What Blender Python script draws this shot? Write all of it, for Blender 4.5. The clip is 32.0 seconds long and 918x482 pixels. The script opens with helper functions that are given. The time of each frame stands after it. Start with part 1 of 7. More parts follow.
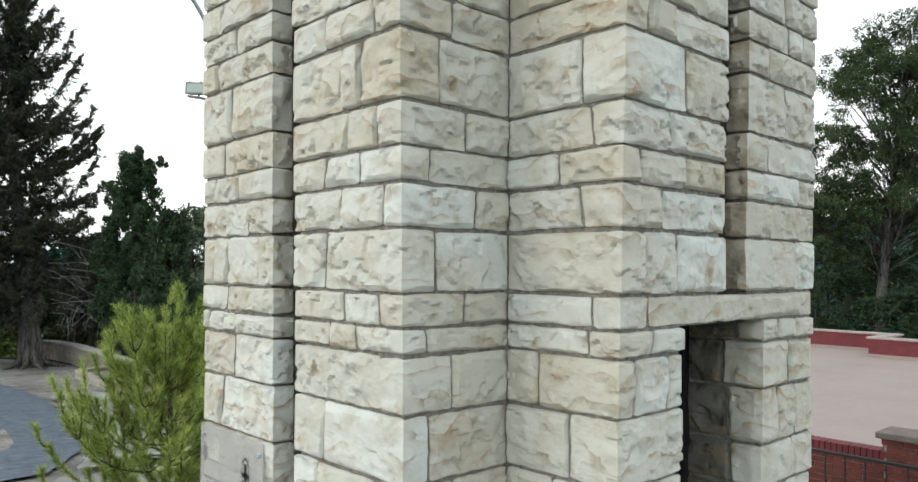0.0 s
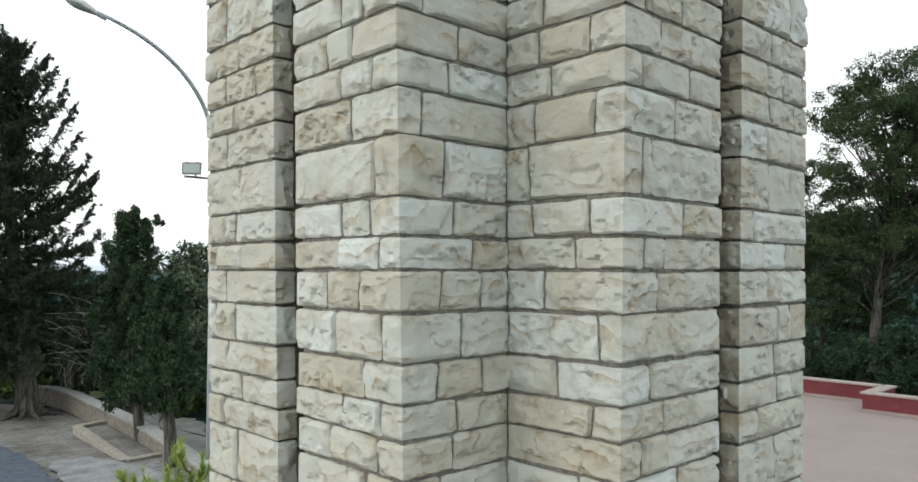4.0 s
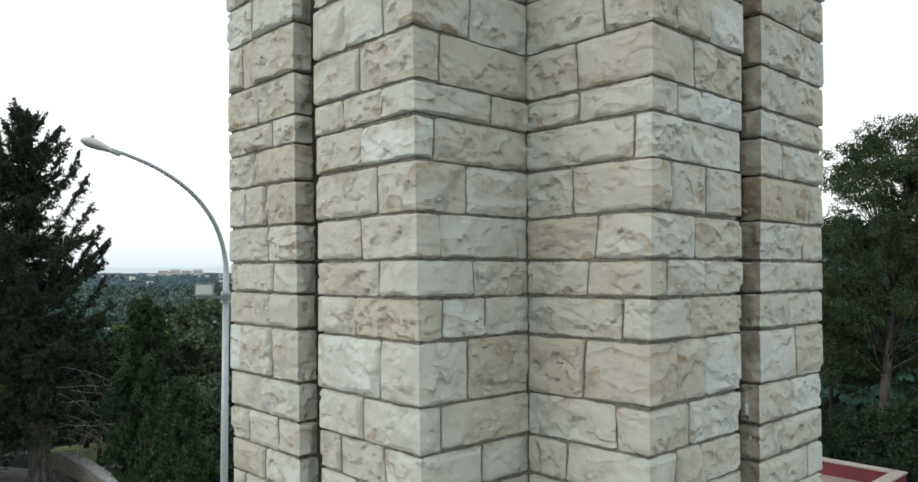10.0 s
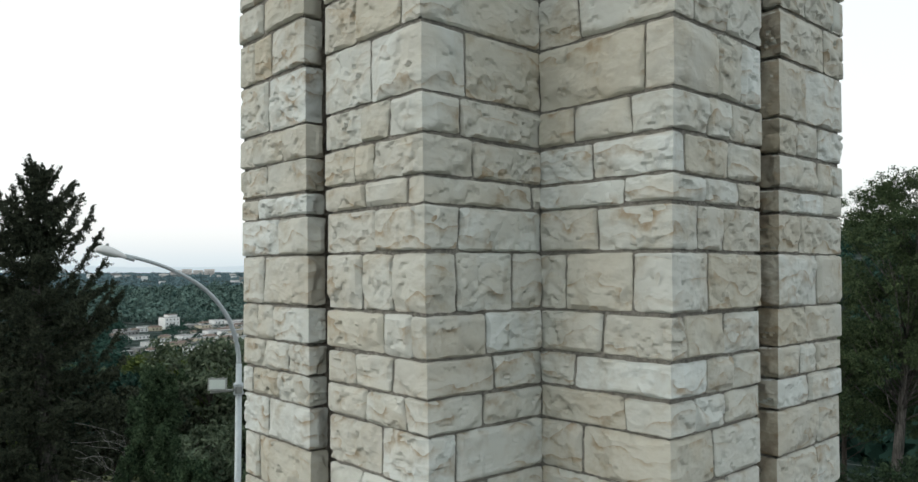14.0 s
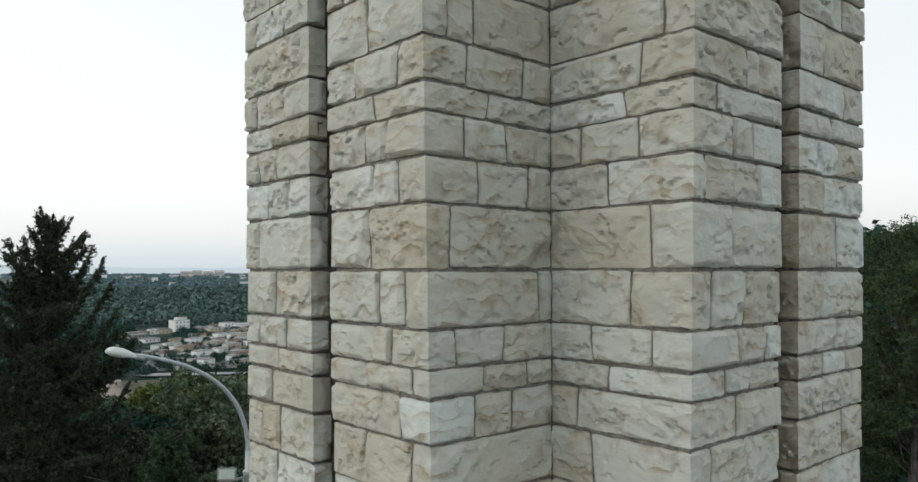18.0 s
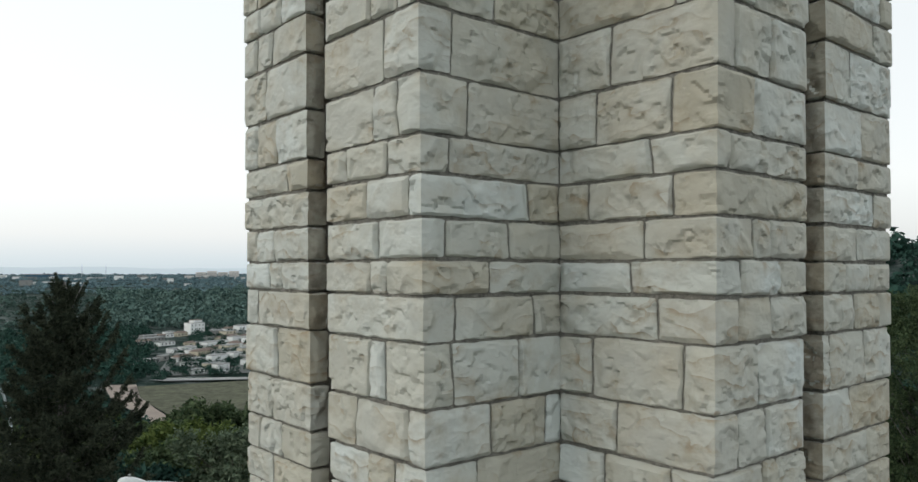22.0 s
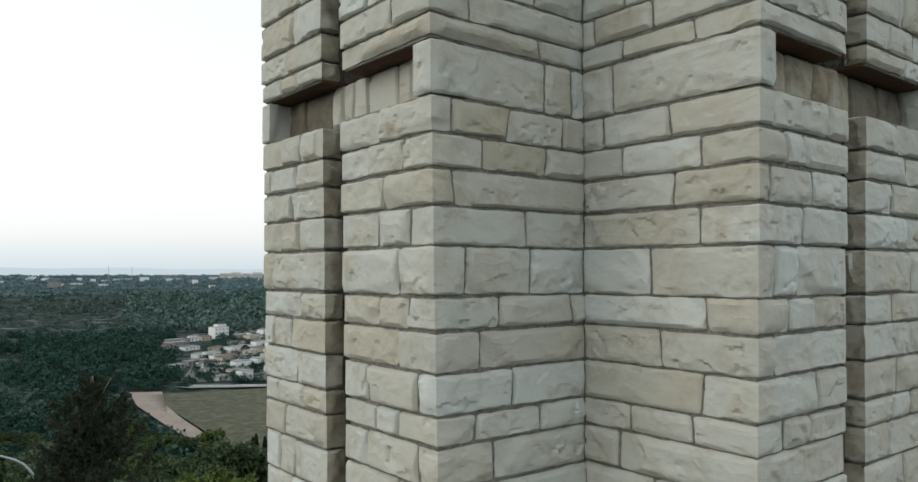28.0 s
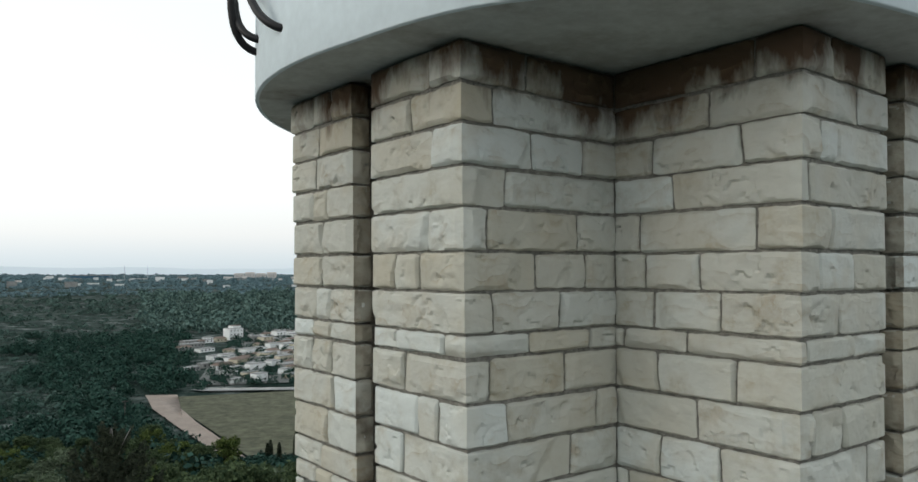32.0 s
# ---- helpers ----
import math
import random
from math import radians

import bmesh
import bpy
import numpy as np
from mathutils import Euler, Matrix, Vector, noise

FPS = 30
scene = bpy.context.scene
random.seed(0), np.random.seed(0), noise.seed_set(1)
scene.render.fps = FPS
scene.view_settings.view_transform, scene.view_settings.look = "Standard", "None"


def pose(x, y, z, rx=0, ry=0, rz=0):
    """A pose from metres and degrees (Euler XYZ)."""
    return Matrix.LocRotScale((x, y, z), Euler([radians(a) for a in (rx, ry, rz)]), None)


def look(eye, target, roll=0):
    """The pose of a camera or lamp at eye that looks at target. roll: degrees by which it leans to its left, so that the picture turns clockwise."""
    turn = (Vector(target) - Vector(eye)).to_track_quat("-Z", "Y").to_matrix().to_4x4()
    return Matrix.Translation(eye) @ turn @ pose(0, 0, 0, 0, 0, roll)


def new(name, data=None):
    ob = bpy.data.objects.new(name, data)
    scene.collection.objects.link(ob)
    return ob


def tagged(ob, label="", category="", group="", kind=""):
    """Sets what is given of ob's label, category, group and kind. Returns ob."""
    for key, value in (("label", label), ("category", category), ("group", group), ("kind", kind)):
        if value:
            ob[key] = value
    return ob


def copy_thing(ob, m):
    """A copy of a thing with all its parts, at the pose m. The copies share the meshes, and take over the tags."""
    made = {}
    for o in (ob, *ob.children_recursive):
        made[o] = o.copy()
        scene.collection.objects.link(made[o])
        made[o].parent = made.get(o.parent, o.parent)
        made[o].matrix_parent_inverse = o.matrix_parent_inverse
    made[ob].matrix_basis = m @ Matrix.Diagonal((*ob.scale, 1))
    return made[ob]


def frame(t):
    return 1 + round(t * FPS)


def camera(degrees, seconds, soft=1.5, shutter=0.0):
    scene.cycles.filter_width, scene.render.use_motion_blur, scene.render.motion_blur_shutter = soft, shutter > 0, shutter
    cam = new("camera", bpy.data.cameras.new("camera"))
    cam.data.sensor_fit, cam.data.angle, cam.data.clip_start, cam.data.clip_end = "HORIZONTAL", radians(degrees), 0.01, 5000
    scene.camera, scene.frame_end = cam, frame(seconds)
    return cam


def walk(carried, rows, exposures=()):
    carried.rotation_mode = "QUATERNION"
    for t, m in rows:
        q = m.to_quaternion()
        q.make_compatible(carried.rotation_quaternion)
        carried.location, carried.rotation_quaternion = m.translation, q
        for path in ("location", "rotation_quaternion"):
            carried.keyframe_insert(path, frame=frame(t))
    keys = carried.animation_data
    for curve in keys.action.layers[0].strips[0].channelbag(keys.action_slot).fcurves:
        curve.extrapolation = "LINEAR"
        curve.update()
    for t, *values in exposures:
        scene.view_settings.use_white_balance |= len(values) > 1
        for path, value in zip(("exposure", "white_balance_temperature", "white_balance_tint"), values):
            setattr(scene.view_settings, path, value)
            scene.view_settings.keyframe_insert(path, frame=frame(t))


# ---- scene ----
cam = camera(62.91, 32.0)
PATH = [
    (0.0, pose(-4.747, -4.599, 2.600, 92.17, -0.50, -42.82)),
    (0.5, pose(-4.757, -4.599, 2.854, 92.17, -0.44, -42.89)),
    (1.0, pose(-4.764, -4.603, 3.112, 92.18, -0.38, -42.95)),
    (1.5, pose(-4.776, -4.619, 3.373, 92.19, -0.30, -43.02)),
    (2.0, pose(-4.815, -4.666, 3.631, 92.20, -0.23, -43.07)),
    (2.5, pose(-4.859, -4.702, 3.909, 92.21, -0.17, -43.09)),
    (3.0, pose(-4.894, -4.722, 4.179, 92.22, -0.12, -43.11)),
    (3.5, pose(-4.921, -4.740, 4.448, 92.23, -0.07, -43.14)),
    (5.5, pose(-4.925, -4.730, 5.539, 92.28, 0.08, -43.11)),
    (6.0, pose(-4.938, -4.733, 5.811, 92.28, 0.11, -43.09)),
    (6.5, pose(-4.958, -4.744, 6.085, 92.28, 0.13, -43.05)),
    (7.0, pose(-4.999, -4.773, 6.354, 92.27, 0.14, -43.02)),
    (7.5, pose(-5.064, -4.807, 6.612, 92.27, 0.15, -42.98)),
    (8.0, pose(-5.119, -4.820, 6.873, 92.26, 0.17, -42.91)),
    (8.5, pose(-5.154, -4.826, 7.149, 92.26, 0.18, -42.83)),
    (9.0, pose(-5.173, -4.838, 7.457, 92.27, 0.18, -42.76)),
    (9.5, pose(-5.176, -4.856, 7.763, 92.27, 0.17, -42.70)),
    (10.0, pose(-5.167, -4.861, 8.072, 92.27, 0.16, -42.63)),
    (10.5, pose(-5.163, -4.864, 8.395, 92.28, 0.16, -42.56)),
    (11.0, pose(-5.161, -4.870, 8.741, 92.26, 0.15, -42.50)),
    (11.5, pose(-5.162, -4.870, 9.112, 92.25, 0.16, -42.42)),
    (12.0, pose(-5.176, -4.882, 9.460, 92.23, 0.16, -42.33)),
    (12.5, pose(-5.207, -4.905, 9.787, 92.22, 0.17, -42.23)),
    (13.0, pose(-5.241, -4.931, 10.102, 92.21, 0.16, -42.12)),
    (13.5, pose(-5.271, -4.939, 10.433, 92.22, 0.13, -41.99)),
    (14.0, pose(-5.278, -4.939, 10.771, 92.22, 0.09, -41.84)),
    (14.5, pose(-5.285, -4.940, 11.127, 92.24, 0.05, -41.69)),
    (16.5, pose(-5.288, -4.919, 12.329, 92.25, 0.00, -41.51)),
    (17.0, pose(-5.296, -4.930, 12.642, 92.26, 0.01, -41.40)),
    (17.5, pose(-5.301, -4.947, 12.959, 92.26, 0.02, -41.28)),
    (18.0, pose(-5.304, -4.954, 13.295, 92.27, 0.03, -41.16)),
    (18.5, pose(-5.297, -4.950, 13.641, 92.28, 0.03, -41.03)),
    (19.0, pose(-5.285, -4.944, 13.992, 92.27, 0.02, -40.90)),
    (19.5, pose(-5.277, -4.940, 14.399, 92.28, 0.00, -40.77)),
    (20.0, pose(-5.275, -4.944, 14.820, 92.29, -0.01, -40.66)),
    (20.5, pose(-5.272, -4.949, 15.256, 92.30, -0.02, -40.54)),
    (21.0, pose(-5.267, -4.958, 15.687, 92.31, -0.03, -40.41)),
    (21.5, pose(-5.263, -4.964, 16.114, 92.30, -0.04, -40.27)),
    (22.0, pose(-5.269, -4.962, 16.540, 92.30, -0.05, -40.13)),
    (22.5, pose(-5.281, -4.957, 16.982, 92.29, -0.06, -40.00)),
    (23.0, pose(-5.289, -4.962, 17.420, 92.29, -0.07, -39.88)),
    (23.5, pose(-5.296, -4.975, 17.809, 92.28, -0.07, -39.75)),
    (24.0, pose(-5.301, -4.990, 18.184, 92.28, -0.07, -39.60)),
    (24.5, pose(-5.311, -5.005, 18.560, 92.27, -0.05, -39.45)),
    (25.0, pose(-5.317, -5.027, 18.955, 92.27, -0.03, -39.31)),
    (25.5, pose(-5.322, -5.051, 19.359, 92.27, -0.00, -39.18)),
    (27.5, pose(-5.377, -5.056, 20.937, 92.28, 0.03, -38.62)),
    (28.0, pose(-5.382, -5.045, 21.328, 92.28, -0.00, -38.48)),
    (28.5, pose(-5.390, -5.038, 21.672, 92.28, -0.03, -38.35)),
    (29.0, pose(-5.407, -5.026, 22.004, 92.27, -0.06, -38.23)),
    (29.5, pose(-5.433, -5.021, 22.364, 92.26, -0.08, -38.10)),
    (30.0, pose(-5.468, -5.022, 22.714, 92.25, -0.07, -37.96)),
    (30.5, pose(-5.507, -5.034, 23.064, 92.24, -0.06, -37.82)),
    (31.0, pose(-5.541, -5.048, 23.435, 92.25, -0.07, -37.70)),
    (31.5, pose(-5.566, -5.064, 23.778, 92.24, -0.07, -37.59)),
    (32.0, pose(-5.580, -5.077, 24.067, 92.24, -0.08, -37.47)),
]
EXPOSURES = ((0.0, 0.28), (2.0, 0.18), (6.0, -0.02), (9.0, -0.10), (13.0, -0.20), (17.0, -0.38), (20.0, -0.40), (25.5, -0.34), (32.0, -0.35))
walk(cam, PATH, exposures=EXPOSURES)


# ---- sky, sun and exposure ----
world = bpy.data.worlds.new("sky")
scene.world = world
world.use_nodes = True
wt = world.node_tree
back = wt.nodes["Background"]
sky = wt.nodes.new("ShaderNodeTexSky")
sky.sky_type, sky.sun_disc = "NISHITA", False
SUN_TO = Vector((-0.85, 0.30, 0.43)).normalized()
sky.sun_elevation, sky.sun_rotation = math.asin(SUN_TO.z), math.atan2(SUN_TO.x, SUN_TO.y)
sky.air_density, sky.dust_density, sky.ozone_density = 1.0, 3.0, 1.0
sky_gain = wt.nodes.new("ShaderNodeVectorMath")
sky_gain.operation = "SCALE"
sky_gain.inputs[3].default_value = 0.03
up = wt.nodes.new("ShaderNodeSeparateXYZ")
wt.links.new(wt.nodes.new("ShaderNodeTexCoord").outputs["Generated"], up.inputs[0])
haze = wt.nodes.new("ShaderNodeValToRGB")
stops = ((0.0, (0.82, 0.94, 1.00)), (0.014, (0.90, 1.00, 1.05)), (0.045, (1.10, 1.13, 1.13)), (0.11, (1.27, 1.30, 1.28)), (0.6, (1.08, 1.16, 1.16)))
while len(haze.color_ramp.elements) < len(stops):
    haze.color_ramp.elements.new(0.5)
for e, (at, col) in zip(haze.color_ramp.elements, stops):
    e.position, e.color = at, (*col, 1)
wt.links.new(up.outputs[2], haze.inputs[0])
veil = wt.nodes.new("ShaderNodeMix")
veil.data_type, veil.blend_type = "RGBA", "ADD"
veil.inputs[0].default_value = 1.0
wt.links.new(sky.outputs[0], sky_gain.inputs[0])
wt.links.new(sky_gain.outputs[0], veil.inputs[6])
# the evening side of the sky is the brighter one
toward = wt.nodes.new("ShaderNodeVectorMath")
toward.operation = "DOT_PRODUCT"
toward.inputs[1].default_value = (-0.11, 0.04, 0.0)
wt.links.new(up.inputs[0].links[0].from_socket, toward.inputs[0])
side_gain = wt.nodes.new("ShaderNodeMath")
side_gain.inputs[1].default_value = 1.0
wt.links.new(toward.outputs["Value"], side_gain.inputs[0])
glow = wt.nodes.new("ShaderNodeVectorMath")
glow.operation = "SCALE"
wt.links.new(haze.outputs[0], glow.inputs[0])
wt.links.new(side_gain.outputs[0], glow.inputs[3])
wt.links.new(glow.outputs[0], veil.inputs[7])
wt.links.new(veil.outputs[2], back.inputs[0])
back.inputs[1].default_value = 1.0
sun = new("sun", bpy.data.lights.new("sun", "SUN"))
sun.data.energy, sun.data.angle, sun.data.color = 0.50, radians(28), (1.0, 0.98, 0.92)
sun.matrix_world = look(SUN_TO * 60, (0, 0, 0))


# ---- materials ----
def material(name, rough=0.8, metal=0.0):
    m = bpy.data.materials.new(name)
    m.use_nodes = True
    b = m.node_tree.nodes["Principled BSDF"]
    b.inputs["Roughness"].default_value, b.inputs["Metallic"].default_value = rough, metal
    b.inputs["Specular IOR Level"].default_value = 0.3
    return m, m.node_tree, b


def noise_node(nt, scale, detail=4.0, rough=0.6, src=None):
    n = nt.nodes.new("ShaderNodeTexNoise")
    n.inputs["Scale"].default_value, n.inputs["Detail"].default_value, n.inputs["Roughness"].default_value = scale, detail, rough
    if src:
        nt.links.new(src, n.inputs["Vector"])
    return n.outputs["Fac"]


def ramp(nt, fac, *stops):
    r = nt.nodes.new("ShaderNodeValToRGB")
    e = r.color_ramp.elements
    while len(e) < len(stops):
        e.new(0.5)
    for k, (p, c) in enumerate(stops):
        e[k].position = p
        e[k].color = (*c, 1) if isinstance(c, tuple) else (c, c, c, 1)
    nt.links.new(fac, r.inputs[0])
    return r.outputs[0]


def mix(nt, fac, a, b, mode="MIX"):
    m = nt.nodes.new("ShaderNodeMix")
    m.data_type, m.blend_type = "RGBA", mode
    for k, v in ((0, fac), (6, a), (7, b)):
        if isinstance(v, (int, float)):
            m.inputs[k].default_value = v
        elif isinstance(v, tuple):
            m.inputs[k].default_value = (*v, 1)
        else:
            nt.links.new(v, m.inputs[k])
    return m.outputs[2]


def bump(nt, b, height, strength, dist):
    n = nt.nodes.new("ShaderNodeBump")
    n.inputs["Strength"].default_value, n.inputs["Distance"].default_value = strength, dist
    nt.links.new(height, n.inputs["Height"])
    nt.links.new(n.outputs[0], b.inputs["Normal"])


def math_node(nt, op, a, b=0.0, c=None, clamp=False):
    n = nt.nodes.new("ShaderNodeMath")
    n.operation, n.use_clamp = op, clamp
    for k, v in ((0, a), (1, b), (2, c)):
        if v is None:
            continue
        if isinstance(v, (int, float)):
            n.inputs[k].default_value = v
        else:
            nt.links.new(v, n.inputs[k])
    return n.outputs[0]


def place_node(nt):
    return nt.nodes.new("ShaderNodeNewGeometry").outputs["Position"]


def plain(name, col, rough=0.8, metal=0.0, scale=8.0, vary=0.25, bumps=0.0, bdist=0.01):
    """A surface of one colour with uneven tone and a little relief."""
    m, nt, b = material(name, rough, metal)
    p = place_node(nt)
    big = noise_node(nt, scale, 5, 0.6, p)
    fine = noise_node(nt, scale * 9, 3, 0.6, p)
    f = math_node(nt, "MULTIPLY_ADD", fine, 0.4, math_node(nt, "MULTIPLY", big, 0.6))
    c = ramp(nt, f, (0.3, tuple(x * (1 - vary) for x in col)), (0.7, tuple(min(1, x * (1 + vary)) for x in col)))
    nt.links.new(c, b.inputs["Base Color"])
    if bumps:
        bump(nt, b, f, bumps, bdist)
    return m


def stone_material(name, dark=1.0, piece="OBJECT"):
    """Pale limestone, rock-faced: each block its own tone, ochre stains, grey weathering, pits."""
    m, nt, b = material(name, 0.9)
    p = place_node(nt)
    if piece == "OBJECT":
        rnd = nt.nodes.new("ShaderNodeObjectInfo").outputs["Random"]
    else:
        rnd = nt.nodes.new("ShaderNodeNewGeometry").outputs["Random Per Island"]
    tone = ramp(nt, rnd, (0.0, (0.440, 0.428, 0.362)), (0.14, (0.488, 0.498, 0.452)), (0.3, (0.502, 0.522, 0.485)), (0.45, (0.480, 0.484, 0.435)), (0.6, (0.462, 0.464, 0.415)), (0.75, (0.565, 0.604, 0.584)), (0.88, (0.494, 0.508, 0.465)), (1.0, (0.455, 0.438, 0.365)))
    off = nt.nodes.new("ShaderNodeVectorMath")
    off.operation = "MULTIPLY_ADD"
    off.inputs[1].default_value = (1, 1, 1)
    cx = nt.nodes.new("ShaderNodeCombineXYZ")
    nt.links.new(math_node(nt, "MULTIPLY", rnd, 37.0), cx.inputs[0])
    nt.links.new(math_node(nt, "MULTIPLY", rnd, 53.0), cx.inputs[2])
    nt.links.new(p, off.inputs[0])
    nt.links.new(cx.outputs[0], off.inputs[2])
    q = off.outputs[0]
    n1 = noise_node(nt, 3.5, 6, 0.62, q)
    n2 = noise_node(nt, 13.0, 6, 0.65, q)
    n3 = noise_node(nt, 70.0, 4, 0.7, q)
    ochre = math_node(nt, "MULTIPLY", ramp(nt, n1, (0.49, 0.0), (0.68, 0.7)), ramp(nt, n2, (0.38, 0.1), (0.60, 0.85)))
    c = mix(nt, math_node(nt, "MULTIPLY", ochre, 0.85), tone, (0.30, 0.245, 0.155))
    # broad honey-coloured washes, block by block
    wash = ramp(nt, noise_node(nt, 1.9, 3, 0.55, q), (0.47, 0.0), (0.64, 0.34))
    c = mix(nt, wash, c, (0.45, 0.400, 0.300))
    greyed = ramp(nt, n2, (0.28, 0.14), (0.40, 0.0))
    c = mix(nt, greyed, c, (0.30, 0.30, 0.265))
    c = mix(nt, ramp(nt, n3, (0.25, 0.5), (0.31, 0.0)), c, (0.19, 0.175, 0.145))
    # rust-brown water stains that run down from the slab's joint, deepest in the re-entrant corner
    z = nt.nodes.new("ShaderNodeSeparateXYZ")
    nt.links.new(p, z.inputs[0])
    tall = nt.nodes.new("ShaderNodeVectorMath")
    tall.operation = "MULTIPLY"
    tall.inputs[1].default_value = (1.0, 1.0, 0.35)
    nt.links.new(p, tall.inputs[0])
    wave = noise_node(nt, 3.2, 5, 0.62, tall.outputs[0])
    far = math_node(nt, "ADD", math_node(nt, "ABSOLUTE", math_node(nt, "ADD", z.outputs[0], 1.93)), math_node(nt, "ABSOLUTE", math_node(nt, "ADD", z.outputs[1], 1.93)))
    low = math_node(nt, "MULTIPLY_ADD", far, 0.30, 24.74)
    drip = math_node(nt, "SUBTRACT", math_node(nt, "MULTIPLY_ADD", math_node(nt, "SUBTRACT", wave, 0.5), 1.1, z.outputs[2]), math_node(nt, "MINIMUM", low, 25.03))
    st = nt.nodes.new("ShaderNodeMapRange")
    st.inputs[1].default_value, st.inputs[2].default_value = 0.0, 0.22
    nt.links.new(drip, st.inputs[0])
    c = mix(nt, math_node(nt, "MULTIPLY", st.outputs[0], 0.95), c, (0.080, 0.043, 0.022))
    # darker copies: brown grime in patches, then the whole tone multiplied down
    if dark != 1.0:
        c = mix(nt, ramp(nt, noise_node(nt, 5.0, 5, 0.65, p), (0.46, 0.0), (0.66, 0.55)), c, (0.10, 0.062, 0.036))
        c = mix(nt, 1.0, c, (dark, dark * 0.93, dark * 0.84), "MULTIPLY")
    # quarry-faced relief: soft hollows, flakes that step down under crisp wavy brows, grain
    flat = nt.nodes.new("ShaderNodeVectorMath")
    flat.operation = "MULTIPLY"
    flat.inputs[1].default_value = (1.0, 1.0, 1.6)
    nt.links.new(q, flat.inputs[0])
    soft = noise_node(nt, 7.0, 2.0, 0.5, flat.outputs[0])
    warp = nt.nodes.new("ShaderNodeTexNoise")
    warp.inputs["Scale"].default_value, warp.inputs["Detail"].default_value = 9.0, 2.0
    nt.links.new(flat.outputs[0], warp.inputs["Vector"])
    bent = nt.nodes.new("ShaderNodeVectorMath")
    bent.operation = "MULTIPLY_ADD"
    bent.inputs[1].default_value = (0.11, 0.11, 0.11)
    nt.links.new(warp.outputs["Color"], bent.inputs[0])
    nt.links.new(flat.outputs[0], bent.inputs[2])
    bz = nt.nodes.new("ShaderNodeSeparateXYZ")
    nt.links.new(bent.outputs[0], bz.inputs[0])
    steps = []
    for pitch, swing, size, detail, gone in ((4.2, 3.0, 3.6, 1.6, 2.6), (9.0, 3.2, 8.0, 2.0, 4.0)):
        patch = ramp(nt, noise_node(nt, gone, 3, 0.55, q), (0.46, 0.0), (0.52, 1.0))
        line = math_node(nt, "MULTIPLY_ADD", noise_node(nt, size, detail, 0.5, flat.outputs[0]), swing, math_node(nt, "MULTIPLY", bz.outputs[2], pitch))
        saw = math_node(nt, "SUBTRACT", 1.0, math_node(nt, "FRACT", line))
        steps.append((math_node(nt, "MULTIPLY", math_node(nt, "POWER", saw, 1.6), patch), saw, patch))
    # the blocks are dressed flatter towards the top
    dressed = nt.nodes.new("ShaderNodeMapRange")
    for k, v in ((1, 14.0), (2, 20.5), (3, 1.0), (4, 0.42)):
        dressed.inputs[k].default_value = v
    nt.links.new(z.outputs[2], dressed.inputs[0])
    # ochre earth held in the hollows under the brows
    held = math_node(nt, "MULTIPLY", math_node(nt, "MULTIPLY", ramp(nt, steps[0][1], (0.0, 0.9), (0.45, 0.0)), steps[0][2]), ramp(nt, n1, (0.33, 0.0), (0.52, 1.0)))
    held = math_node(nt, "MULTIPLY", math_node(nt, "MULTIPLY", held, dressed.outputs[0]), ramp(nt, n2, (0.36, 0.15), (0.62, 0.95)))
    c = mix(nt, held, c, (0.27, 0.195, 0.11))
    nt.links.new(c, b.inputs["Base Color"])
    h = math_node(nt, "ADD", math_node(nt, "MULTIPLY_ADD", n3, 0.05, math_node(nt, "MULTIPLY_ADD", n2, 0.12, math_node(nt, "MULTIPLY", soft, 0.45))),
                  math_node(nt, "MULTIPLY", math_node(nt, "MULTIPLY_ADD", steps[0][0], 1.05, math_node(nt, "MULTIPLY", steps[1][0], 0.36)), dressed.outputs[0]))
    bump(nt, b, h, 1.0, 0.020)
    return m


def leaf_material(name, a, c2, rough=0.7, each=0.5, patch=0.9):
    m, nt, b = material(name, rough)
    rnd = nt.nodes.new("ShaderNodeNewGeometry").outputs["Random Per Island"]
    b.inputs["Specular IOR Level"].default_value = 0.05
    big = noise_node(nt, patch, 3, 0.6, place_node(nt))
    f = math_node(nt, "MULTIPLY_ADD", rnd, each, math_node(nt, "MULTIPLY", big, 1 - each))
    nt.links.new(ramp(nt, f, (0.25, a), (0.7, c2)), b.inputs["Base Color"])
    return m


STONE = stone_material("limestone")
STONE_REST = stone_material("limestone_facing", piece="ISLAND")
# dimmed copy: on groove flanks its colour holds shade as well as brown stain
STONE_DIMMED = stone_material("limestone_dimmed", 0.80)
# two more copies with brown patches, multiplied far darker throughout
STONE_REVEAL = stone_material("limestone_reveal", 0.27)
STONE_BROWN = stone_material("limestone_brown", 0.36)
RUST_BROWN = plain("rust_brown_soffit", (0.115, 0.062, 0.036), 0.95, scale=6, vary=0.5, bumps=0.6, bdist=0.01)
MORTAR = plain("mortar", (0.25, 0.24, 0.215), 0.95, scale=34, vary=0.65, bumps=1.0, bdist=0.02)
WHITE_PAINT = plain("white_masonry_paint", (0.70, 0.79, 0.83), 0.75, scale=1.6, vary=0.09, bumps=0.2)


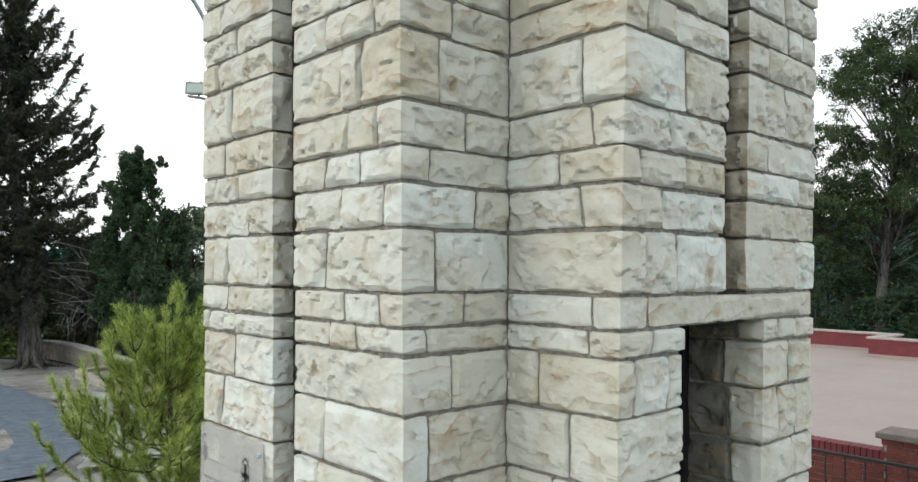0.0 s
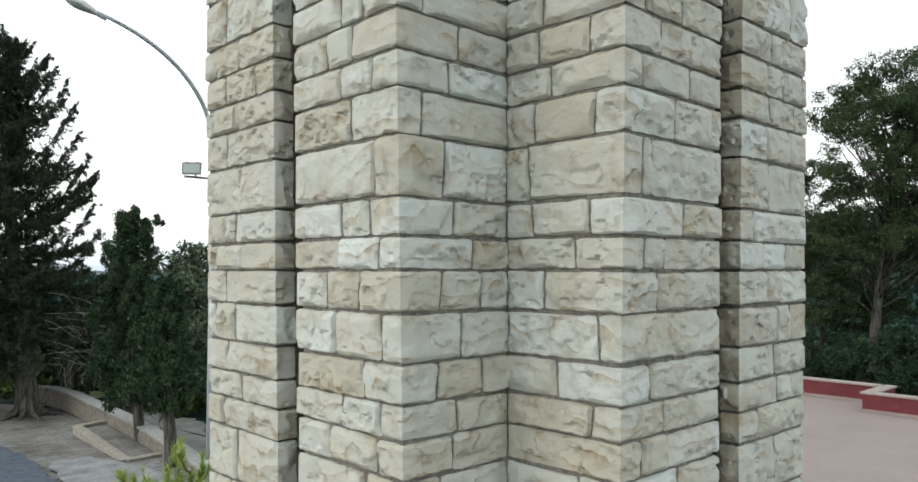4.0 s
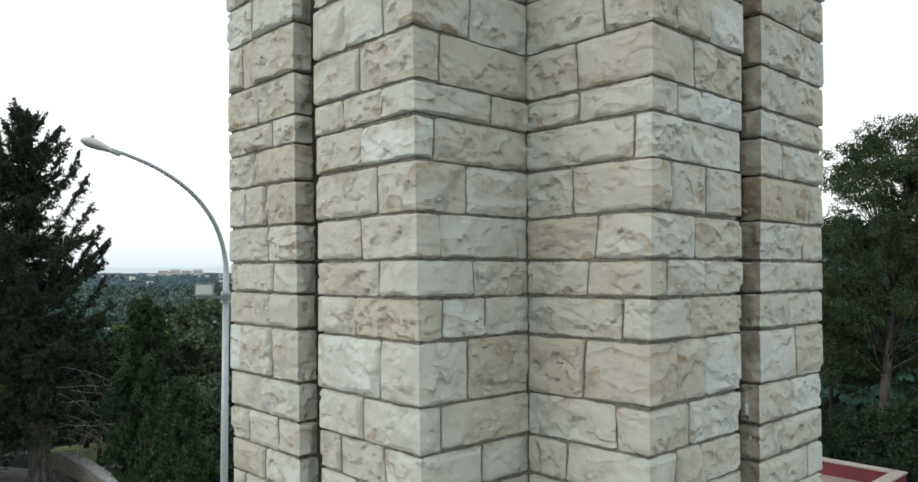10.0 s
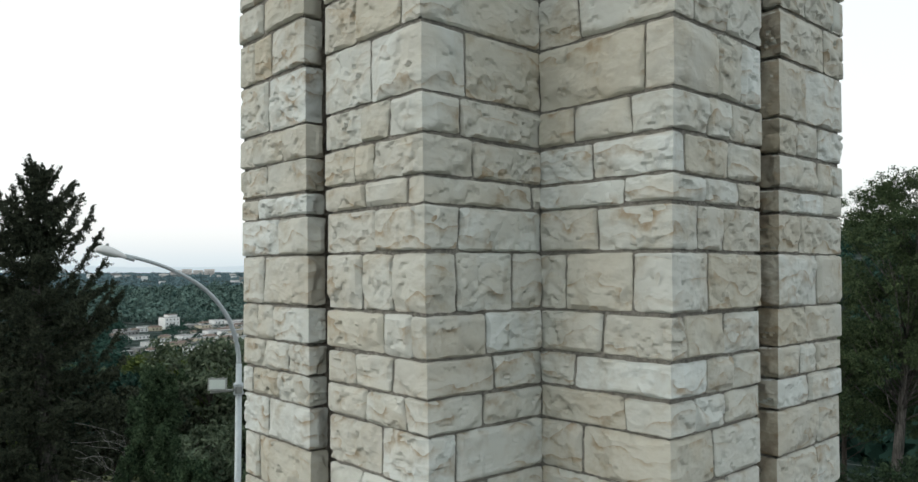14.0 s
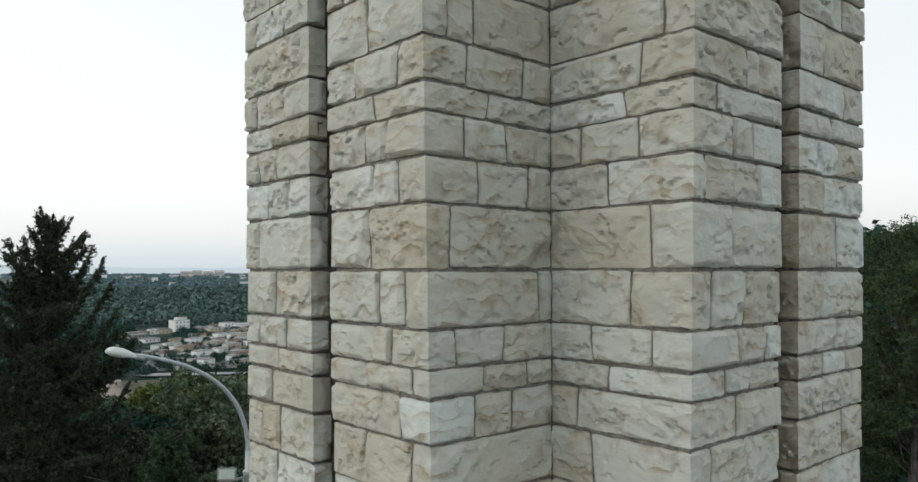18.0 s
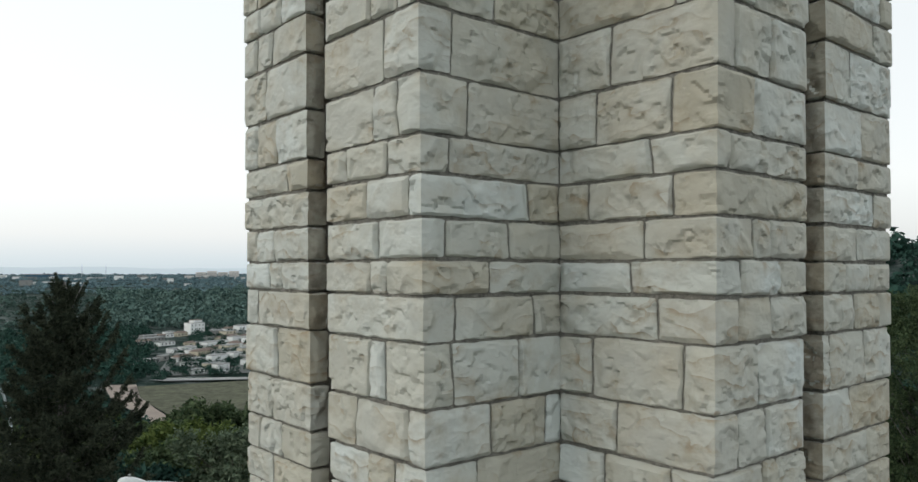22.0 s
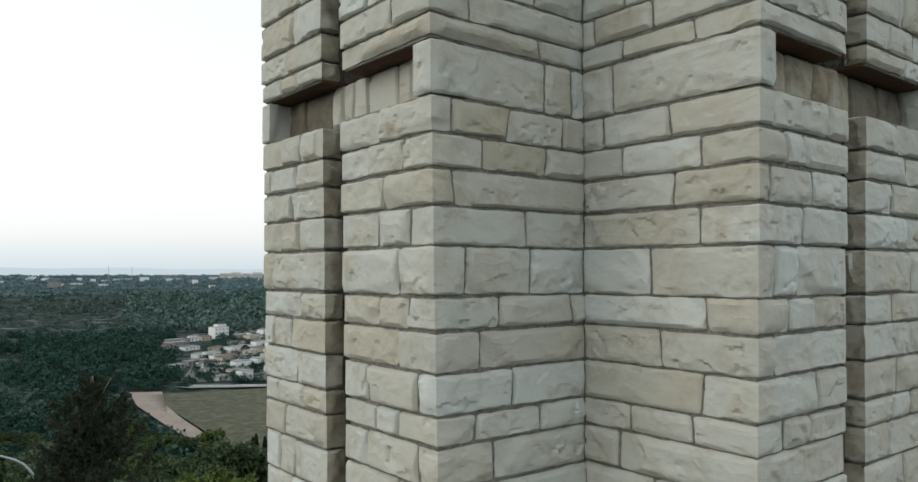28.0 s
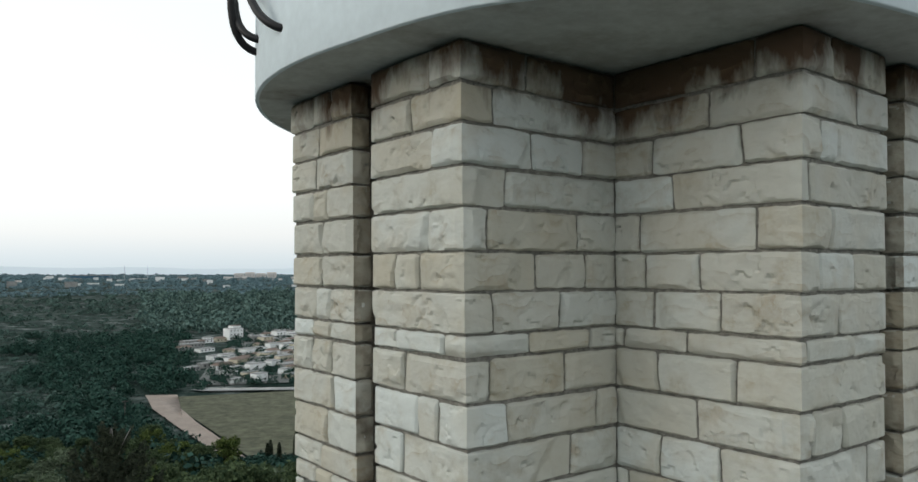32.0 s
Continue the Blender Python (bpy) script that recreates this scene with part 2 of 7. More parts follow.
def soffit_material():
    """Whitewashed concrete with brown damp patches."""
    m, nt, b = material("stained_concrete", 0.9)
    p = place_node(nt)
    n1, n2 = noise_node(nt, 1.3, 6, 0.65, p), noise_node(nt, 11.0, 5, 0.6, p)
    c = ramp(nt, n2, (0.3, (0.45, 0.46, 0.44)), (0.7, (0.58, 0.60, 0.58)))
    c = mix(nt, math_node(nt, "MULTIPLY", ramp(nt, n1, (0.50, 0.0), (0.66, 0.9)), ramp(nt, n2, (0.35, 0.4), (0.6, 1.0))), c, (0.20, 0.155, 0.115))
    nt.links.new(c, b.inputs["Base Color"])
    bump(nt, b, n2, 0.25, 0.01)
    return m


SOFFIT = soffit_material()
IRON = plain("black_iron", (0.012, 0.012, 0.014), 0.5, scale=20, vary=0.3)
DARK_DOOR = plain("dark_painted_steel", (0.012, 0.014, 0.015), 0.5, scale=6, vary=0.3)
ASPHALT = plain("asphalt", (0.076, 0.096, 0.124), 0.9, scale=4.0, vary=0.6, bumps=0.7)
CONCRETE = plain("worn_concrete", (0.235, 0.245, 0.250), 0.9, scale=1.7, vary=0.6, bumps=0.6, bdist=0.02)


def litter_material():
    """Trodden earth strewn with needles and pale grit, with darker damp patches."""
    m, nt, b = material("trodden_earth", 0.95)
    p = place_node(nt)
    patches = noise_node(nt, 0.55, 6, 0.65, p)
    mid = noise_node(nt, 4.5, 5, 0.7, p)
    grit = noise_node(nt, 26, 3, 0.7, p)
    c = ramp(nt, patches, (0.34, (0.110, 0.105, 0.098)), (0.50, (0.205, 0.197, 0.187)), (0.66, (0.275, 0.278, 0.278)))
    c = mix(nt, ramp(nt, mid, (0.38, 0.6), (0.52, 0.0)), c, (0.060, 0.054, 0.046))
    c = mix(nt, ramp(nt, grit, (0.58, 0.0), (0.68, 0.7)), c, (0.24, 0.235, 0.22))
    nt.links.new(c, b.inputs["Base Color"])
    bump(nt, b, mid, 0.8, 0.06)
    return m


DIRT = litter_material()
FORECOURT = plain("dusty_ground", (0.20, 0.20, 0.19), 0.95, scale=1.1, vary=0.4, bumps=0.5, bdist=0.02)
WALL_STONE = plain("low_wall_stone", (0.205, 0.190, 0.165), 0.9, scale=5, vary=0.5, bumps=0.5)
PLANTER_STONE = plain("planter_stone", (0.31, 0.285, 0.25), 0.9, scale=4, vary=0.4, bumps=0.5)
COPING = plain("pale_coping", (0.29, 0.295, 0.285), 0.9, scale=5, vary=0.4, bumps=0.3)
PINK = plain("pink_terrace_paint", (0.285, 0.237, 0.222), 0.85, scale=0.5, vary=0.10, bumps=0.1)
RED_PAINT = plain("dark_red_paint", (0.135, 0.028, 0.035), 0.7, scale=2.5, vary=0.35, bumps=0.2)
CAP_STONE = plain("grey_cap_stone", (0.33, 0.29, 0.27), 0.9, scale=5, vary=0.35, bumps=0.4)
PILLAR_CAP = plain("dark_cap_stone", (0.15, 0.125, 0.115), 0.9, scale=5, vary=0.4, bumps=0.4)
BRICK = plain("red_brick", (0.125, 0.036, 0.029), 0.9, scale=7, vary=0.45, bumps=0.4)
GALV = plain("galvanised_steel", (0.42, 0.47, 0.49), 0.55, 0.35, scale=5, vary=0.12)
LAMP_GREY = plain("lamp_housing", (0.62, 0.64, 0.64), 0.5, scale=8, vary=0.15)
FLOOD_GREY = plain("floodlight_housing", (0.20, 0.215, 0.205), 0.5, scale=8, vary=0.2)
LENS_GLASS = plain("lamp_glass", (0.40, 0.46, 0.43), 0.2, scale=8, vary=0.1)
BARK = plain("bark", (0.055, 0.048, 0.042), 0.95, scale=6, vary=0.45, bumps=0.8, bdist=0.04)


def bark_material(name, col):
    """Furrowed bark: long ridges that run up the stem, with dark cracks between."""
    m, nt, b = material(name, 0.95)
    p = place_node(nt)
    sq = nt.nodes.new("ShaderNodeVectorMath")
    sq.operation = "MULTIPLY"
    sq.inputs[1].default_value = (1.0, 1.0, 0.13)
    nt.links.new(p, sq.inputs[0])
    ridges = noise_node(nt, 11, 5, 0.62, sq.outputs[0])
    blotch = noise_node(nt, 1.6, 4, 0.6, p)
    c = ramp(nt, ridges, (0.36, tuple(x * 0.22 for x in col)), (0.5, tuple(x * 0.8 for x in col)), (0.66, tuple(x * 1.45 for x in col)))
    c = mix(nt, ramp(nt, blotch, (0.42, 0.0), (0.62, 0.5)), c, (0.05, 0.055, 0.045))
    nt.links.new(c, b.inputs["Base Color"])
    bump(nt, b, ridges, 1.0, 0.09)
    return m


BARK_PALE = bark_material("furrowed_bark", (0.125, 0.118, 0.112))
TWIG = plain("bare_twigs", (0.20, 0.195, 0.19), 0.9, scale=6, vary=0.3)
TWIG_PALE = plain("pale_dead_wood", (0.20, 0.19, 0.18), 0.9, scale=6, vary=0.3)
CONIFER = leaf_material("dark_conifer_leaf", (0.015, 0.024, 0.017), (0.064, 0.074, 0.049))
CYPRESS = leaf_material("cypress_leaf", (0.013, 0.029, 0.016), (0.068, 0.104, 0.056))
PINE = leaf_material("pine_needles", (0.020, 0.038, 0.020), (0.085, 0.118, 0.058))
OLIVE = leaf_material("grey_green_leaf", (0.045, 0.070, 0.045), (0.145, 0.182, 0.118))
UNDERGROWTH = leaf_material("undergrowth_leaf", (0.012, 0.026, 0.016), (0.042, 0.066, 0.036))
YOUNG = leaf_material("young_pine_needles", (0.075, 0.135, 0.035), (0.50, 0.58, 0.17))
SHRUB = leaf_material("shrub_leaf", (0.035, 0.060, 0.018), (0.115, 0.150, 0.045))
# valley leaves bluer, the farther ones paler too: distance haze put into the colours
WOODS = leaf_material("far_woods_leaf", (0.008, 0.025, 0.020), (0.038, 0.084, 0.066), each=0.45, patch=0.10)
MIDWOODS = leaf_material("hillside_woods_hazed_leaf", (0.030, 0.062, 0.057), (0.122, 0.188, 0.165), each=0.55, patch=0.03)
PLATEAU = leaf_material("distant_woods_hazed_leaf", (0.082, 0.140, 0.160), (0.165, 0.245, 0.268), each=0.25, patch=0.02)
YARD = plain("village_yards", (0.13, 0.14, 0.135), 0.95, scale=0.06, vary=0.45)
# scrub is also lightened and blued to stand for hazy air
SCRUB = leaf_material("far_scrub_hazed_leaf", (0.026, 0.056, 0.048), (0.092, 0.142, 0.122), each=0.25, patch=0.06)
FIELD = plain("mown_field", (0.072, 0.076, 0.047), 0.95, scale=0.22, vary=0.75)
GRASS = plain("rough_grass", (0.15, 0.185, 0.075), 0.95, scale=1.5, vary=0.5, bumps=0.6, bdist=0.05)
TRACK = plain("dirt_track", (0.27, 0.225, 0.195), 0.95, scale=0.1, vary=0.25)
HOUSE_WHITE = plain("white_render", (0.74, 0.76, 0.76), 0.85, scale=0.4, vary=0.08)
PALE_FLATS = plain("pale_pinkish_render", (0.66, 0.63, 0.61), 0.9, scale=0.05, vary=0.1)
HOUSE_CREAM = plain("cream_render", (0.50, 0.46, 0.36), 0.85, scale=0.4, vary=0.1)
HOUSE_GREY = plain("grey_render", (0.25, 0.255, 0.25), 0.9, scale=0.15, vary=0.35)
HOUSE_ROOF = plain("flat_roof", (0.25, 0.255, 0.255), 0.9, scale=0.12, vary=0.4)
TILE_ROOF = plain("tiled_roof", (0.17, 0.132, 0.112), 0.9, scale=0.5, vary=0.25)
WINDOW_DARK = plain("window_glass", (0.03, 0.035, 0.04), 0.25, scale=0.5, vary=0.2)
BLUE_CLAD = plain("blue_cladding", (0.05, 0.12, 0.18), 0.7, scale=0.1, vary=0.2)
PANEL_GLASS = plain("panel_print", (0.52, 0.53, 0.52), 0.2, scale=3, vary=0.06)
PANEL_GLASS.node_tree.nodes["Principled BSDF"].inputs["Alpha"].default_value = 0.42
INK = plain("black_print", (0.02, 0.02, 0.022), 0.4, scale=10, vary=0.1)
INK_GREY = plain("grey_print", (0.20, 0.21, 0.22), 0.4, scale=10, vary=0.1)


def ground_material():
    """Earth, dry grass and scrub in patches, with pale tracks of bare soil between."""
    m, nt, b = material("scrubland", 0.95)
    b.inputs["Specular IOR Level"].default_value = 0.05
    p = place_node(nt)
    n1 = noise_node(nt, 0.012, 8, 0.62, p)
    n2 = noise_node(nt, 0.05, 8, 0.68, p)
    n3 = noise_node(nt, 1.7, 4, 0.6, p)
    c = ramp(nt, n2, (0.34, (0.008, 0.020, 0.016)), (0.48, (0.014, 0.029, 0.025)), (0.55, (0.060, 0.078, 0.074)), (0.65, (0.175, 0.195, 0.190)))
    c = mix(nt, ramp(nt, n1, (0.45, 0.0), (0.65, 0.4)), c, (0.014, 0.030, 0.022))
    c = mix(nt, ramp(nt, n3, (0.3, 0.4), (0.6, 0.0)), c, (0.014, 0.024, 0.018))
    nt.links.new(c, b.inputs["Base Color"])
    bump(nt, b, n3, 0.5, 0.1)
    return m


SCRUBLAND = ground_material()


# haze over the far ridge is imitated by a pale blue emission
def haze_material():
    m, nt, b = material("glowing_haze_hills", 1.0)
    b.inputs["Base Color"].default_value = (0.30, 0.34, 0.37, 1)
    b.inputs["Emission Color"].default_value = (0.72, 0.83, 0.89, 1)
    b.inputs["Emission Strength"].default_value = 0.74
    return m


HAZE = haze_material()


# ---- building helpers ----
def mesh_of(name, verts, faces, mat, smooth=False):
    me = bpy.data.meshes.new(name)
    me.from_pydata([tuple(v) for v in verts], [], [tuple(int(i) for i in f) for f in faces])
    me.materials.append(mat)
    if smooth:
        me.polygons.foreach_set("use_smooth", np.ones(len(me.polygons), bool))
    me.update()
    return me


def thing(name, at, label, category, group="", kind="", turn=0.0):
    e = new(name)
    e.matrix_basis = pose(*at, 0, 0, turn)
    e.empty_display_size = 0.2
    return tagged(e, label, category, group, kind)


def part(name, me, parent, label="", local=False):
    """Links a mesh as one object under a thing or part. Mesh in world places unless local."""
    o = new(name, me)
    o.parent = parent
    if not local:
        m = Matrix.Identity(4)
        q = parent
        while q:
            m = q.matrix_basis @ m if not q.parent else q.parent.matrix_basis @ (q.matrix_parent_inverse @ q.matrix_basis) @ m
            q = None
        o.matrix_parent_inverse = m.inverted()
    return tagged(o, label)


def box_data(x0, x1, y0, y1, z0, z1, bev=0.0):
    bm = bmesh.new()
    bmesh.ops.create_cube(bm, size=1)
    bmesh.ops.scale(bm, vec=(x1 - x0, y1 - y0, z1 - z0), verts=bm.verts)
    bmesh.ops.translate(bm, vec=((x0 + x1) / 2, (y0 + y1) / 2, (z0 + z1) / 2), verts=bm.verts)
    if bev:
        bmesh.ops.bevel(bm, geom=bm.edges[:], offset=bev, segments=2, affect="EDGES", profile=0.6)
    return bm


def done(bm, name, mat, smooth=False):
    me = bpy.data.meshes.new(name)
    bm.to_mesh(me)
    bm.free()
    me.materials.append(mat)
    if smooth:
        me.polygons.foreach_set("use_smooth", np.ones(len(me.polygons), bool))
    return me


def box(name, x0, x1, y0, y1, z0, z1, mat, bev=0.0):
    return done(box_data(x0, x1, y0, y1, z0, z1, bev), name, mat)


def tube(path, radii, sides=8):
    """Vertices and faces of a tapered tube along a path."""
    vs, fs = [], []
    path = [Vector(p) for p in path]
    for k, p in enumerate(path):
        d = (path[min(k + 1, len(path) - 1)] - path[max(k - 1, 0)]).normalized()
        a = d.orthogonal().normalized() if abs(d.z) > 0.95 else d.cross(Vector((0, 0, 1))).normalized()
        c = d.cross(a)
        for j in range(sides):
            w = 2 * math.pi * j / sides
            vs.append(p + (a * math.cos(w) + c * math.sin(w)) * radii[k])
    for k in range(len(path) - 1):
        for j in range(sides):
            j2 = (j + 1) % sides
            fs.append((k * sides + j, k * sides + j2, (k + 1) * sides + j2, (k + 1) * sides + j))
    fs.append(tuple(range(sides))[::-1])
    fs.append(tuple((len(path) - 1) * sides + j for j in range(sides)))
    return vs, fs


def joined(pieces):
    vs, fs = [], []
    for v, f in pieces:
        n = len(vs)
        vs.extend(v)
        fs.extend(tuple(i + n for i in q) for q in f)
    return vs, fs


def ragged(ring, amp, seed):
    """The ring with its edges broken into short uneven steps."""
    out = []
    for (x0, y0), (x1, y1) in zip(ring, ring[1:] + ring[:1]):
        d = math.hypot(x1 - x0, y1 - y0)
        n = max(1, min(40, int(d / 0.22)))
        for k in range(n):
            x, y = x0 + (x1 - x0) * k / n, y0 + (y1 - y0) * k / n
            o = noise.noise(Vector((x * 1.1, y * 1.1, seed))) + 0.6 * noise.noise(Vector((x * 4.5, y * 4.5, seed + 5)))
            out.append((x + (y1 - y0) / d * o * amp, y - (x1 - x0) / d * o * amp))
    return out


def sheet(name, ring, mat, lift):
    """A flat patch that follows the ground, laid a little above it."""
    c = np.mean(np.array(ring), 0)
    vs = [(c[0], c[1], ground_z(c[0], c[1]) + lift)]
    fs = []
    n, steps = len(ring), 6
    for s in range(1, steps + 1):
        for x, y in ring:
            px_, py_ = c[0] + (x - c[0]) * s / steps, c[1] + (y - c[1]) * s / steps
            vs.append((px_, py_, ground_z(px_, py_) + lift))
    for k in range(n):
        fs.append((0, 1 + k, 1 + (k + 1) % n))
        for s in range(steps - 1):
            a, b2 = 1 + s * n + k, 1 + s * n + (k + 1) % n
            fs.append((a, a + n, b2 + n, b2))
    return mesh_of(name, vs, fs, mat, True)


# ---- the lie of the land ----
def ground_z(x, y):
    """Height of the ground: a hilltop that falls to a valley and rises to a far plateau."""
    dx, dy = x + 0.9, y + 0.9
    d = math.hypot(dx, dy)
    side = (dx * 0.73 - dy * 0.68)
    z = float(np.interp(d, (0, 5, 9, 16, 28, 45, 70, 140, 290, 1050, 1500, 3000, 5000),
                        (-0.12, -0.3, -0.95, -1.5, -1.95, -2.5, -7.0, -24, -48.6, -49, -38, -10, -9)))
    near = float(np.interp(side, (0, 14), (0, 1))) * float(np.interp(d, (5, 10, 45, 90), (0, 1, 1, 0)))
    z = z * (1 - near) + near * max(z, -1.6 if d < 40 else z)
    if d > 60:
        w = min(1.0, (d - 60) / 200)
        flat = 0.12 if 330 < d < 980 else 1.0
        z += 74 * math.exp(-((x - 402) ** 2 + (y - 123) ** 2) / (2 * 105 ** 2))
        z += w * flat * 6.0 * noise.noise(Vector((x * 0.006, y * 0.006, 3.1))) + w * flat * 1.5 * noise.noise(Vector((x * 0.03, y * 0.03, 7.7)))
    return z


def build_ground():
    vs, fs = [(-0.9, -0.9, ground_z(-0.9, -0.9))], []
    radii = [1.5 * 1.105 ** k for k in range(82)]
    radii = [r for r in radii if r < 4900] + [4900]
    n = 144
    for r in radii:
        for k in range(n):
            a = 2 * math.pi * k / n
            x, y = -0.9 + r * math.cos(a), -0.9 + r * math.sin(a)
            vs.append((x, y, ground_z(x, y)))
    for k in range(n):
        fs.append((0, 1 + k, 1 + (k + 1) % n))
        for s in range(len(radii) - 1):
            a, b2 = 1 + s * n + k, 1 + s * n + (k + 1) % n
            fs.append((a, a + n, b2 + n, b2))
    o = new("ground", mesh_of("ground", vs, fs, SCRUBLAND, True))
    tagged(o, "dry scrubby hillside falling to a wooded valley", "ground", kind="structure")


build_ground()


def build_hills():
    vs, fs = [], []
    n = 240
    for k in range(n + 1):
        a = 2 * math.pi * k / n
        h = 34 + 110 * max(0, noise.noise(Vector((math.cos(a) * 2.3, math.sin(a) * 2.3, 0.4)))) + 18 * noise.noise(Vector((math.cos(a) * 14, math.sin(a) * 14, 2)))
        for z in (-60, max(25, h)):
            vs.append((4850 * math.cos(a), 4850 * math.sin(a), z))
    for k in range(n):
        fs.append((2 * k, 2 * k + 2, 2 * k + 3, 2 * k + 1))
    tagged(new("backdrop_hills", mesh_of("backdrop_hills", vs, fs, HAZE, True)), "pale mountain ridge on the horizon, glowing in place of haze", "backdrop", kind="structure")


build_hills()


# ---- the tower ----
MID = -0.905                 # middle of the plan, in x and in y
INNER = -1.93                # side faces of the four arms, and the re-entrant corners
EDGE_NEAR, EDGE_FAR = -1.02, -0.76   # the groove down the middle of each arm's end
OUTER = 0.12


def outer_s(z):
    """The far edge of the south arm, which widens upward."""
    return OUTER + max(0.0, z - 7) * 0.0085


GROOVE = 0.13
TOP_Z = 25.31
rng = random.Random(4)
gen = np.random.default_rng(11)


def face_at(z):
    """The arms lean outward as they rise."""
    return -2.87 - 0.0237 * (z - 13)


def stone_mesh(path, s0, s1, z0, z1, cell=0.0142, depth=0.045, proud=1.0, skew=(0.0, 0.0)):
    """A rock-faced block along a plan line from s0 to s1: leaning uneven edges, a face of broken planes, spalls under crisp ridges."""
    pts = [Vector(p) for p in path]
    lens = [0.0]
    for a, b in zip(pts, pts[1:]):
        lens.append(lens[-1] + (b - a).length)
    gap = 0.0074
    s0, s1, z0, z1 = s0 + gap * gen.uniform(0.35, 0.9), s1 - gap * gen.uniform(0.35, 0.9), z0 + gap, z1 - gap * gen.uniform(0.7, 1.15)
    corners = [L for L in lens[1:-1] if s0 + 0.012 < L < s1 - 0.012]
    stops = [s0, *corners, s1]
    ss = []
    for a, b in zip(stops, stops[1:]):
        n = max(2, round((b - a) / cell))
        ss.extend(a + (b - a) * k / n for k in range(n))
    ss.append(s1)
    ss = sorted(set([s0, s0 + 0.009, *ss[1:-1], s1 - 0.009, s1]))
    n = max(3, round((z1 - z0) / cell))
    zs = sorted(set([z0, z0 + 0.009, *[z0 + (z1 - z0) * k / n for k in range(1, n)], z1 - 0.009, z1]))
    plan, outs, ways = [], [], []
    for s in ss:
        k = max(i for i in range(len(pts) - 1) if lens[i] <= s + 1e-9)
        d = (pts[k + 1] - pts[k]).normalized()
        nrm = Vector((-d.y, d.x))
        plan.append(pts[k] + d * (s - lens[k]))
        for c in corners:
            if abs(s - c) < 1e-6:
                j = lens.index(c)
                d0 = (pts[j] - pts[j - 1]).normalized()
                nrm = (Vector((-d0.y, d0.x)) + nrm)
                d = Vector((0, 0))
                break
        outs.append(nrm)
        ways.append(d)
    S, Z = np.meshgrid(np.array(ss), np.array(zs), indexing="ij")
    w, h = s1 - s0, z1 - z0
    sm, zm = (s0 + s1) / 2, (z0 + z1) / 2
    first, last = (corners[0], corners[-1]) if corners else (s1, s0)

    def wavy(along, a, b, step, low, high):
        """A broken line of random heights along one axis."""
        nodes = np.linspace(a, b, max(3, int((b - a) / step) + 2))
        nodes[1:-1] += gen.uniform(-0.35, 0.35, len(nodes) - 2) * (nodes[1] - nodes[0])
        return np.interp(along, nodes, gen.uniform(low, high, len(nodes)))

    def lumps(step_s, step_z, size):
        gs, gz = max(2, int(w / step_s) + 1), max(2, int(h / step_z) + 1)
        grid = gen.normal(0, size, (gs + 1, gz + 1))
        us, uz = (S - s0) / w * gs * 0.9999, (Z - z0) / h * gz * 0.9999
        i0, j0 = us.astype(int), uz.astype(int)
        fu, fz = us - i0, uz - j0
        fu, fz = fu * fu * (3 - 2 * fu), fz * fz * (3 - 2 * fz)
        return (grid[i0, j0] * (1 - fu) + grid[i0 + 1, j0] * fu) * (1 - fz) + (grid[i0, j0 + 1] * (1 - fu) + grid[i0 + 1, j0 + 1] * fu) * fz

    rough = float(gen.choice((0.25, 0.7, 1.0, 1.4, 1.9))) * float(np.interp(zm, (11, 17, 20.5), (1.0, 0.8, 0.45)))
    tilt = gen.normal(0, 0.030, 2)
    face = (0.026 + gen.uniform(-0.006, 0.009)) * proud + tilt[0] * (S - sm) * 0.6 + tilt[1] * (Z - zm)
    # broad planes that meet in soft ridges
    for _ in range(5):
        a = gen.uniform(0, 6.283)
        slope = gen.uniform(0.10, 0.48)
        reach = gen.uniform(0.22, 0.50) * (w * abs(math.cos(a)) + h * abs(math.sin(a)))
        face = np.minimum(face, 0.031 * proud - slope * ((S - sm) * math.cos(a) + (Z - zm) * math.sin(a) - reach))
    face = face + lumps(0.11, 0.08, 0.0022)
    # a spall along the foot, under a jagged ridge
    if gen.random() < 0.4 + 0.3 * rough:
        ridge = z0 + h * wavy(S, s0, s1, 0.05, 0.08, 0.22 + 0.22 * min(1.3, rough))
        deep = np.maximum(0.0, wavy(S, s0, s1, 0.09, -0.012, 0.014 + 0.010 * rough)) * proud
        drop = np.clip((ridge - Z) / 0.014, 0, 1)
        face = face - deep * drop * (0.72 + 0.28 * np.clip((ridge - Z) / (0.3 * h), 0, 1))
    # flakes: deepest under a crisp upper edge, running out below it
    for _ in range(gen.poisson(rough * w * h * 72)):
        ra, rb = gen.uniform(0.022, 0.085), gen.uniform(0.014, 0.045)
        deep = gen.uniform(0.007, 0.019) * proud * min(1.2, 0.6 + 0.5 * rough)
        cs_, cz = gen.uniform(s0, s1), z0 + h * gen.beta(1.2, 1.9)
        a = gen.normal(0, 0.55) + (math.pi if gen.random() < 0.12 else 0) + (gen.choice((-1, 1)) * 1.3 if gen.random() < 0.25 else 0)
        u = ((S - cs_) * math.cos(a) + (Z - cz) * math.sin(a)) / ra
        q = ((Z - cz) * math.cos(a) - (S - cs_) * math.sin(a)) / rb
        brow = 0.75 * (1 - u * u) + 0.28 * np.sin(u * 4.7 + cs_ * 31) + 0.15 * np.sin(u * 11 + cz * 47)
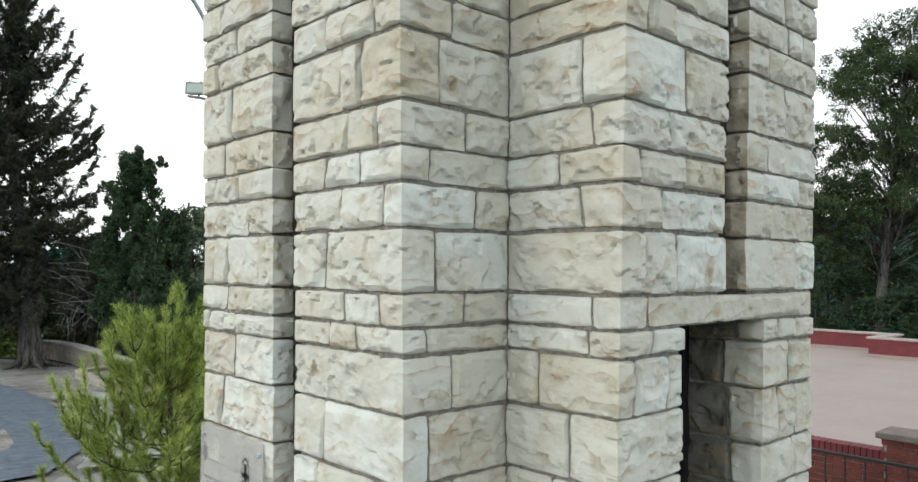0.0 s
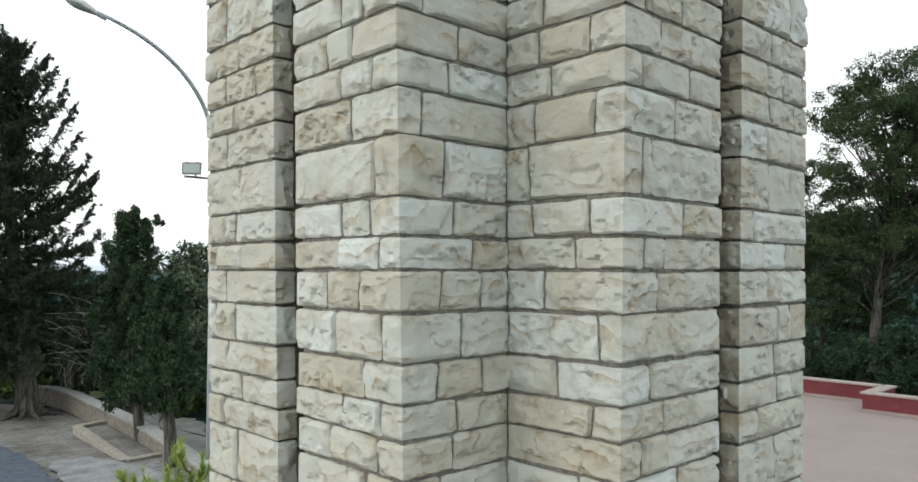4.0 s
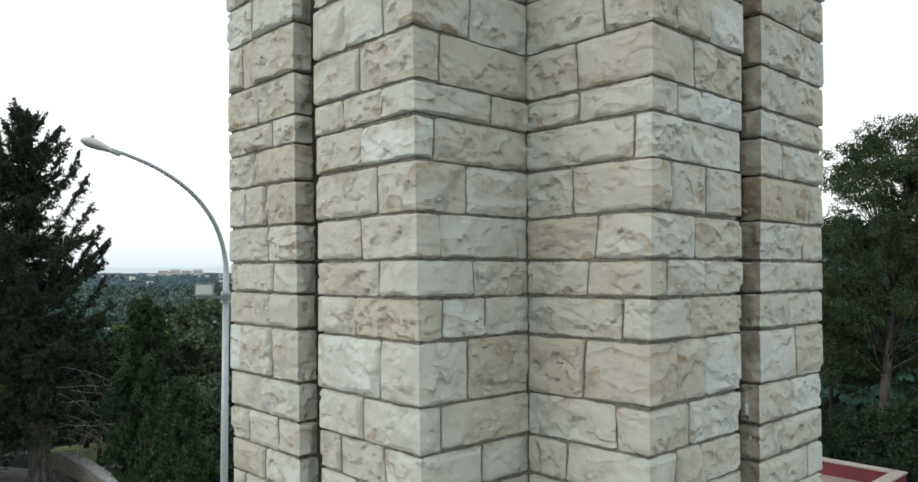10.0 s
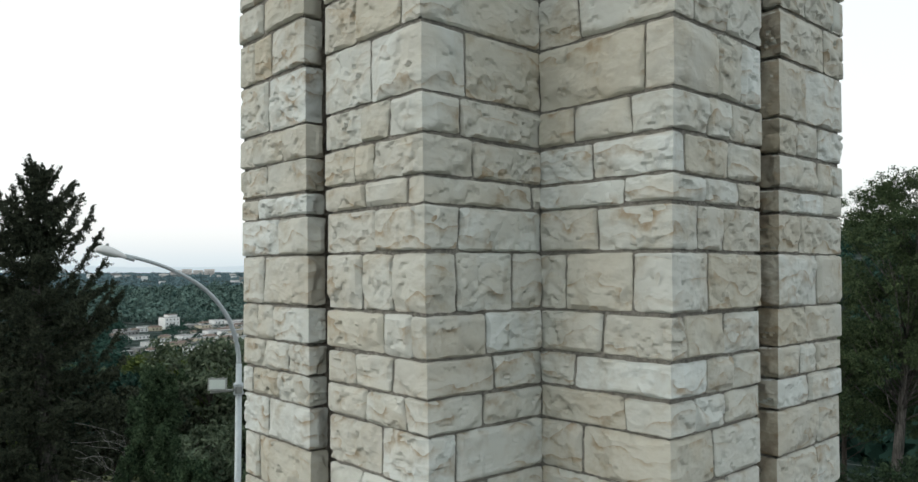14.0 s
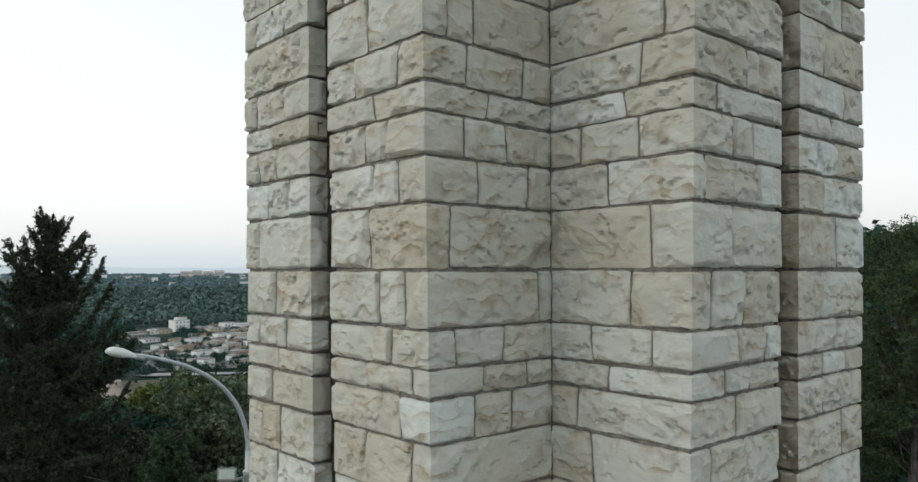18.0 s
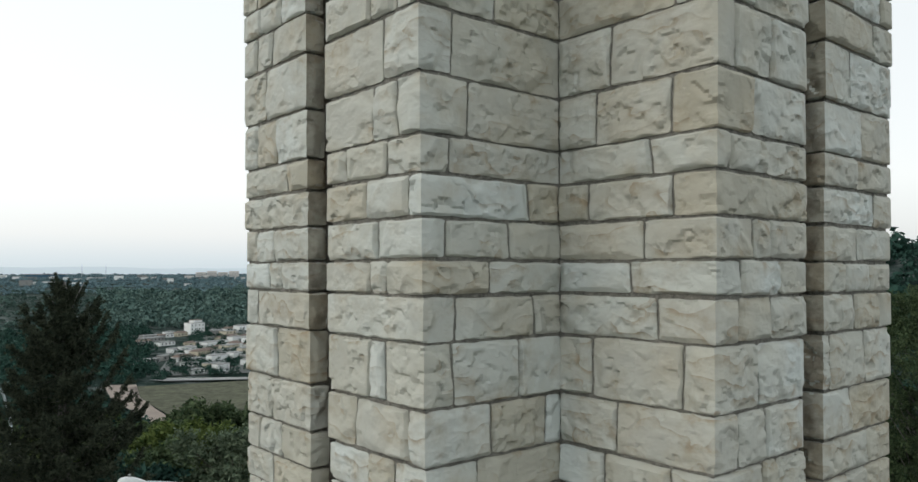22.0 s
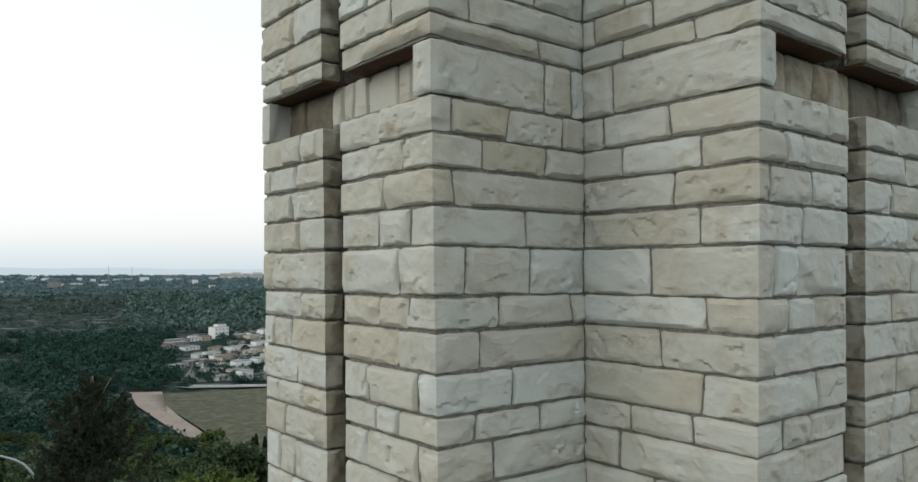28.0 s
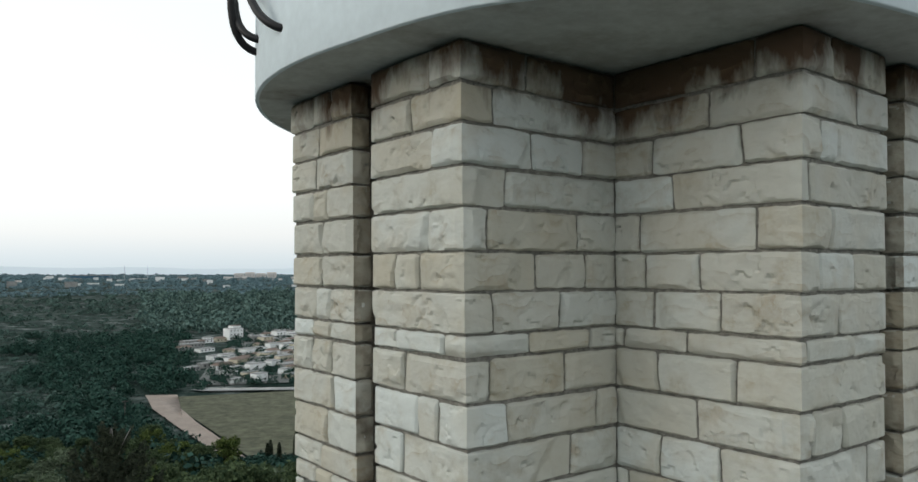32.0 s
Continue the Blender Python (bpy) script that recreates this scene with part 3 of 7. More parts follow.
        inside = np.clip((brow - q) / 0.2, 0, 1) * np.clip((1.1 - np.abs(u)) / 0.35, 0, 1)
        face = face - deep * inside * np.clip((q + 1.5) / 2.2, 0, 1)
    # bites out of the upper edge and the ends
    for side, each in ((1, 0.26), (2, 0.34), (3, 0.34)):
        for _ in range(gen.poisson(rough * (w if side == 1 else h) / each)):
            ra, rb = gen.uniform(0.025, 0.08), gen.uniform(0.014, 0.042)
            deep = gen.uniform(0.006, 0.017) * proud
            if side == 1:
                cs_, cz = gen.uniform(s0, s1), z1 - gen.uniform(-0.01, 0.02)
            else:
                cs_, cz, ra, rb = (s0 if side == 2 else s1), gen.uniform(z0, z1), rb, ra
            rr = ((S - cs_) / ra) ** 2 + ((Z - cz) / rb) ** 2 + 0.3 * np.sin((S - cs_) / ra * 4 + (Z - cz) / rb * 3 + cs_ * 9)
            face = face - deep * np.clip((1.0 - rr) * 2.6, 0, 1)
    edge = np.minimum(np.minimum(S - s0, s1 - S), np.minimum(Z - z0, z1 - Z))
    lip = 0.005 + gen.uniform(0.7, 2.0) * edge + gen.normal(0, 0.0012, S.shape)
    face = np.minimum(np.maximum(face, 0.001), lip)
    for c in corners:
        hold = gen.uniform(0.006, 0.018)
        near = np.abs(S - c) < 0.06
        face = np.where(near, np.minimum(face, hold + gen.uniform(0.2, 0.5) * np.abs(S - c)), face)
    # joints lean and wander; beds ripple
    lean_l, lean_r = np.clip((first - S) / max(0.02, min(0.16, first - s0)), 0, 1), np.clip((S - last) / max(0.02, min(0.16, s1 - last)), 0, 1)
    both = np.maximum(lean_l + lean_r, 1.0)
    ramp_ = (Z - zm) / h
    shift = (skew[0] * lean_l + skew[1] * lean_r) / both * ramp_
    fade_l, fade_r = np.clip(1 - (S - s0) / 0.05, 0, 1), np.clip(1 - (s1 - S) / 0.05, 0, 1)
    shift = shift + fade_l * wavy(Z, z0, z1, 0.045, -0.001, 0.007) * (lean_l > 0) - fade_r * wavy(Z, z0, z1, 0.045, -0.001, 0.007) * (lean_r > 0)
    rise = np.clip(1 - (Z - z0) / 0.05, 0, 1) * wavy(S, s0, s1, 0.06, -0.002, 0.006) - np.clip(1 - (z1 - Z) / 0.05, 0, 1) * wavy(S, s0, s1, 0.06, -0.002, 0.006)
    round_ = np.minimum(np.minimum(S - s0, s1 - S), 0.02) / 0.02
    rise = rise - (1 - round_) * 0.007 * np.sign(Z - zm) * (np.minimum(Z - z0, z1 - Z) < 0.02)
    ns, nz = S.shape
    vs = np.empty((ns, nz, 3))
    P = np.array([(p.x, p.y) for p in plan])
    O = np.array([(o.x, o.y) for o in outs])
    W = np.array([(o.x, o.y) for o in ways])
    vs[..., :2] = P[:, None, :] + O[:, None, :] * face[..., None] + W[:, None, :] * shift[..., None]
    vs[..., 2] = Z + rise
    rim = [(i, 0) for i in range(ns)] + [(ns - 1, j) for j in range(1, nz)] + [(i, nz - 1) for i in range(ns - 2, -1, -1)] + [(0, j) for j in range(nz - 2, 0, -1)]
    back_v = []
    for i, j in rim:
        q = P[i] - O[i] * depth + W[i] * shift[i, j]
        back_v.append((q[0], q[1], vs[i, j, 2]))
    verts = np.concatenate([vs.reshape(-1, 3), np.array(back_v)])
    faces = []
    for i in range(ns - 1):
        for j in range(nz - 1):
            a = i * nz + j
            faces.append((a, a + 1, a + nz + 1, a + nz))
    base, m = ns * nz, len(rim)
    for k in range(m):
        i, j = rim[k]
        i2, j2 = rim[(k + 1) % m]
        faces.append((i * nz + j, i2 * nz + j2, base + (k + 1) % m, base + k))
    return verts, faces


def swap(verts, faces):
    """Mirrors a piece of the west arm onto the south arm."""
    v = np.array(verts)
    v[:, [0, 1]] = v[:, [1, 0]]
    return v, [f[::-1] for f in faces]


def turned_half(verts):
    """Turns a piece half round the tower's middle."""
    v = np.array(verts)
    v[:, 0], v[:, 1] = 2 * MID - v[:, 0], 2 * MID - v[:, 1]
    return v


tower = thing("stone_tower", (MID, MID, -0.15), "tall cross-plan tower of rock-faced pale limestone blocks", "tower")


def pier_backing(name, y0, y1, south=False, half=False, cuts=()):
    """The mortared body behind the blocks, from the core out to just behind the face."""
    r = 0.004
    pieces = []
    levels = [(-0.4, TOP_Z, y0, y1, r)] if not cuts else cuts
    for za, zb, ya, yb, inset in levels:
        xa, xb = face_at(za) + inset, face_at(zb) + inset
        v = [(xa, ya + r, za), (INNER + 0.02, ya + r, za), (INNER + 0.02, yb - r, za), (xa, yb - r, za),
             (xb, ya + r, zb), (INNER + 0.02, ya + r, zb), (INNER + 0.02, yb - r, zb), (xb, yb - r, zb)]
        f = [(3, 2, 1, 0), (4, 5, 6, 7), (0, 1, 5, 4), (1, 2, 6, 5), (2, 3, 7, 6), (3, 0, 4, 7)]
        pieces.append((v, f))
    pier = None
    for v, f in pieces:
        if south:
            v, f = swap(v, f)
        if half:
            v = turned_half(v)
        if pier is None:
            pier = part(name, mesh_of(name, v, f, MORTAR), tower)
        else:
            part("mortar_bed", mesh_of("mortar_bed", v, f, MORTAR), pier)
    return pier


SLIT_Z0, SLIT_Z1 = 22.25, 22.55
DOOR_TOP = 2.33
DOOR_NEAR, DOOR_FAR = -1.42, -0.53
CAVE_N, CAVE_F = EDGE_NEAR - 0.025, EDGE_FAR + 0.025
slit_near = [(-0.4, SLIT_Z0, INNER, CAVE_N, 0.004), (SLIT_Z0, SLIT_Z1, INNER, CAVE_N, 0.235), (SLIT_Z1, TOP_Z, INNER, CAVE_N, 0.004)]
slit_far = [(-0.4, SLIT_Z0, CAVE_F, OUTER, 0.004), (SLIT_Z0, SLIT_Z1, CAVE_F, OUTER, 0.235), (SLIT_Z1, TOP_Z, CAVE_F, OUTER, 0.004)]
door_near = [(-0.4, DOOR_TOP, INNER, DOOR_NEAR, 0.004), (DOOR_TOP, SLIT_Z0, INNER, CAVE_N, 0.004), *slit_near[1:]]
lifts = [DOOR_TOP, 7.0, 9.5, 12.0, 14.5, 17.0, 19.5, SLIT_Z0]
door_far = [(-0.4, DOOR_TOP, DOOR_FAR, OUTER, 0.004), *[(a, b, CAVE_F, outer_s(a), 0.004) for a, b in zip(lifts, lifts[1:])],
            (SLIT_Z0, SLIT_Z1, CAVE_F, outer_s(SLIT_Z0), 0.235), (SLIT_Z1, TOP_Z, CAVE_F, outer_s(SLIT_Z1), 0.004)]
core = part("core", box("core", INNER + 0.012, OUTER - 0.012, INNER + 0.012, OUTER - 0.012, -0.4, TOP_Z, MORTAR), tower)
pier_wn = pier_backing("pier", INNER, EDGE_NEAR, cuts=slit_near)
pier_wf = pier_backing("pier", EDGE_FAR, OUTER, cuts=slit_far)
pier_sn = pier_backing("pier", INNER, EDGE_NEAR, True, cuts=door_near)
pier_sf = pier_backing("pier", EDGE_FAR, OUTER, True, cuts=door_far)
pier_en = pier_backing("pier", INNER, EDGE_NEAR, half=True)
pier_ef = pier_backing("pier", EDGE_FAR, OUTER, half=True)
pier_nn = pier_backing("pier", INNER, EDGE_NEAR, True, half=True)
pier_nf = pier_backing("pier", EDGE_FAR, OUTER, True, half=True)


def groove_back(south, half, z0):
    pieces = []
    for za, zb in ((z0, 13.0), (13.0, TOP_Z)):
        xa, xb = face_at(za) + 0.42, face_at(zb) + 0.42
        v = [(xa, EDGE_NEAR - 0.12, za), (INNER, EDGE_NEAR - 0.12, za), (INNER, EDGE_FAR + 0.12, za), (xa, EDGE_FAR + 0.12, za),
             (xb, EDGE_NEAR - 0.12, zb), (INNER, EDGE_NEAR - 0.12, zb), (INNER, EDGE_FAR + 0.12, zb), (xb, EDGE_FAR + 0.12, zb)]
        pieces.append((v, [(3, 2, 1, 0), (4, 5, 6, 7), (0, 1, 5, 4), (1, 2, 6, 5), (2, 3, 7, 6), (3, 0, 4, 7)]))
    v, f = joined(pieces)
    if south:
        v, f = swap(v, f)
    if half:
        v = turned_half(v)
    part("groove_back", mesh_of("groove_back", v, f, GROOVE_STONE), tower, "brown back of the groove")


# the groove's back is a brown much darker than the blocks
GROOVE_STONE = plain("brown_groove", (0.15, 0.088, 0.052), 0.95, scale=4, vary=0.45, bumps=0.5)
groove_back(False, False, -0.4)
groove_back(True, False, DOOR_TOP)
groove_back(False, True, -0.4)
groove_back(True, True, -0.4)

rest = {"e": [], "n": [], "en": [], "nn": []}


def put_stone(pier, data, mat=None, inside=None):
    """Links a block. inside: the plan line past which its flank takes the dimmed stone, groove shade and brown stain in
    one colour.
    """
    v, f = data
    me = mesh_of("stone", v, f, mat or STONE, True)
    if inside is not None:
        me.materials.append(STONE_DIMMED)
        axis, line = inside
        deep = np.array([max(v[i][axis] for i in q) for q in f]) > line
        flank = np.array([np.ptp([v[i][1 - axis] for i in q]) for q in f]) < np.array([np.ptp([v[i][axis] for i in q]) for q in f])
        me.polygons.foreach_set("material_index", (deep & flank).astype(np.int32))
    me.set_sharp_from_angle(angle=radians(24))
    part("stone", me, pier)


def run(pier, path, joints, z0, z1, south, mat=None, proud=1.0, first=None, groove=None):
    """A course of blocks along a plan line, cut at the joints, which lean a little."""
    total = sum((Vector(b) - Vector(a)).length for a, b in zip(path, path[1:]))
    cuts = [0.0, *sorted(j for j in joints if 0.05 < j < total - 0.05), total]
    leans = [0.0, *gen.normal(0, 0.011, len(cuts) - 2).clip(-0.022, 0.022), 0.0]
    cell = 0.05 if z1 < 1.0 else 0.0142
    for k, (a, b) in enumerate(zip(cuts, cuts[1:])):
        wob = (gen.uniform(-0.004, 0.004), gen.uniform(-0.004, 0.004))
        d = stone_mesh(path, a, b, z0 + wob[0], z1 + wob[1], cell=cell, proud=proud, skew=(leans[k], leans[k + 1]))
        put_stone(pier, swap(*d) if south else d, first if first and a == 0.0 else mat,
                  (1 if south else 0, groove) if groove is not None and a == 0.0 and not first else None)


def spare(a, b):
    """Joints for a stretch whose own cannot be seen."""
    w = b - a
    if w < 0.5:
        return [a + w * rng.uniform(0.35, 0.65)] if w > 0.35 and rng.random() < 0.5 else []
    return [a + w * rng.uniform(0.28, 0.42), a + w * rng.uniform(0.6, 0.75)] if rng.random() < 0.5 else [a + w * rng.uniform(0.35, 0.65)]


def soffit_slab(x0, x1, y0, y1, z0, z1):
    v = [(x, y, z) for z in (z0, z1) for x, y in ((x0, y0), (x1, y0), (x1, y1), (x0, y1))]
    return v, [(3, 2, 1, 0), (4, 5, 6, 7), (0, 1, 5, 4), (1, 2, 6, 5), (2, 3, 7, 6), (3, 0, 4, 7)]


level = [0.0]


def course(z1, far_w, near_w, side_w, side_s, near_s, far_s):
    """One course round the two seen arms. Joints: ends of the far and near pier of the west arm, its side, then the south arm's
    side, near and far pier, each as a place in y (ends of west, side of south) or x."""
    z0, level[0] = level[0], z1
    zm = (z0 + z1) / 2
    x = face_at(zm)
    slit = abs(z1 - SLIT_Z1) < 0.02
    for south, side, near, far in ((False, side_w, near_w, far_w), (True, side_s, near_s, far_s)):
        pn, pf = (pier_sn, pier_sf) if south else (pier_wn, pier_wf)
        outer = outer_s(zm) if south else OUTER
        n_side = INNER - x
        door = south and z1 < DOOR_TOP + 0.02
        lintel = south and abs(z0 - DOOR_TOP) < 0.03
        edge = DOOR_NEAR if door else EDGE_NEAR
        deep = 0.47 if door else GROOVE
        js = [INNER - u for u in side] + [n_side + (u - INNER) for u in near if u < edge]
        if slit:
            # the block that stays beside each slot, and the wall set back behind it
            stop = near[0] if near else -1.80
            path = [(INNER, INNER), (x, INNER), (x, stop), (x + 0.2, stop)]
            run(pn, path, [j for j in js if j < n_side], z0, z1, south)
            inner = [(x + 0.17, stop), (x + 0.17, -0.62)]
            run(pn, inner, [0.24, 0.41, 0.73, 0.90, 1.04], z0, z1, south, STONE_DIMMED if south else STONE, 1.1)
            run(pf, [(x + 0.18, -0.60), (x + 0.18, outer - 0.07)], [0.38], z0, z1, south, STONE_BROWN, 0.9)
            for owner, ya, yb in ((pn, stop + 0.02, EDGE_NEAR), (pf, EDGE_FAR, outer - 0.02)):
                v, f = soffit_slab(x + 0.016, x + 0.24, ya, yb, z1 - 0.004, z1 + 0.007)
                v, f = swap(v, f) if south else (v, f)
                part("slot_soffit", mesh_of("slot_soffit", v, f, RUST_BROWN), owner, "rust-brown stained underside of the course above")
            run(pf, [(x + 0.2, outer - 0.09), (x, outer - 0.09), (x, outer), (INNER, outer)], [], z0, z1, south)
            continue
        if lintel:
            path = [(INNER, INNER), (x, INNER), (x, OUTER), (INNER, OUTER)]
            run(pn, path, js + [n_side + OUTER - INNER + 0.2], z0, z1, south, proud=0.8)
            continue
        path = [(INNER, INNER), (x, INNER), (x, edge), (x + deep, edge)]
        run(pn, path, js, z0, z1, south)
        first = DOOR_FAR if door else EDGE_FAR
        path = [(x + deep, first), (x, first), (x, outer), (INNER, outer)]
        fs_ = [u for u in far if u > first + 0.06] or spare(first, outer)
        js = [deep + (u - first) for u in fs_]
        if door:
            js.append(deep * rng.uniform(0.5, 0.78))
        js.append(deep + outer - first + rng.uniform(0.15, 0.3))
        # south flanks, and all flanks above 16 m, carry groove shade in their colour
        run(pf, path, js, z0, z1, south, STONE, first=STONE_REVEAL if door else None, groove=x + 0.004 if south or z0 > 16 else None)
    # the two arms turned away, coarser
    for key, south in (("e", False), ("n", True)):
        xs = face_at(zm)
        for path in ([(INNER, INNER), (xs, INNER), (xs, EDGE_NEAR), (xs + GROOVE, EDGE_NEAR)], [(xs + GROOVE, EDGE_FAR), (xs, EDGE_FAR), (xs, OUTER), (INNER, OUTER)]):
            total = sum((Vector(b) - Vector(a)).length for a, b in zip(path, path[1:]))
            cuts, s = [0.0], rng.uniform(0.25, 0.5)
            while s < total - 0.2:
                cuts.append(s)
                s += rng.uniform(0.25, 0.6)
            cuts.append(total)
            for a, b in zip(cuts, cuts[1:]):
                d = stone_mesh(path, a, b, z0, z1, cell=0.11)
                if south:
                    d = swap(*d)
                rest[key].append((turned_half(d[0]), d[1]))


level[0] = -0.35
course(-0.10, (-0.12,), (-1.61, -1.39), (-2.38,), (-2.23,), (-1.64,), (-0.17,))
course(0.14, (-0.38,), (-1.68, -1.28), (-2.28,), (-2.37,), (-1.69,), (-0.22,))
course(0.39, (-0.21,), (-1.60, -1.21), (-2.29,), (-2.31,), (-1.71,), (-0.29,))
course(0.63, (-0.49,), (-1.71, -1.34), (-2.32,), (-2.22,), (-1.67,), (-0.19,))
course(0.88, (-0.41,), (-1.80, -1.33), (-2.37,), (-2.30,), (-1.60,), (-0.17,))
course(1.12, (-0.43,), (-1.62, -1.24), (-2.25,), (-2.22,), (-1.64,), (-0.14,))
course(1.36, (-0.36,), (-1.60, -1.21), (-2.37,), (-2.25,), (-1.64,), (-0.21,))
course(1.61, (-0.29,), (-1.70, -1.22), (-2.30,), (-2.23,), (-1.70,), (-0.12,))
course(1.93, (-0.13,), (-1.29,), (-2.46,), (-2.34,), (), (-0.34, -0.10))
course(2.20, (-0.29,), (-1.77,), (-2.32,), (-2.15,), (-1.81, -1.54), (-0.20,))
course(2.33, (-0.29, 0.06), (-1.57, -1.34), (-2.48,), (-2.45,), (-1.67,), (-0.34, -0.12))
course(2.49, (-0.19,), (-1.76, -1.47), (-2.24,), (-2.47,), (-1.71,), ())
course(2.79, (-0.21, -0.03), (-1.31,), (-2.43,), (), (-1.76, -1.47), (-0.14,))
course(3.00, (-0.47,), (-1.80, -1.45), (-2.17,), (-2.41,), (-1.61,), (-0.46,))
course(3.17, (-0.35, -0.03), (-1.61, -1.31), (-2.47,), (-2.27,), (-1.80, -1.41), (-0.57, -0.09))
course(3.38, (-0.16,), (-1.76, -1.52), (-2.24,), (-2.47,), (-1.55,), (-0.50,))
course(3.71, (-0.26,), (-1.63, -1.47), (-2.42,), (-2.41,), (-1.41,), (-0.29,))
course(3.90, (-0.08,), (-1.74, -1.32), (-2.34,), (), (-1.76, -1.52), (-0.52,))
course(4.07, (-0.32,), (-1.77, -1.44), (-2.31,), (-2.50,), (-1.56, -1.33), (-0.26, -0.09))
course(4.27, (-0.14,), (-1.63,), (-2.44, -2.13), (-2.28,), (-1.70,), ())
course(4.51, (-0.24, 0.02), (-1.78, -1.39), (-2.28,), (-2.54,), (), (-0.30, -0.09))
course(4.72, (-0.12,), (-1.60, -1.31), (-2.42, -2.14), (-2.20,), (-1.63, -1.38), (-0.41, -0.23))
course(4.89, (-0.36, -0.01), (-1.77, -1.42), (-2.20,), (-2.40,), (-1.75, -1.57), (-0.47, -0.16))
course(5.08, (-0.26, -0.12), (-1.70, -1.45), (-2.33,), (-2.49, -2.12), (-1.39,), (-0.59,))
course(5.38, (-0.35,), (-1.75,), (-2.40,), (-2.10,), (-1.77, -1.69), (-0.40,))
course(5.61, (-0.15,), (-1.55,), (-2.55,), (-2.53, -2.14), (-1.48,), ())
course(5.79, (-0.29, 0.03), (-1.74, -1.47), (-2.37,), (-2.25,), (-1.79, -1.34), (-0.39, -0.04))
course(5.99, (-0.54, -0.14), (-1.57, -1.34), (-2.30,), (-2.50, -2.17), (-1.62,), (-0.43, -0.20))
course(6.19, (-0.33, -0.02), (-1.67, -1.48), (-2.54,), (-2.20,), (-1.76, -1.42), (-0.37,))
course(6.51, (-0.16,), (-1.77,), (-2.44,), (-2.28,), (-1.52,), ())
course(6.70, (-0.04,), (-1.55,), (-2.30,), (), (-1.79, -1.40), (-0.34,))
course(6.92, (-0.33,), (-1.37,), (-2.58,), (-2.56,), (), (-0.06,))
course(7.14, (-0.51, -0.11), (-1.63, -1.22), (-2.31,), (-2.21,), (-1.69, -1.44), (-0.46,))
course(7.38, (-0.30,), (-1.45,), (-2.60,), (-2.54,), (-1.56,), (-0.36,))
course(7.71, (-0.44, -0.02), (-1.61,), (-2.41,), (-2.34,), (-1.69, -1.39), (-0.25,))
course(7.93, (), (-1.38,), (-2.59, -2.28), (-2.59,), (-1.56,), (-0.39,))
course(8.13, (-0.47, 0.01), (-1.61,), (-2.37,), (-2.37,), (-1.78, -1.42), (-0.48,))
course(8.37, (), (-1.45,), (-2.61,), (-2.43,), (-1.51,), (-0.17,))
course(8.64, (-0.39, -0.12), (-1.61,), (-2.42,), (-2.27,), (-1.76, -1.40), (-0.06,))
course(8.87, (-0.24,), (-1.48,), (-2.65,), (-2.67,), (), (-0.46,))
course(9.05, (-0.48, -0.09), (-1.66, -1.30), (-2.23,), (-2.32,), (-1.69, -1.45), (-0.54,))
course(9.32, (-0.30,), (-1.46,), (-2.61,), (-2.31,), (-1.53,), (-0.39,))
course(9.63, (-0.08,), (-1.68, -1.33), (-2.39,), (-2.49,), (-1.71, -1.38), ())
course(9.91, (-0.22,), (-1.53,), (-2.61,), (-2.24,), (-1.51,), (-0.21,))
course(10.10, (-0.37, 0.01), (-1.75, -1.39), (-2.41,), (-2.53,), (-1.71, -1.40), (-0.34,))
course(10.30, (-0.51, -0.19), (-1.64, -1.29), (-2.33,), (-2.19,), (-1.59, -1.31), (-0.46, -0.23))
course(10.54, (-0.31, -0.07), (-1.82, -1.57), (-2.39,), (-2.39,), (-1.81, -1.42), (-0.38,))
course(10.87, (-0.18,), (-1.66, -1.37), (-2.61, -2.18), (-2.59, -2.13), (-1.58,), (-0.22,))
course(11.12, (), (-1.51,), (-2.59,), (-2.36,), (-1.69, -1.43), (-0.48,))
course(11.27, (-0.11,), (-1.80, -1.41), (-2.01,), (-2.54,), (-1.62, -1.26), (-0.48, -0.13))
course(11.49, (-0.24, 0.06), (-1.50, -1.31), (-2.49,), (-2.33,), (-1.82, -1.38), (-0.22, 0.01))
course(11.71, (-0.47, -0.06), (-1.65, -1.39), (-2.58,), (-2.59, -2.20), (-1.60, -1.36), (-0.51, -0.21))
course(12.08, (-0.28,), (-1.48,), (-2.54,), (-2.68,), (-1.50, -1.25), (-0.41,))
course(12.39, (-0.33, -0.09), (-1.77, -1.35), (), (-2.24,), (-1.74, -1.40), (-0.12,))
course(12.63, (-0.22,), (-1.68,), (-2.55, -2.27), (-2.13,), (-1.49,), (-0.41, -0.00))
course(12.78, (-0.31,), (-1.79, -1.37), (-2.49, -2.14), (-2.36,), (-1.60, -1.35), (-0.41, -0.10))
course(12.99, (-0.43, -0.06), (-1.61, -1.45), (-2.69, -2.33), (-2.64, -2.24), (-1.50, -1.18), (-0.24,))
course(13.30, (-0.29,), (-1.74, -1.51), (-2.05,), (-2.51,), (-1.75, -1.42), (-0.44,))
course(13.65, (-0.07,), (-1.42,), (-2.73,), (-2.64,), (-1.55,), (-0.22,))
course(13.90, (-0.50, -0.20), (-1.70, -1.47), (-2.53, -2.13), (-2.36,), (-1.82, -1.27), (-0.42, -0.04))
course(14.13, (-0.34, -0.07), (-1.60, -1.39), (-2.63, -2.31), (-2.57, -2.17), (-1.55, -1.35), (-0.24,))
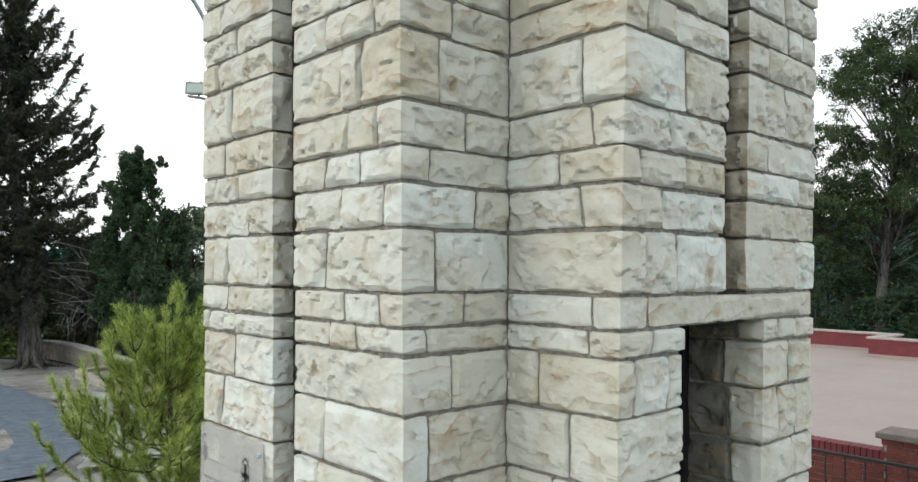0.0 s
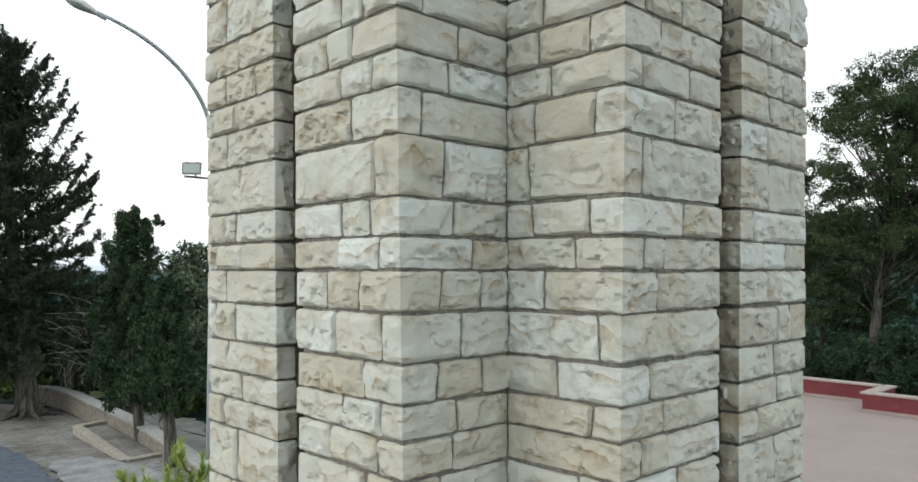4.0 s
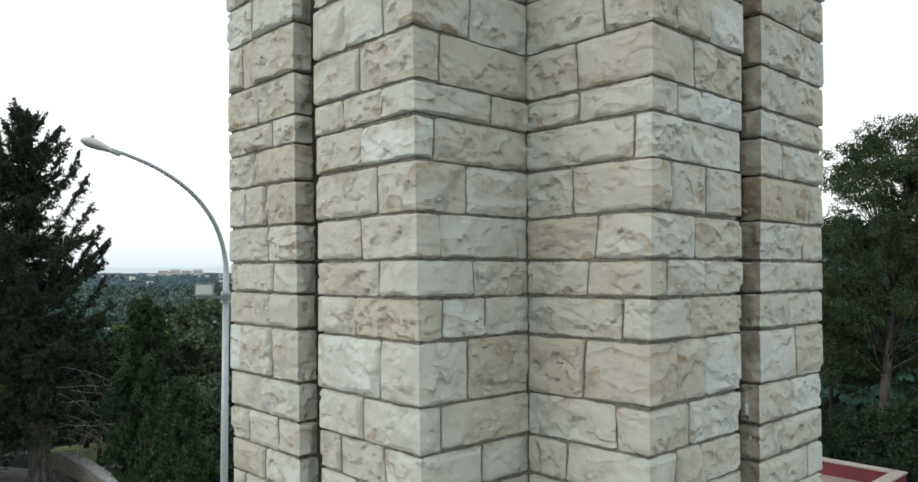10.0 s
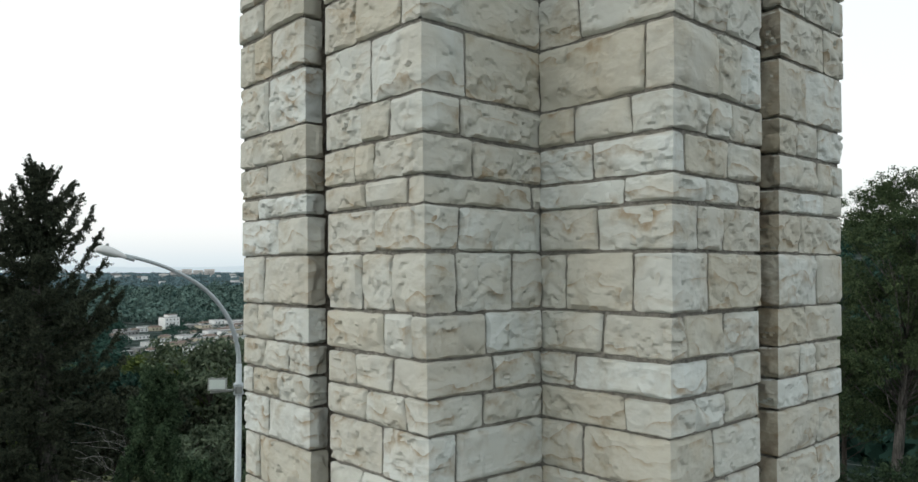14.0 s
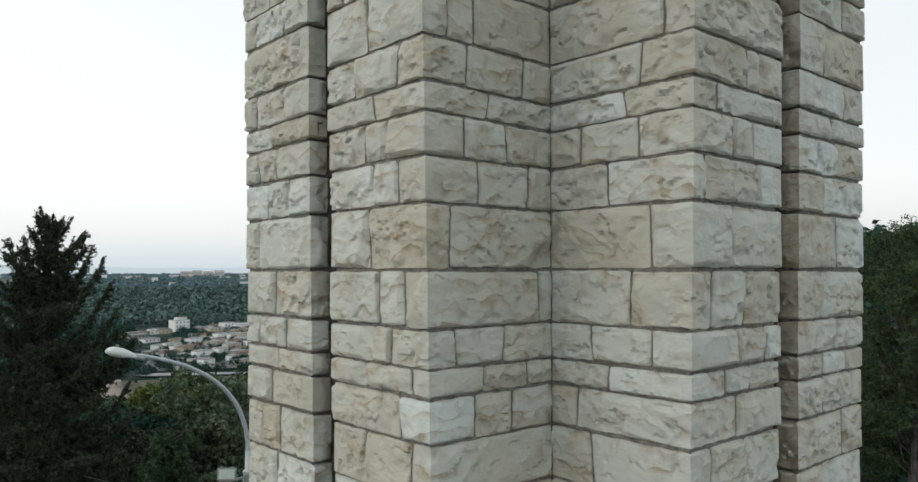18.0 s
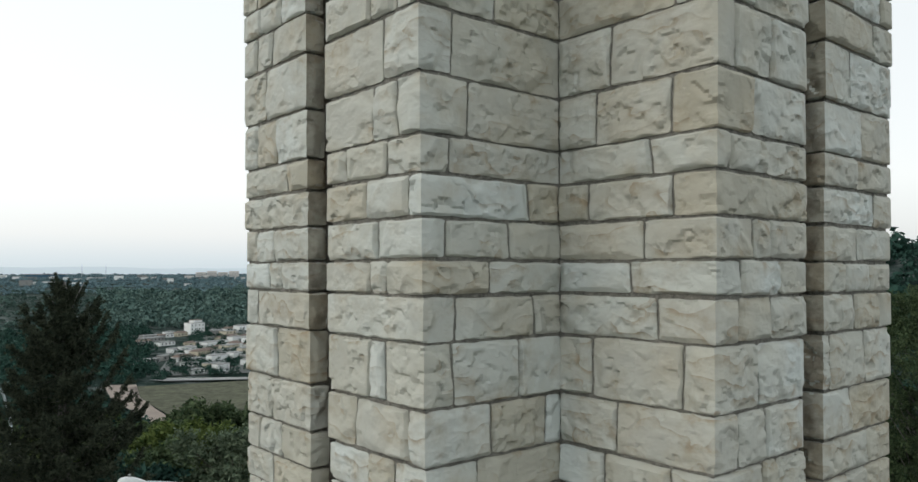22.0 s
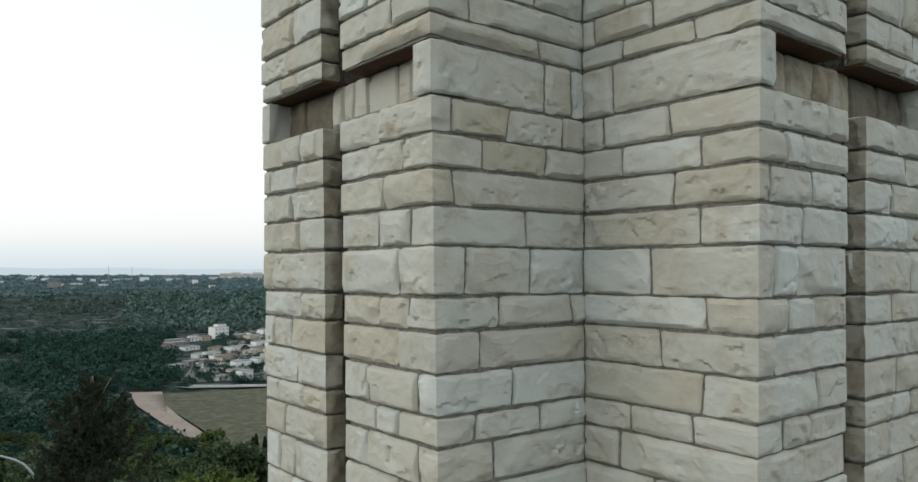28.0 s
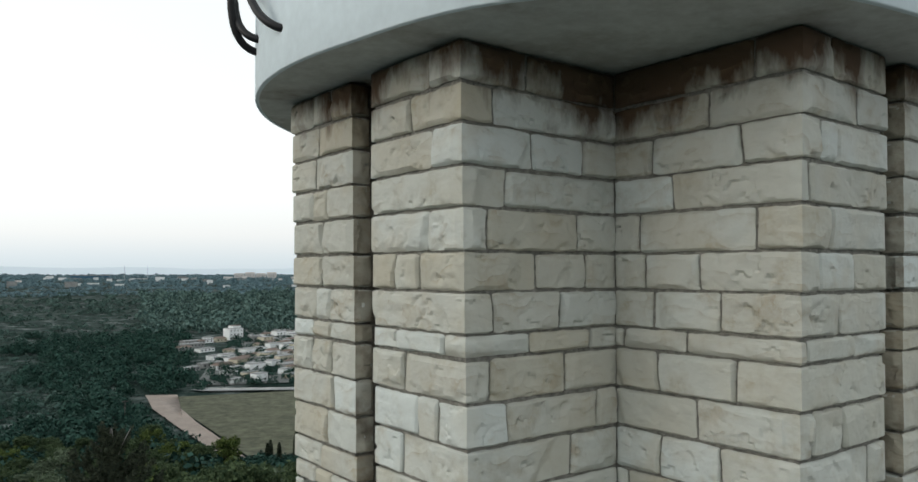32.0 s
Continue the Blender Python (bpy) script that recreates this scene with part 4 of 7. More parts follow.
course(14.29, (-0.26,), (-1.48,), (-2.45,), (-2.48,), (-1.71, -1.58), (-0.70, -0.31))
course(14.53, (-0.44, -0.04), (-1.71, -1.29), (-2.61, -2.17), (-2.59,), (-1.40, -1.27), (-0.12,))
course(14.87, (9,), (-1.43,), (-2.75, -2.56), (-2.74,), (), (-0.42,))
course(15.10, (-0.45, -0.04), (-1.76, -1.18), (-2.58,), (-2.64,), (-1.77, -1.26), (-0.14,))
course(15.31, (-0.24,), (-1.49,), (-2.35,), (-2.51,), (-1.59,), ())
course(15.54, (-0.38, -0.07), (-1.66, -1.41), (-2.59,), (-2.70, -2.26), (-1.47, -1.31), (-0.14,))
course(15.83, (-0.24,), (-1.80, -1.29), (-2.49, -2.06), (-2.35,), (-1.71, -1.44), (-0.39,))
course(16.17, (-0.33,), (-1.59, -1.45), (-2.76, -2.28), (-2.77, -2.18), (-1.52,), (-0.68, -0.18))
course(16.41, (-0.03,), (), (-2.74, -2.16), (-2.62,), (-1.72, -1.39), (-0.34, 0.03))
course(16.60, (-0.41, -0.23), (-1.62, -1.46), (-2.50,), (-2.45,), (-1.70, -1.30), (-0.48, -0.13))
course(16.82, (-0.30, -0.04), (-1.54,), (-2.81, -2.35), (-2.54,), (-1.58, -1.41), (-0.30,))
course(17.05, (9,), (-1.83, -1.43), (-2.20,), (-2.72, -2.16), (), (-0.05,))
course(17.25, (-0.49,), (-1.64, -1.23), (-2.79,), (-2.59,), (-1.82, -1.45), ())
course(17.565, (-0.36, -0.07), (-1.74, -1.51), (-2.66,), (-2.72, -2.22), (-1.60,), (-0.25,))
course(17.92, (-0.20,), (-1.62,), (-2.77,), (-2.33,), (-1.78, -1.42), (-0.41,))
course(18.17, (-0.30, -0.07), (-1.74, -1.51), (-2.46,), (-2.74,), (-1.59,), (-0.06,))
course(18.37, (-0.44, -0.15), (-1.59, -1.31), (-2.75,), (-2.48,), (-1.70, -1.25), (-0.38, 0.05))
course(18.605, (-0.07,), (-1.76, -1.45), (-2.30,), (-2.81,), (-1.48,), (-0.17,))
course(18.93, (9,), (-1.67, -1.29), (-2.68, -2.16), (-2.64, -2.20), (-1.71, -1.37), (-0.26, 0.05))
course(19.16, (-0.22, -0.06), (-1.74, -1.45), (-2.42,), (-2.75,), (-1.52,), (-0.02,))
course(19.335, (-0.46, -0.33), (-1.59, -1.37), (-2.79, -2.30), (-2.52,), (-1.70, -1.27), (-0.32,))
course(19.49, (9,), (-1.80,), (-2.69,), (-2.80,), (-1.55,), (-0.07,))
course(19.73, (-0.38, 0.01), (-1.57,), (-2.87,), (-2.33,), (-1.82, -1.26), (-0.21,))
course(19.935, (-0.51, -0.25), (-1.67, -1.33), (-2.74,), (-2.77,), (-1.42,), (-0.41,))
course(20.19, (-0.33, -0.10), (-1.57,), (-2.84,), (-2.44,), (-1.77, -1.28), (-0.21,))
course(20.41, (-0.19,), (-1.77, -1.27), (-2.67,), (-2.20,), (), (-0.43,))
course(20.57, (-0.46, -0.08), (-1.59, -1.37), (-2.80, -2.32), (-2.69, -2.28), (-1.69, -1.43), ())
course(20.795, (-0.36,), (-1.77, -1.28), (-2.53,), (-2.75,), (-1.34,), (-0.31,))
course(21.01, (-0.29, -0.03), (-1.60,), (-2.77,), (-2.49,), (-1.78,), (-0.13,))
course(21.19, (-0.43,), (-1.70, -1.41), (-2.63, -2.05), (-2.78,), (-1.64, -1.39), (-0.38,))
course(21.46, (-0.03,), (-1.62,), (-2.87, -2.39), (-2.43,), (-1.79, -1.57), (-0.11,))
course(21.67, (-0.42, -0.16), (-1.73, -1.41), (-2.42,), (-2.75,), (-1.50,), (-0.18,))
course(21.87, (-0.33, -0.09), (-1.48,), (-2.95,), (-2.59,), (-1.83, -1.40), (-0.40,))
course(22.05, (-0.39, -0.01), (-1.67, -1.31), (-2.75, -2.26), (-2.76, -2.24), (-1.69, -1.50), (-0.18,))
course(22.25, (-0.45, -0.18), (-1.43,), (-2.96, -2.56, -2.12), (-2.57, -2.10), (-1.81, -1.24), (-0.32,))
course(22.55, (), (-1.80,), (-2.27, -2.04), (-2.17,), (), ())
course(22.68, (), (), (-2.31,), (-2.73, -2.25), (), ())
course(22.86, (), (-1.57,), (-2.84,), (-2.46, -2.03), (-1.85, -1.58), ())
course(23.11, (), (-1.32,), (-2.34,), (-2.67, -2.27), (-1.21,), ())
course(23.35, (), (-1.68, -1.49), (-2.84, -2.12), (-2.52,), (-1.82, -1.51), ())
course(23.59, (), (-1.35,), (-2.96, -2.39), (-2.77, -2.26), (), ())
course(23.72, (), (-1.75, -1.27), (-2.67, -2.18), (-2.46, -2.00), (-1.88, -1.38), ())
course(23.95, (), (), (-2.94, -2.43), (-2.68, -2.23), (-1.55,), ())
course(24.17, (), (-1.52, -1.26), (-2.62, -2.21), (-2.55, -2.17), (-1.77, -1.39), ())
course(24.41, (), (-1.62,), (-2.98, -2.28), (-2.90, -2.13), (-1.65,), ())
course(24.63, (), (), (-2.85,), (-2.37,), (-1.86, -1.43), ())
course(24.86, (), (-1.66,), (-2.65, -2.23), (-2.82, -2.23), (-1.75, -1.59), ())
course(25.08, (), (-1.46,), (-2.94,), (-2.62,), (-1.35,), ())
course(25.31, (), (-1.65,), (-2.69,), (-2.90,), (-1.63,), ())

for key, pier, name in (("e", pier_en, "stone_facing"), ("n", pier_nn, "stone_facing")):
    v, f = joined(rest[key])
    tagged(part(name, mesh_of(name, v, f, STONE_REST, True), pier, "rock-faced limestone courses"), kind="stuff")

# dark steel door set deep in the south arm
door_y = face_at(1.2) + 0.47
door = thing("door_1", (-0.97, door_y + 0.03, -0.1), "closed black steel door deep in a stone doorway", "door", kind="structure")
part("door_leaf", box("door_leaf", DOOR_NEAR + 0.07, DOOR_FAR - 0.07, door_y, door_y + 0.05, -0.1, DOOR_TOP - 0.07, DARK_DOOR, 0.006), door)
for a, b, c, d in ((DOOR_NEAR, DOOR_NEAR + 0.07, -0.1, DOOR_TOP), (DOOR_FAR - 0.07, DOOR_FAR, -0.1, DOOR_TOP), (DOOR_NEAR + 0.07, DOOR_FAR - 0.07, DOOR_TOP - 0.07, DOOR_TOP)):
    part("door_frame", box("door_frame", a, b, door_y - 0.03, door_y + 0.06, c, d, DARK_DOOR, 0.004), door)
part("door_handle", box("door_handle", DOOR_NEAR + 0.14, DOOR_NEAR + 0.17, door_y - 0.05, door_y - 0.004, 0.88, 1.02, IRON, 0.008), door)

# clear information panel fixed to the west arm
panel = thing("information_panel", (face_at(1.2), -0.27, 1.0), "clear acrylic information panel with faded print, fixed to the stone", "sign")
px0 = face_at(1.3) - 0.045
part("sheet", box("sheet", px0, px0 + 0.008, -0.70, 0.115, 0.72, 1.60, PANEL_GLASS, 0.002), panel)
for y in (-0.66, 0.075):
    for z in (0.78, 1.53):
        part("bolt", box("bolt", px0 - 0.012, px0 + 0.09, y - 0.011, y + 0.011, z - 0.011, z + 0.011, GALV, 0.004), panel)


def disc_ring(y, z, r0, r1, sx=1.0):
    vs, fs = [], []
    n = 28
    for k in range(n):
        a = 2 * math.pi * k / n
        for r in (r0, r1):
            vs.append((px0 - 0.003, y + r * sx * math.cos(a), z + r * math.sin(a)))
    for k in range(n):
        j = (k + 1) % n
        fs.append((2 * k, 2 * k + 1, 2 * j + 1, 2 * j))
    return vs, fs


part("printed_emblem", mesh_of("printed_emblem", *joined([disc_ring(-0.50, 1.40, 0.075, 0.087, 0.55), ([(px0 - 0.003, -0.515, 1.33), (px0 - 0.003, -0.485, 1.33), (px0 - 0.003, -0.485, 1.45), (px0 - 0.003, -0.515, 1.45)], [(0, 1, 2, 3)]),
     ([(px0 - 0.003, -0.54, 1.37), (px0 - 0.003, -0.46, 1.37), (px0 - 0.003, -0.46, 1.395), (px0 - 0.003, -0.54, 1.395)], [(0, 1, 2, 3)])]), INK), panel)
part("printed_emblem", mesh_of("printed_emblem", *joined([disc_ring(0.05, 1.43, 0.0, 0.04, 0.5), disc_ring(0.05, 1.43, 0.05, 0.06, 0.5)]), INK_GREY), panel)
bars = []
for k in range(14):
    z = 1.27 - k * 0.035
    y1 = 0.06 - 0.10 * ((k * 7) % 5) / 5
    bars.append(([(px0 - 0.003, -0.58, z), (px0 - 0.003, y1, z), (px0 - 0.003, y1, z + 0.012), (px0 - 0.003, -0.58, z + 0.012)], [(0, 1, 2, 3)]))
part("printed_text", mesh_of("printed_text", *joined(bars), INK_GREY), panel)

# round white balcony on top
balcony = thing("round_balcony", (MID, MID, TOP_Z), "rounded white-painted concrete balcony with stained underside", "balcony")
R = 2.76


def edge_gain(a):
    """The balcony is round, but for a fuller bow between the west and the south arm."""
    q = a % (2 * math.pi) - math.pi
    u = min(1.0, max(0.0, (min(q, math.pi / 2 - q) - 0.17) / 0.42))
    return 1 + 0.052 * u * u * (3 - 2 * u)


def lathe(profile, n=120):
    vs, fs = [], []
    for r, z in profile:
        for k in range(n):
            a = 2 * math.pi * k / n
            q = r * edge_gain(a)
            vs.append((MID + q * math.cos(a), MID + q * math.sin(a), z))
    for s in range(len(profile) - 1):
        for k in range(n):
            j = (k + 1) % n
            fs.append((s * n + k, s * n + j, (s + 1) * n + j, (s + 1) * n + k))
    return vs, fs


part("soffit", mesh_of("soffit", *lathe([(0.02, TOP_Z + 0.003), (1.2, TOP_Z + 0.003), (2.2, TOP_Z + 0.003), (R - 0.03, TOP_Z + 0.003), (R - 0.03, TOP_Z + 0.02)])[0:2], SOFFIT), balcony, "grey concrete underside with brown damp stains")
part("fascia", mesh_of("fascia", *lathe([(R - 0.03, TOP_Z - 0.002), (R - 0.005, TOP_Z - 0.002), (R, TOP_Z + 0.006), (R + 0.004, TOP_Z + 0.5), (R, TOP_Z + 0.98), (R - 0.012, TOP_Z + 1.0), (R - 0.15, TOP_Z + 1.0), (R - 0.15, TOP_Z + 0.2), (0.02, TOP_Z + 0.2)]), WHITE_PAINT, True), balcony, "white-painted curved parapet")

ironwork = thing("wrought_iron_scrolls", (-3.45, 0.05, 25.5), "black wrought-iron rods curling out from the white parapet", "ironwork")


def iron_rod(az0, z0, az1, z1, out):
    """A rod that leaves the parapet, swings outward and turns up."""
    def on(az, r, z):
        q = r - R + R * edge_gain(radians(az))
        return Vector((MID + q * math.cos(radians(az)), MID + q * math.sin(radians(az)), z))

    p0, p1 = on(az0, R - 0.03, z0), on(az0 * 0.8 + az1 * 0.2, R + out, z0 + 0.02)
    p2, p3 = on(az1, R + out, z1 - 0.45), on(az1, R + out * 0.8, z1)
    path = []
    for k in range(29):
        t = k / 28
        path.append(p0 * (1 - t) ** 3 + p1 * 3 * t * (1 - t) ** 2 + p2 * 3 * t * t * (1 - t) + p3 * t ** 3)
    part("rod", mesh_of("rod", *tube(path, [0.027] * 29, 12), IRON, True), ironwork)


for az0, z0, az1, z1, out in ((177.3, 25.51, 169.0, 26.35, 0.16), (164.9, 25.60, 160.0, 26.35, 0.17), (161.8, 25.55, 163.0, 26.35, 0.20), (170.5, 25.83, 165.0, 26.35, 0.15)):
    iron_rod(az0, z0 + 0.05, az1, z1, out)


# ---- foliage ----
def leaves(centres, size, stretch=1.0, up=0.0, seed=1):
    """Small four-cornered leaves scattered about the centres, each its own turn and tilt."""
    g = np.random.default_rng(seed)
    n = len(centres)
    a = g.normal(size=(n, 3))
    a[:, 2] += up
    a /= np.linalg.norm(a, axis=1)[:, None]
    b = np.cross(a, g.normal(size=(n, 3)))
    b /= np.linalg.norm(b, axis=1)[:, None] + 1e-9
    s = size * g.uniform(0.6, 1.4, (n, 1))
    a, b = a * s * stretch, b * s / stretch
    v = np.stack([centres - a * 0.5, centres + b * 0.42, centres + a * 0.6, centres - b * 0.42], 1).reshape(-1, 3)
    me = bpy.data.meshes.new("leaves")
    me.vertices.add(4 * n)
    me.vertices.foreach_set("co", v.ravel())
    me.loops.add(4 * n)
    me.loops.foreach_set("vertex_index", np.arange(4 * n))
    me.polygons.add(n)
    me.polygons.foreach_set("loop_start", np.arange(0, 4 * n, 4))
    me.polygons.foreach_set("loop_total", np.full(n, 4))
    me.update()
    return me


def crown(name, centres, size, mat, parent, stretch=1.3, up=0.0, seed=1, local=False, label=""):
    me = leaves(centres, size, stretch, up, seed)
    me.materials.append(mat)
    return part(name, me, parent, label, local)


def conifer(base, height, lean, seed, label, mat, leaders, bark=BARK, trunk_r=0.45):
    """A tall dark conifer: leaning tapered trunk, long limbs that turn up at the tips, sprays of short leafy twigs."""
    g = np.random.default_rng(seed)
    t = thing("conifer_tree", base, label, "tree")
    x, y, z = base
    rise_ = (0, 0.02, 0.05, 0.125, 0.25, 0.4, 0.6, 0.8, 1.0)

    def axis(u):
        return np.array((x + lean[0] * min(1, u * 1.6), y + lean[1] * min(1, u * 1.6), z - 0.3 + (height + 0.3) * u))

    flare = [trunk_r * w * (1 - 0.93 * k) + 0.02 for k, w in zip(rise_, (1.9, 1.35, 1.1, 1, 1, 1, 1, 1, 1))]
    part("trunk", mesh_of("trunk", *tube([tuple(axis(k)) for k in rise_], flare, 12), bark, True), t)
    for k in range(9):
        a = k * 0.698 + g.normal(0, 0.12)
        c_, s_, r_ = math.cos(a), math.sin(a), g.uniform(0.9, 1.9)
        part("root", mesh_of("root", *tube([(x + c_ * trunk_r * 0.82 + lean[0] * 0.12, y + s_ * trunk_r * 0.82 + lean[1] * 0.12, z + 2.0), (x + c_ * trunk_r * 0.95 + lean[0] * 0.05, y + s_ * trunk_r * 0.95 + lean[1] * 0.05, z + 0.75), (x + c_ * trunk_r * 1.35, y + s_ * trunk_r * 1.35, z + 0.22), (x + c_ * r_, y + s_ * r_, z + 0.0)], [0.05, 0.13, 0.14, 0.05], 7), bark, True), t)
    cs, limbs = [], []

    def spray(p, d, length, n):
        """Short leafy twig: leaves crowd its stem and thin out to a point."""
        s_ = g.random(n) ** 0.75
        q = p + d * (length * s_)[:, None] + g.normal(size=(n, 3)) * (0.02 + 0.085 * length * (1 - s_))[:, None]
        cs.append(q)

    def limb(p0, p3, turn_up, thick):
        """A limb that sweeps out and curves up, feathered with twigs that point along it."""
        long_ = np.linalg.norm(p3 - p0)
        out = (p3 - p0) / (long_ + 1e-6)
        side = np.array((-out[1], out[0], 0))

        def on(s_):
            return p0 + (p3 - p0) * s_ + np.array((0, 0, turn_up * s_ ** 3 - 0.12 * long_ * 4 * s_ * (1 - s_)))

        limbs.append(tube([tuple(on(k)) for k in (0, 0.3, 0.6, 0.85, 1.0)], [thick, thick * 0.8, thick * 0.5, thick * 0.25, 0.006], 5))
        for _ in range(int(12 + 17 * long_ + 8 * turn_up)):
            s_ = g.beta(1.7, 1.0)
            way = on(min(1.0, s_ + 0.05)) - on(s_ - 0.05)
            way /= np.linalg.norm(way)
            d = way * g.uniform(0.1, 0.9) + side * g.normal(0, 0.8) + np.array((0, 0, g.uniform(-0.65, 0.6)))
            spray(on(s_), d / np.linalg.norm(d), g.uniform(0.25, 0.75) * (1.2 - 0.5 * s_), 24)
        way = on(1.0) - on(0.9)
        spray(on(0.97), way / np.linalg.norm(way), 0.35 + 0.25 * turn_up, 34)

    n_limbs = 185
    for k in range(n_limbs):
        u = 0.15 + 0.83 * (k + g.random()) / n_limbs
        below = height * (1 - u)
        reach = float(np.interp(below, (0, 1.4, 3.5, 6.2, 8.5, 12, 16), (0.15, 1.0, 2.0, 2.9, 3.5, 4.0, 3.6))) * g.choice((0.4, 0.6, 0.8, 1.0, 1.14)) * g.uniform(0.88, 1.08)
        a = k * 2.4 + g.normal(0, 0.9)
        p0 = axis(u)
        p3 = p0 + np.array((math.cos(a) * reach, math.sin(a) * reach, reach * (g.uniform(-0.25, 0.5) if below < 9 else g.uniform(-0.35, 0.15))))
        limb(p0, p3, g.uniform(0.0, 0.65) if below < 11 else 0.1, 0.05 * (1.25 - u))
    for off, zt, up_len in leaders:
        zs = zt - up_len
        u = min(0.97, max(0.1, (zs - 1.2 - abs(off) * 0.35 - z) / height))
        p0 = axis(u)
        c = axis(0.9)
        p3 = np.array((x + off * RX, y + off * RY, zs))
        limb(p0, p3 + np.array((0, 0, 0.45 * up_len)), up_len * 0.55, 0.06)
    top = axis(1.0)
    for k in range(60):
        f = g.random()
        a = g.uniform(0, 6.283)
        d = np.array((math.cos(a), math.sin(a), g.uniform(0.3, 1.0)))
        spray(top - np.array((0, 0, 2.6 * f)), d / np.linalg.norm(d), 0.12 + 0.5 * f, 20)
    for k in range(330):
        u = g.uniform(0.55, 0.95)
        a = g.uniform(0, 6.283)
        r = g.uniform(0.05, 1.0) * (1.6 - 1.45 * u)
        d = g.normal(size=3)
        spray(axis(u) + np.array((math.cos(a) * r, math.sin(a) * r, 0)), d / np.linalg.norm(d), 0.5, 22)
    for k in range(900):
        u = 0.13 + 0.47 * g.random() ** 1.3
        a = g.uniform(0, 6.283)
        r = 3.9 * math.sqrt(g.random()) * (1.1 - u)
        d = g.normal(size=3)
        spray(axis(u) + np.array((math.cos(a) * r, math.sin(a) * r, 0)), d / np.linalg.norm(d), 0.6, 24)
    for p0, p1, p2 in (((4.1, 36.0, 14.6), (4.25, 35.85, 15.2), (4.56, 35.57, 16.0)), ((4.1, 36.0, 14.5), (3.95, 36.15, 15.4), (3.71, 36.36, 15.7)), ((4.0, 36.1, 14.8), (3.9, 36.2, 15.5), (3.84, 36.23, 16.05)), ((3.6, 36.4, 14.4), (3.4, 36.65, 15.0), (3.2, 36.83, 15.3))):
        part("dead_twig", mesh_of("dead_twig", *tube([p0, p1, p2], [0.035, 0.028, 0.012], 6), TWIG_PALE, True), t, "bare pale dead twig")
    tagged(part("branchwork", mesh_of("branchwork", *joined(limbs), bark, True), t), kind="stuff")
    crown("crown", np.concatenate(cs), 0.088, mat, t, 1.9, 0.3, seed)
    return t


def clumped_tree(base, height, spread, seed, label, mat, count, leaf, name="pine_tree", trunk_r=0.22, bare=0.45, lean=(0, 0), bark=BARK, clumps=34, flat=0.55, local=False, group="", tuft=(0.16, 0.34)):
    """A spreading tree: forking trunk, limbs to many uneven clumps of leaf with gaps between."""
    g = np.random.default_rng(seed)
    t = thing(name, base, label, "tree", group)
    x, y, z = (0, 0, 0) if local else base
    top = (x + lean[0], y + lean[1], z + height * 0.86)
    path = []
    for k in range(8):
        u = k / 7
        path.append((x + lean[0] * u + 0.25 * math.sin(u * 5 + seed) * u, y + lean[1] * u + 0.2 * math.cos(u * 4 + seed) * u, z - 0.4 + (height * 0.86 + 0.4) * u))
    part("trunk", mesh_of("trunk", *tube(path, [trunk_r * (1.25 - 1.05 * k / 7) for k in range(8)], 9), bark, True), t, local=local)
    cs, limbs = [], []
    for k in range(clumps):
        u = bare + (1 - bare) * g.random() ** 0.8
        a = g.uniform(0, 6.283)
        r = spread * math.sqrt(g.random()) * math.sin(math.pi * min(1, max(0.12, (u - bare) / (1 - bare) * 0.6 + 0.25))) ** 0.7
        c = np.array((x + lean[0] * u + math.cos(a) * r, y + lean[1] * u + math.sin(a) * r, z + height * u))
        size = spread * g.uniform(*tuft)
        m = max(8, int(count / clumps * (size / spread / (0.5 * (tuft[0] + tuft[1]))) ** 2))
        knots = g.normal(size=(16, 3))
        knots *= (size * g.uniform(0.25, 1.05, (16, 1)) ** 0.6) / np.linalg.norm(knots, axis=1)[:, None]
        d = knots[g.integers(0, 16, m)] + g.normal(size=(m, 3)) * size * 0.17
        d[:, 2] *= flat
        cs.append(c + d)
        ub = max(bare * 0.7, u - 0.16)
        fj = min(6.99, ub * 7 / 0.86 * g.uniform(0.85, 1.0))
        j = int(fj)
        s = tuple(path[j][i] + (path[j + 1][i] - path[j][i]) * (fj - j) for i in range(3))
        mid = [(s[i] * 0.45 + c[i] * 0.55) for i in range(3)]
        mid[2] -= 0.06 * height * g.random()
        limbs.append(tube([s, mid, tuple(c)], [trunk_r * 0.2, trunk_r * 0.12, 0.01], 5))
    tagged(part("branchwork", mesh_of("branchwork", *joined(limbs), bark, True), t, local=local), kind="stuff")
    crown("crown", np.concatenate(cs), leaf, mat, t, 1.4, 0.2, seed, local)
    return t


RX, RY = 0.73, -0.68     # across the view to the right
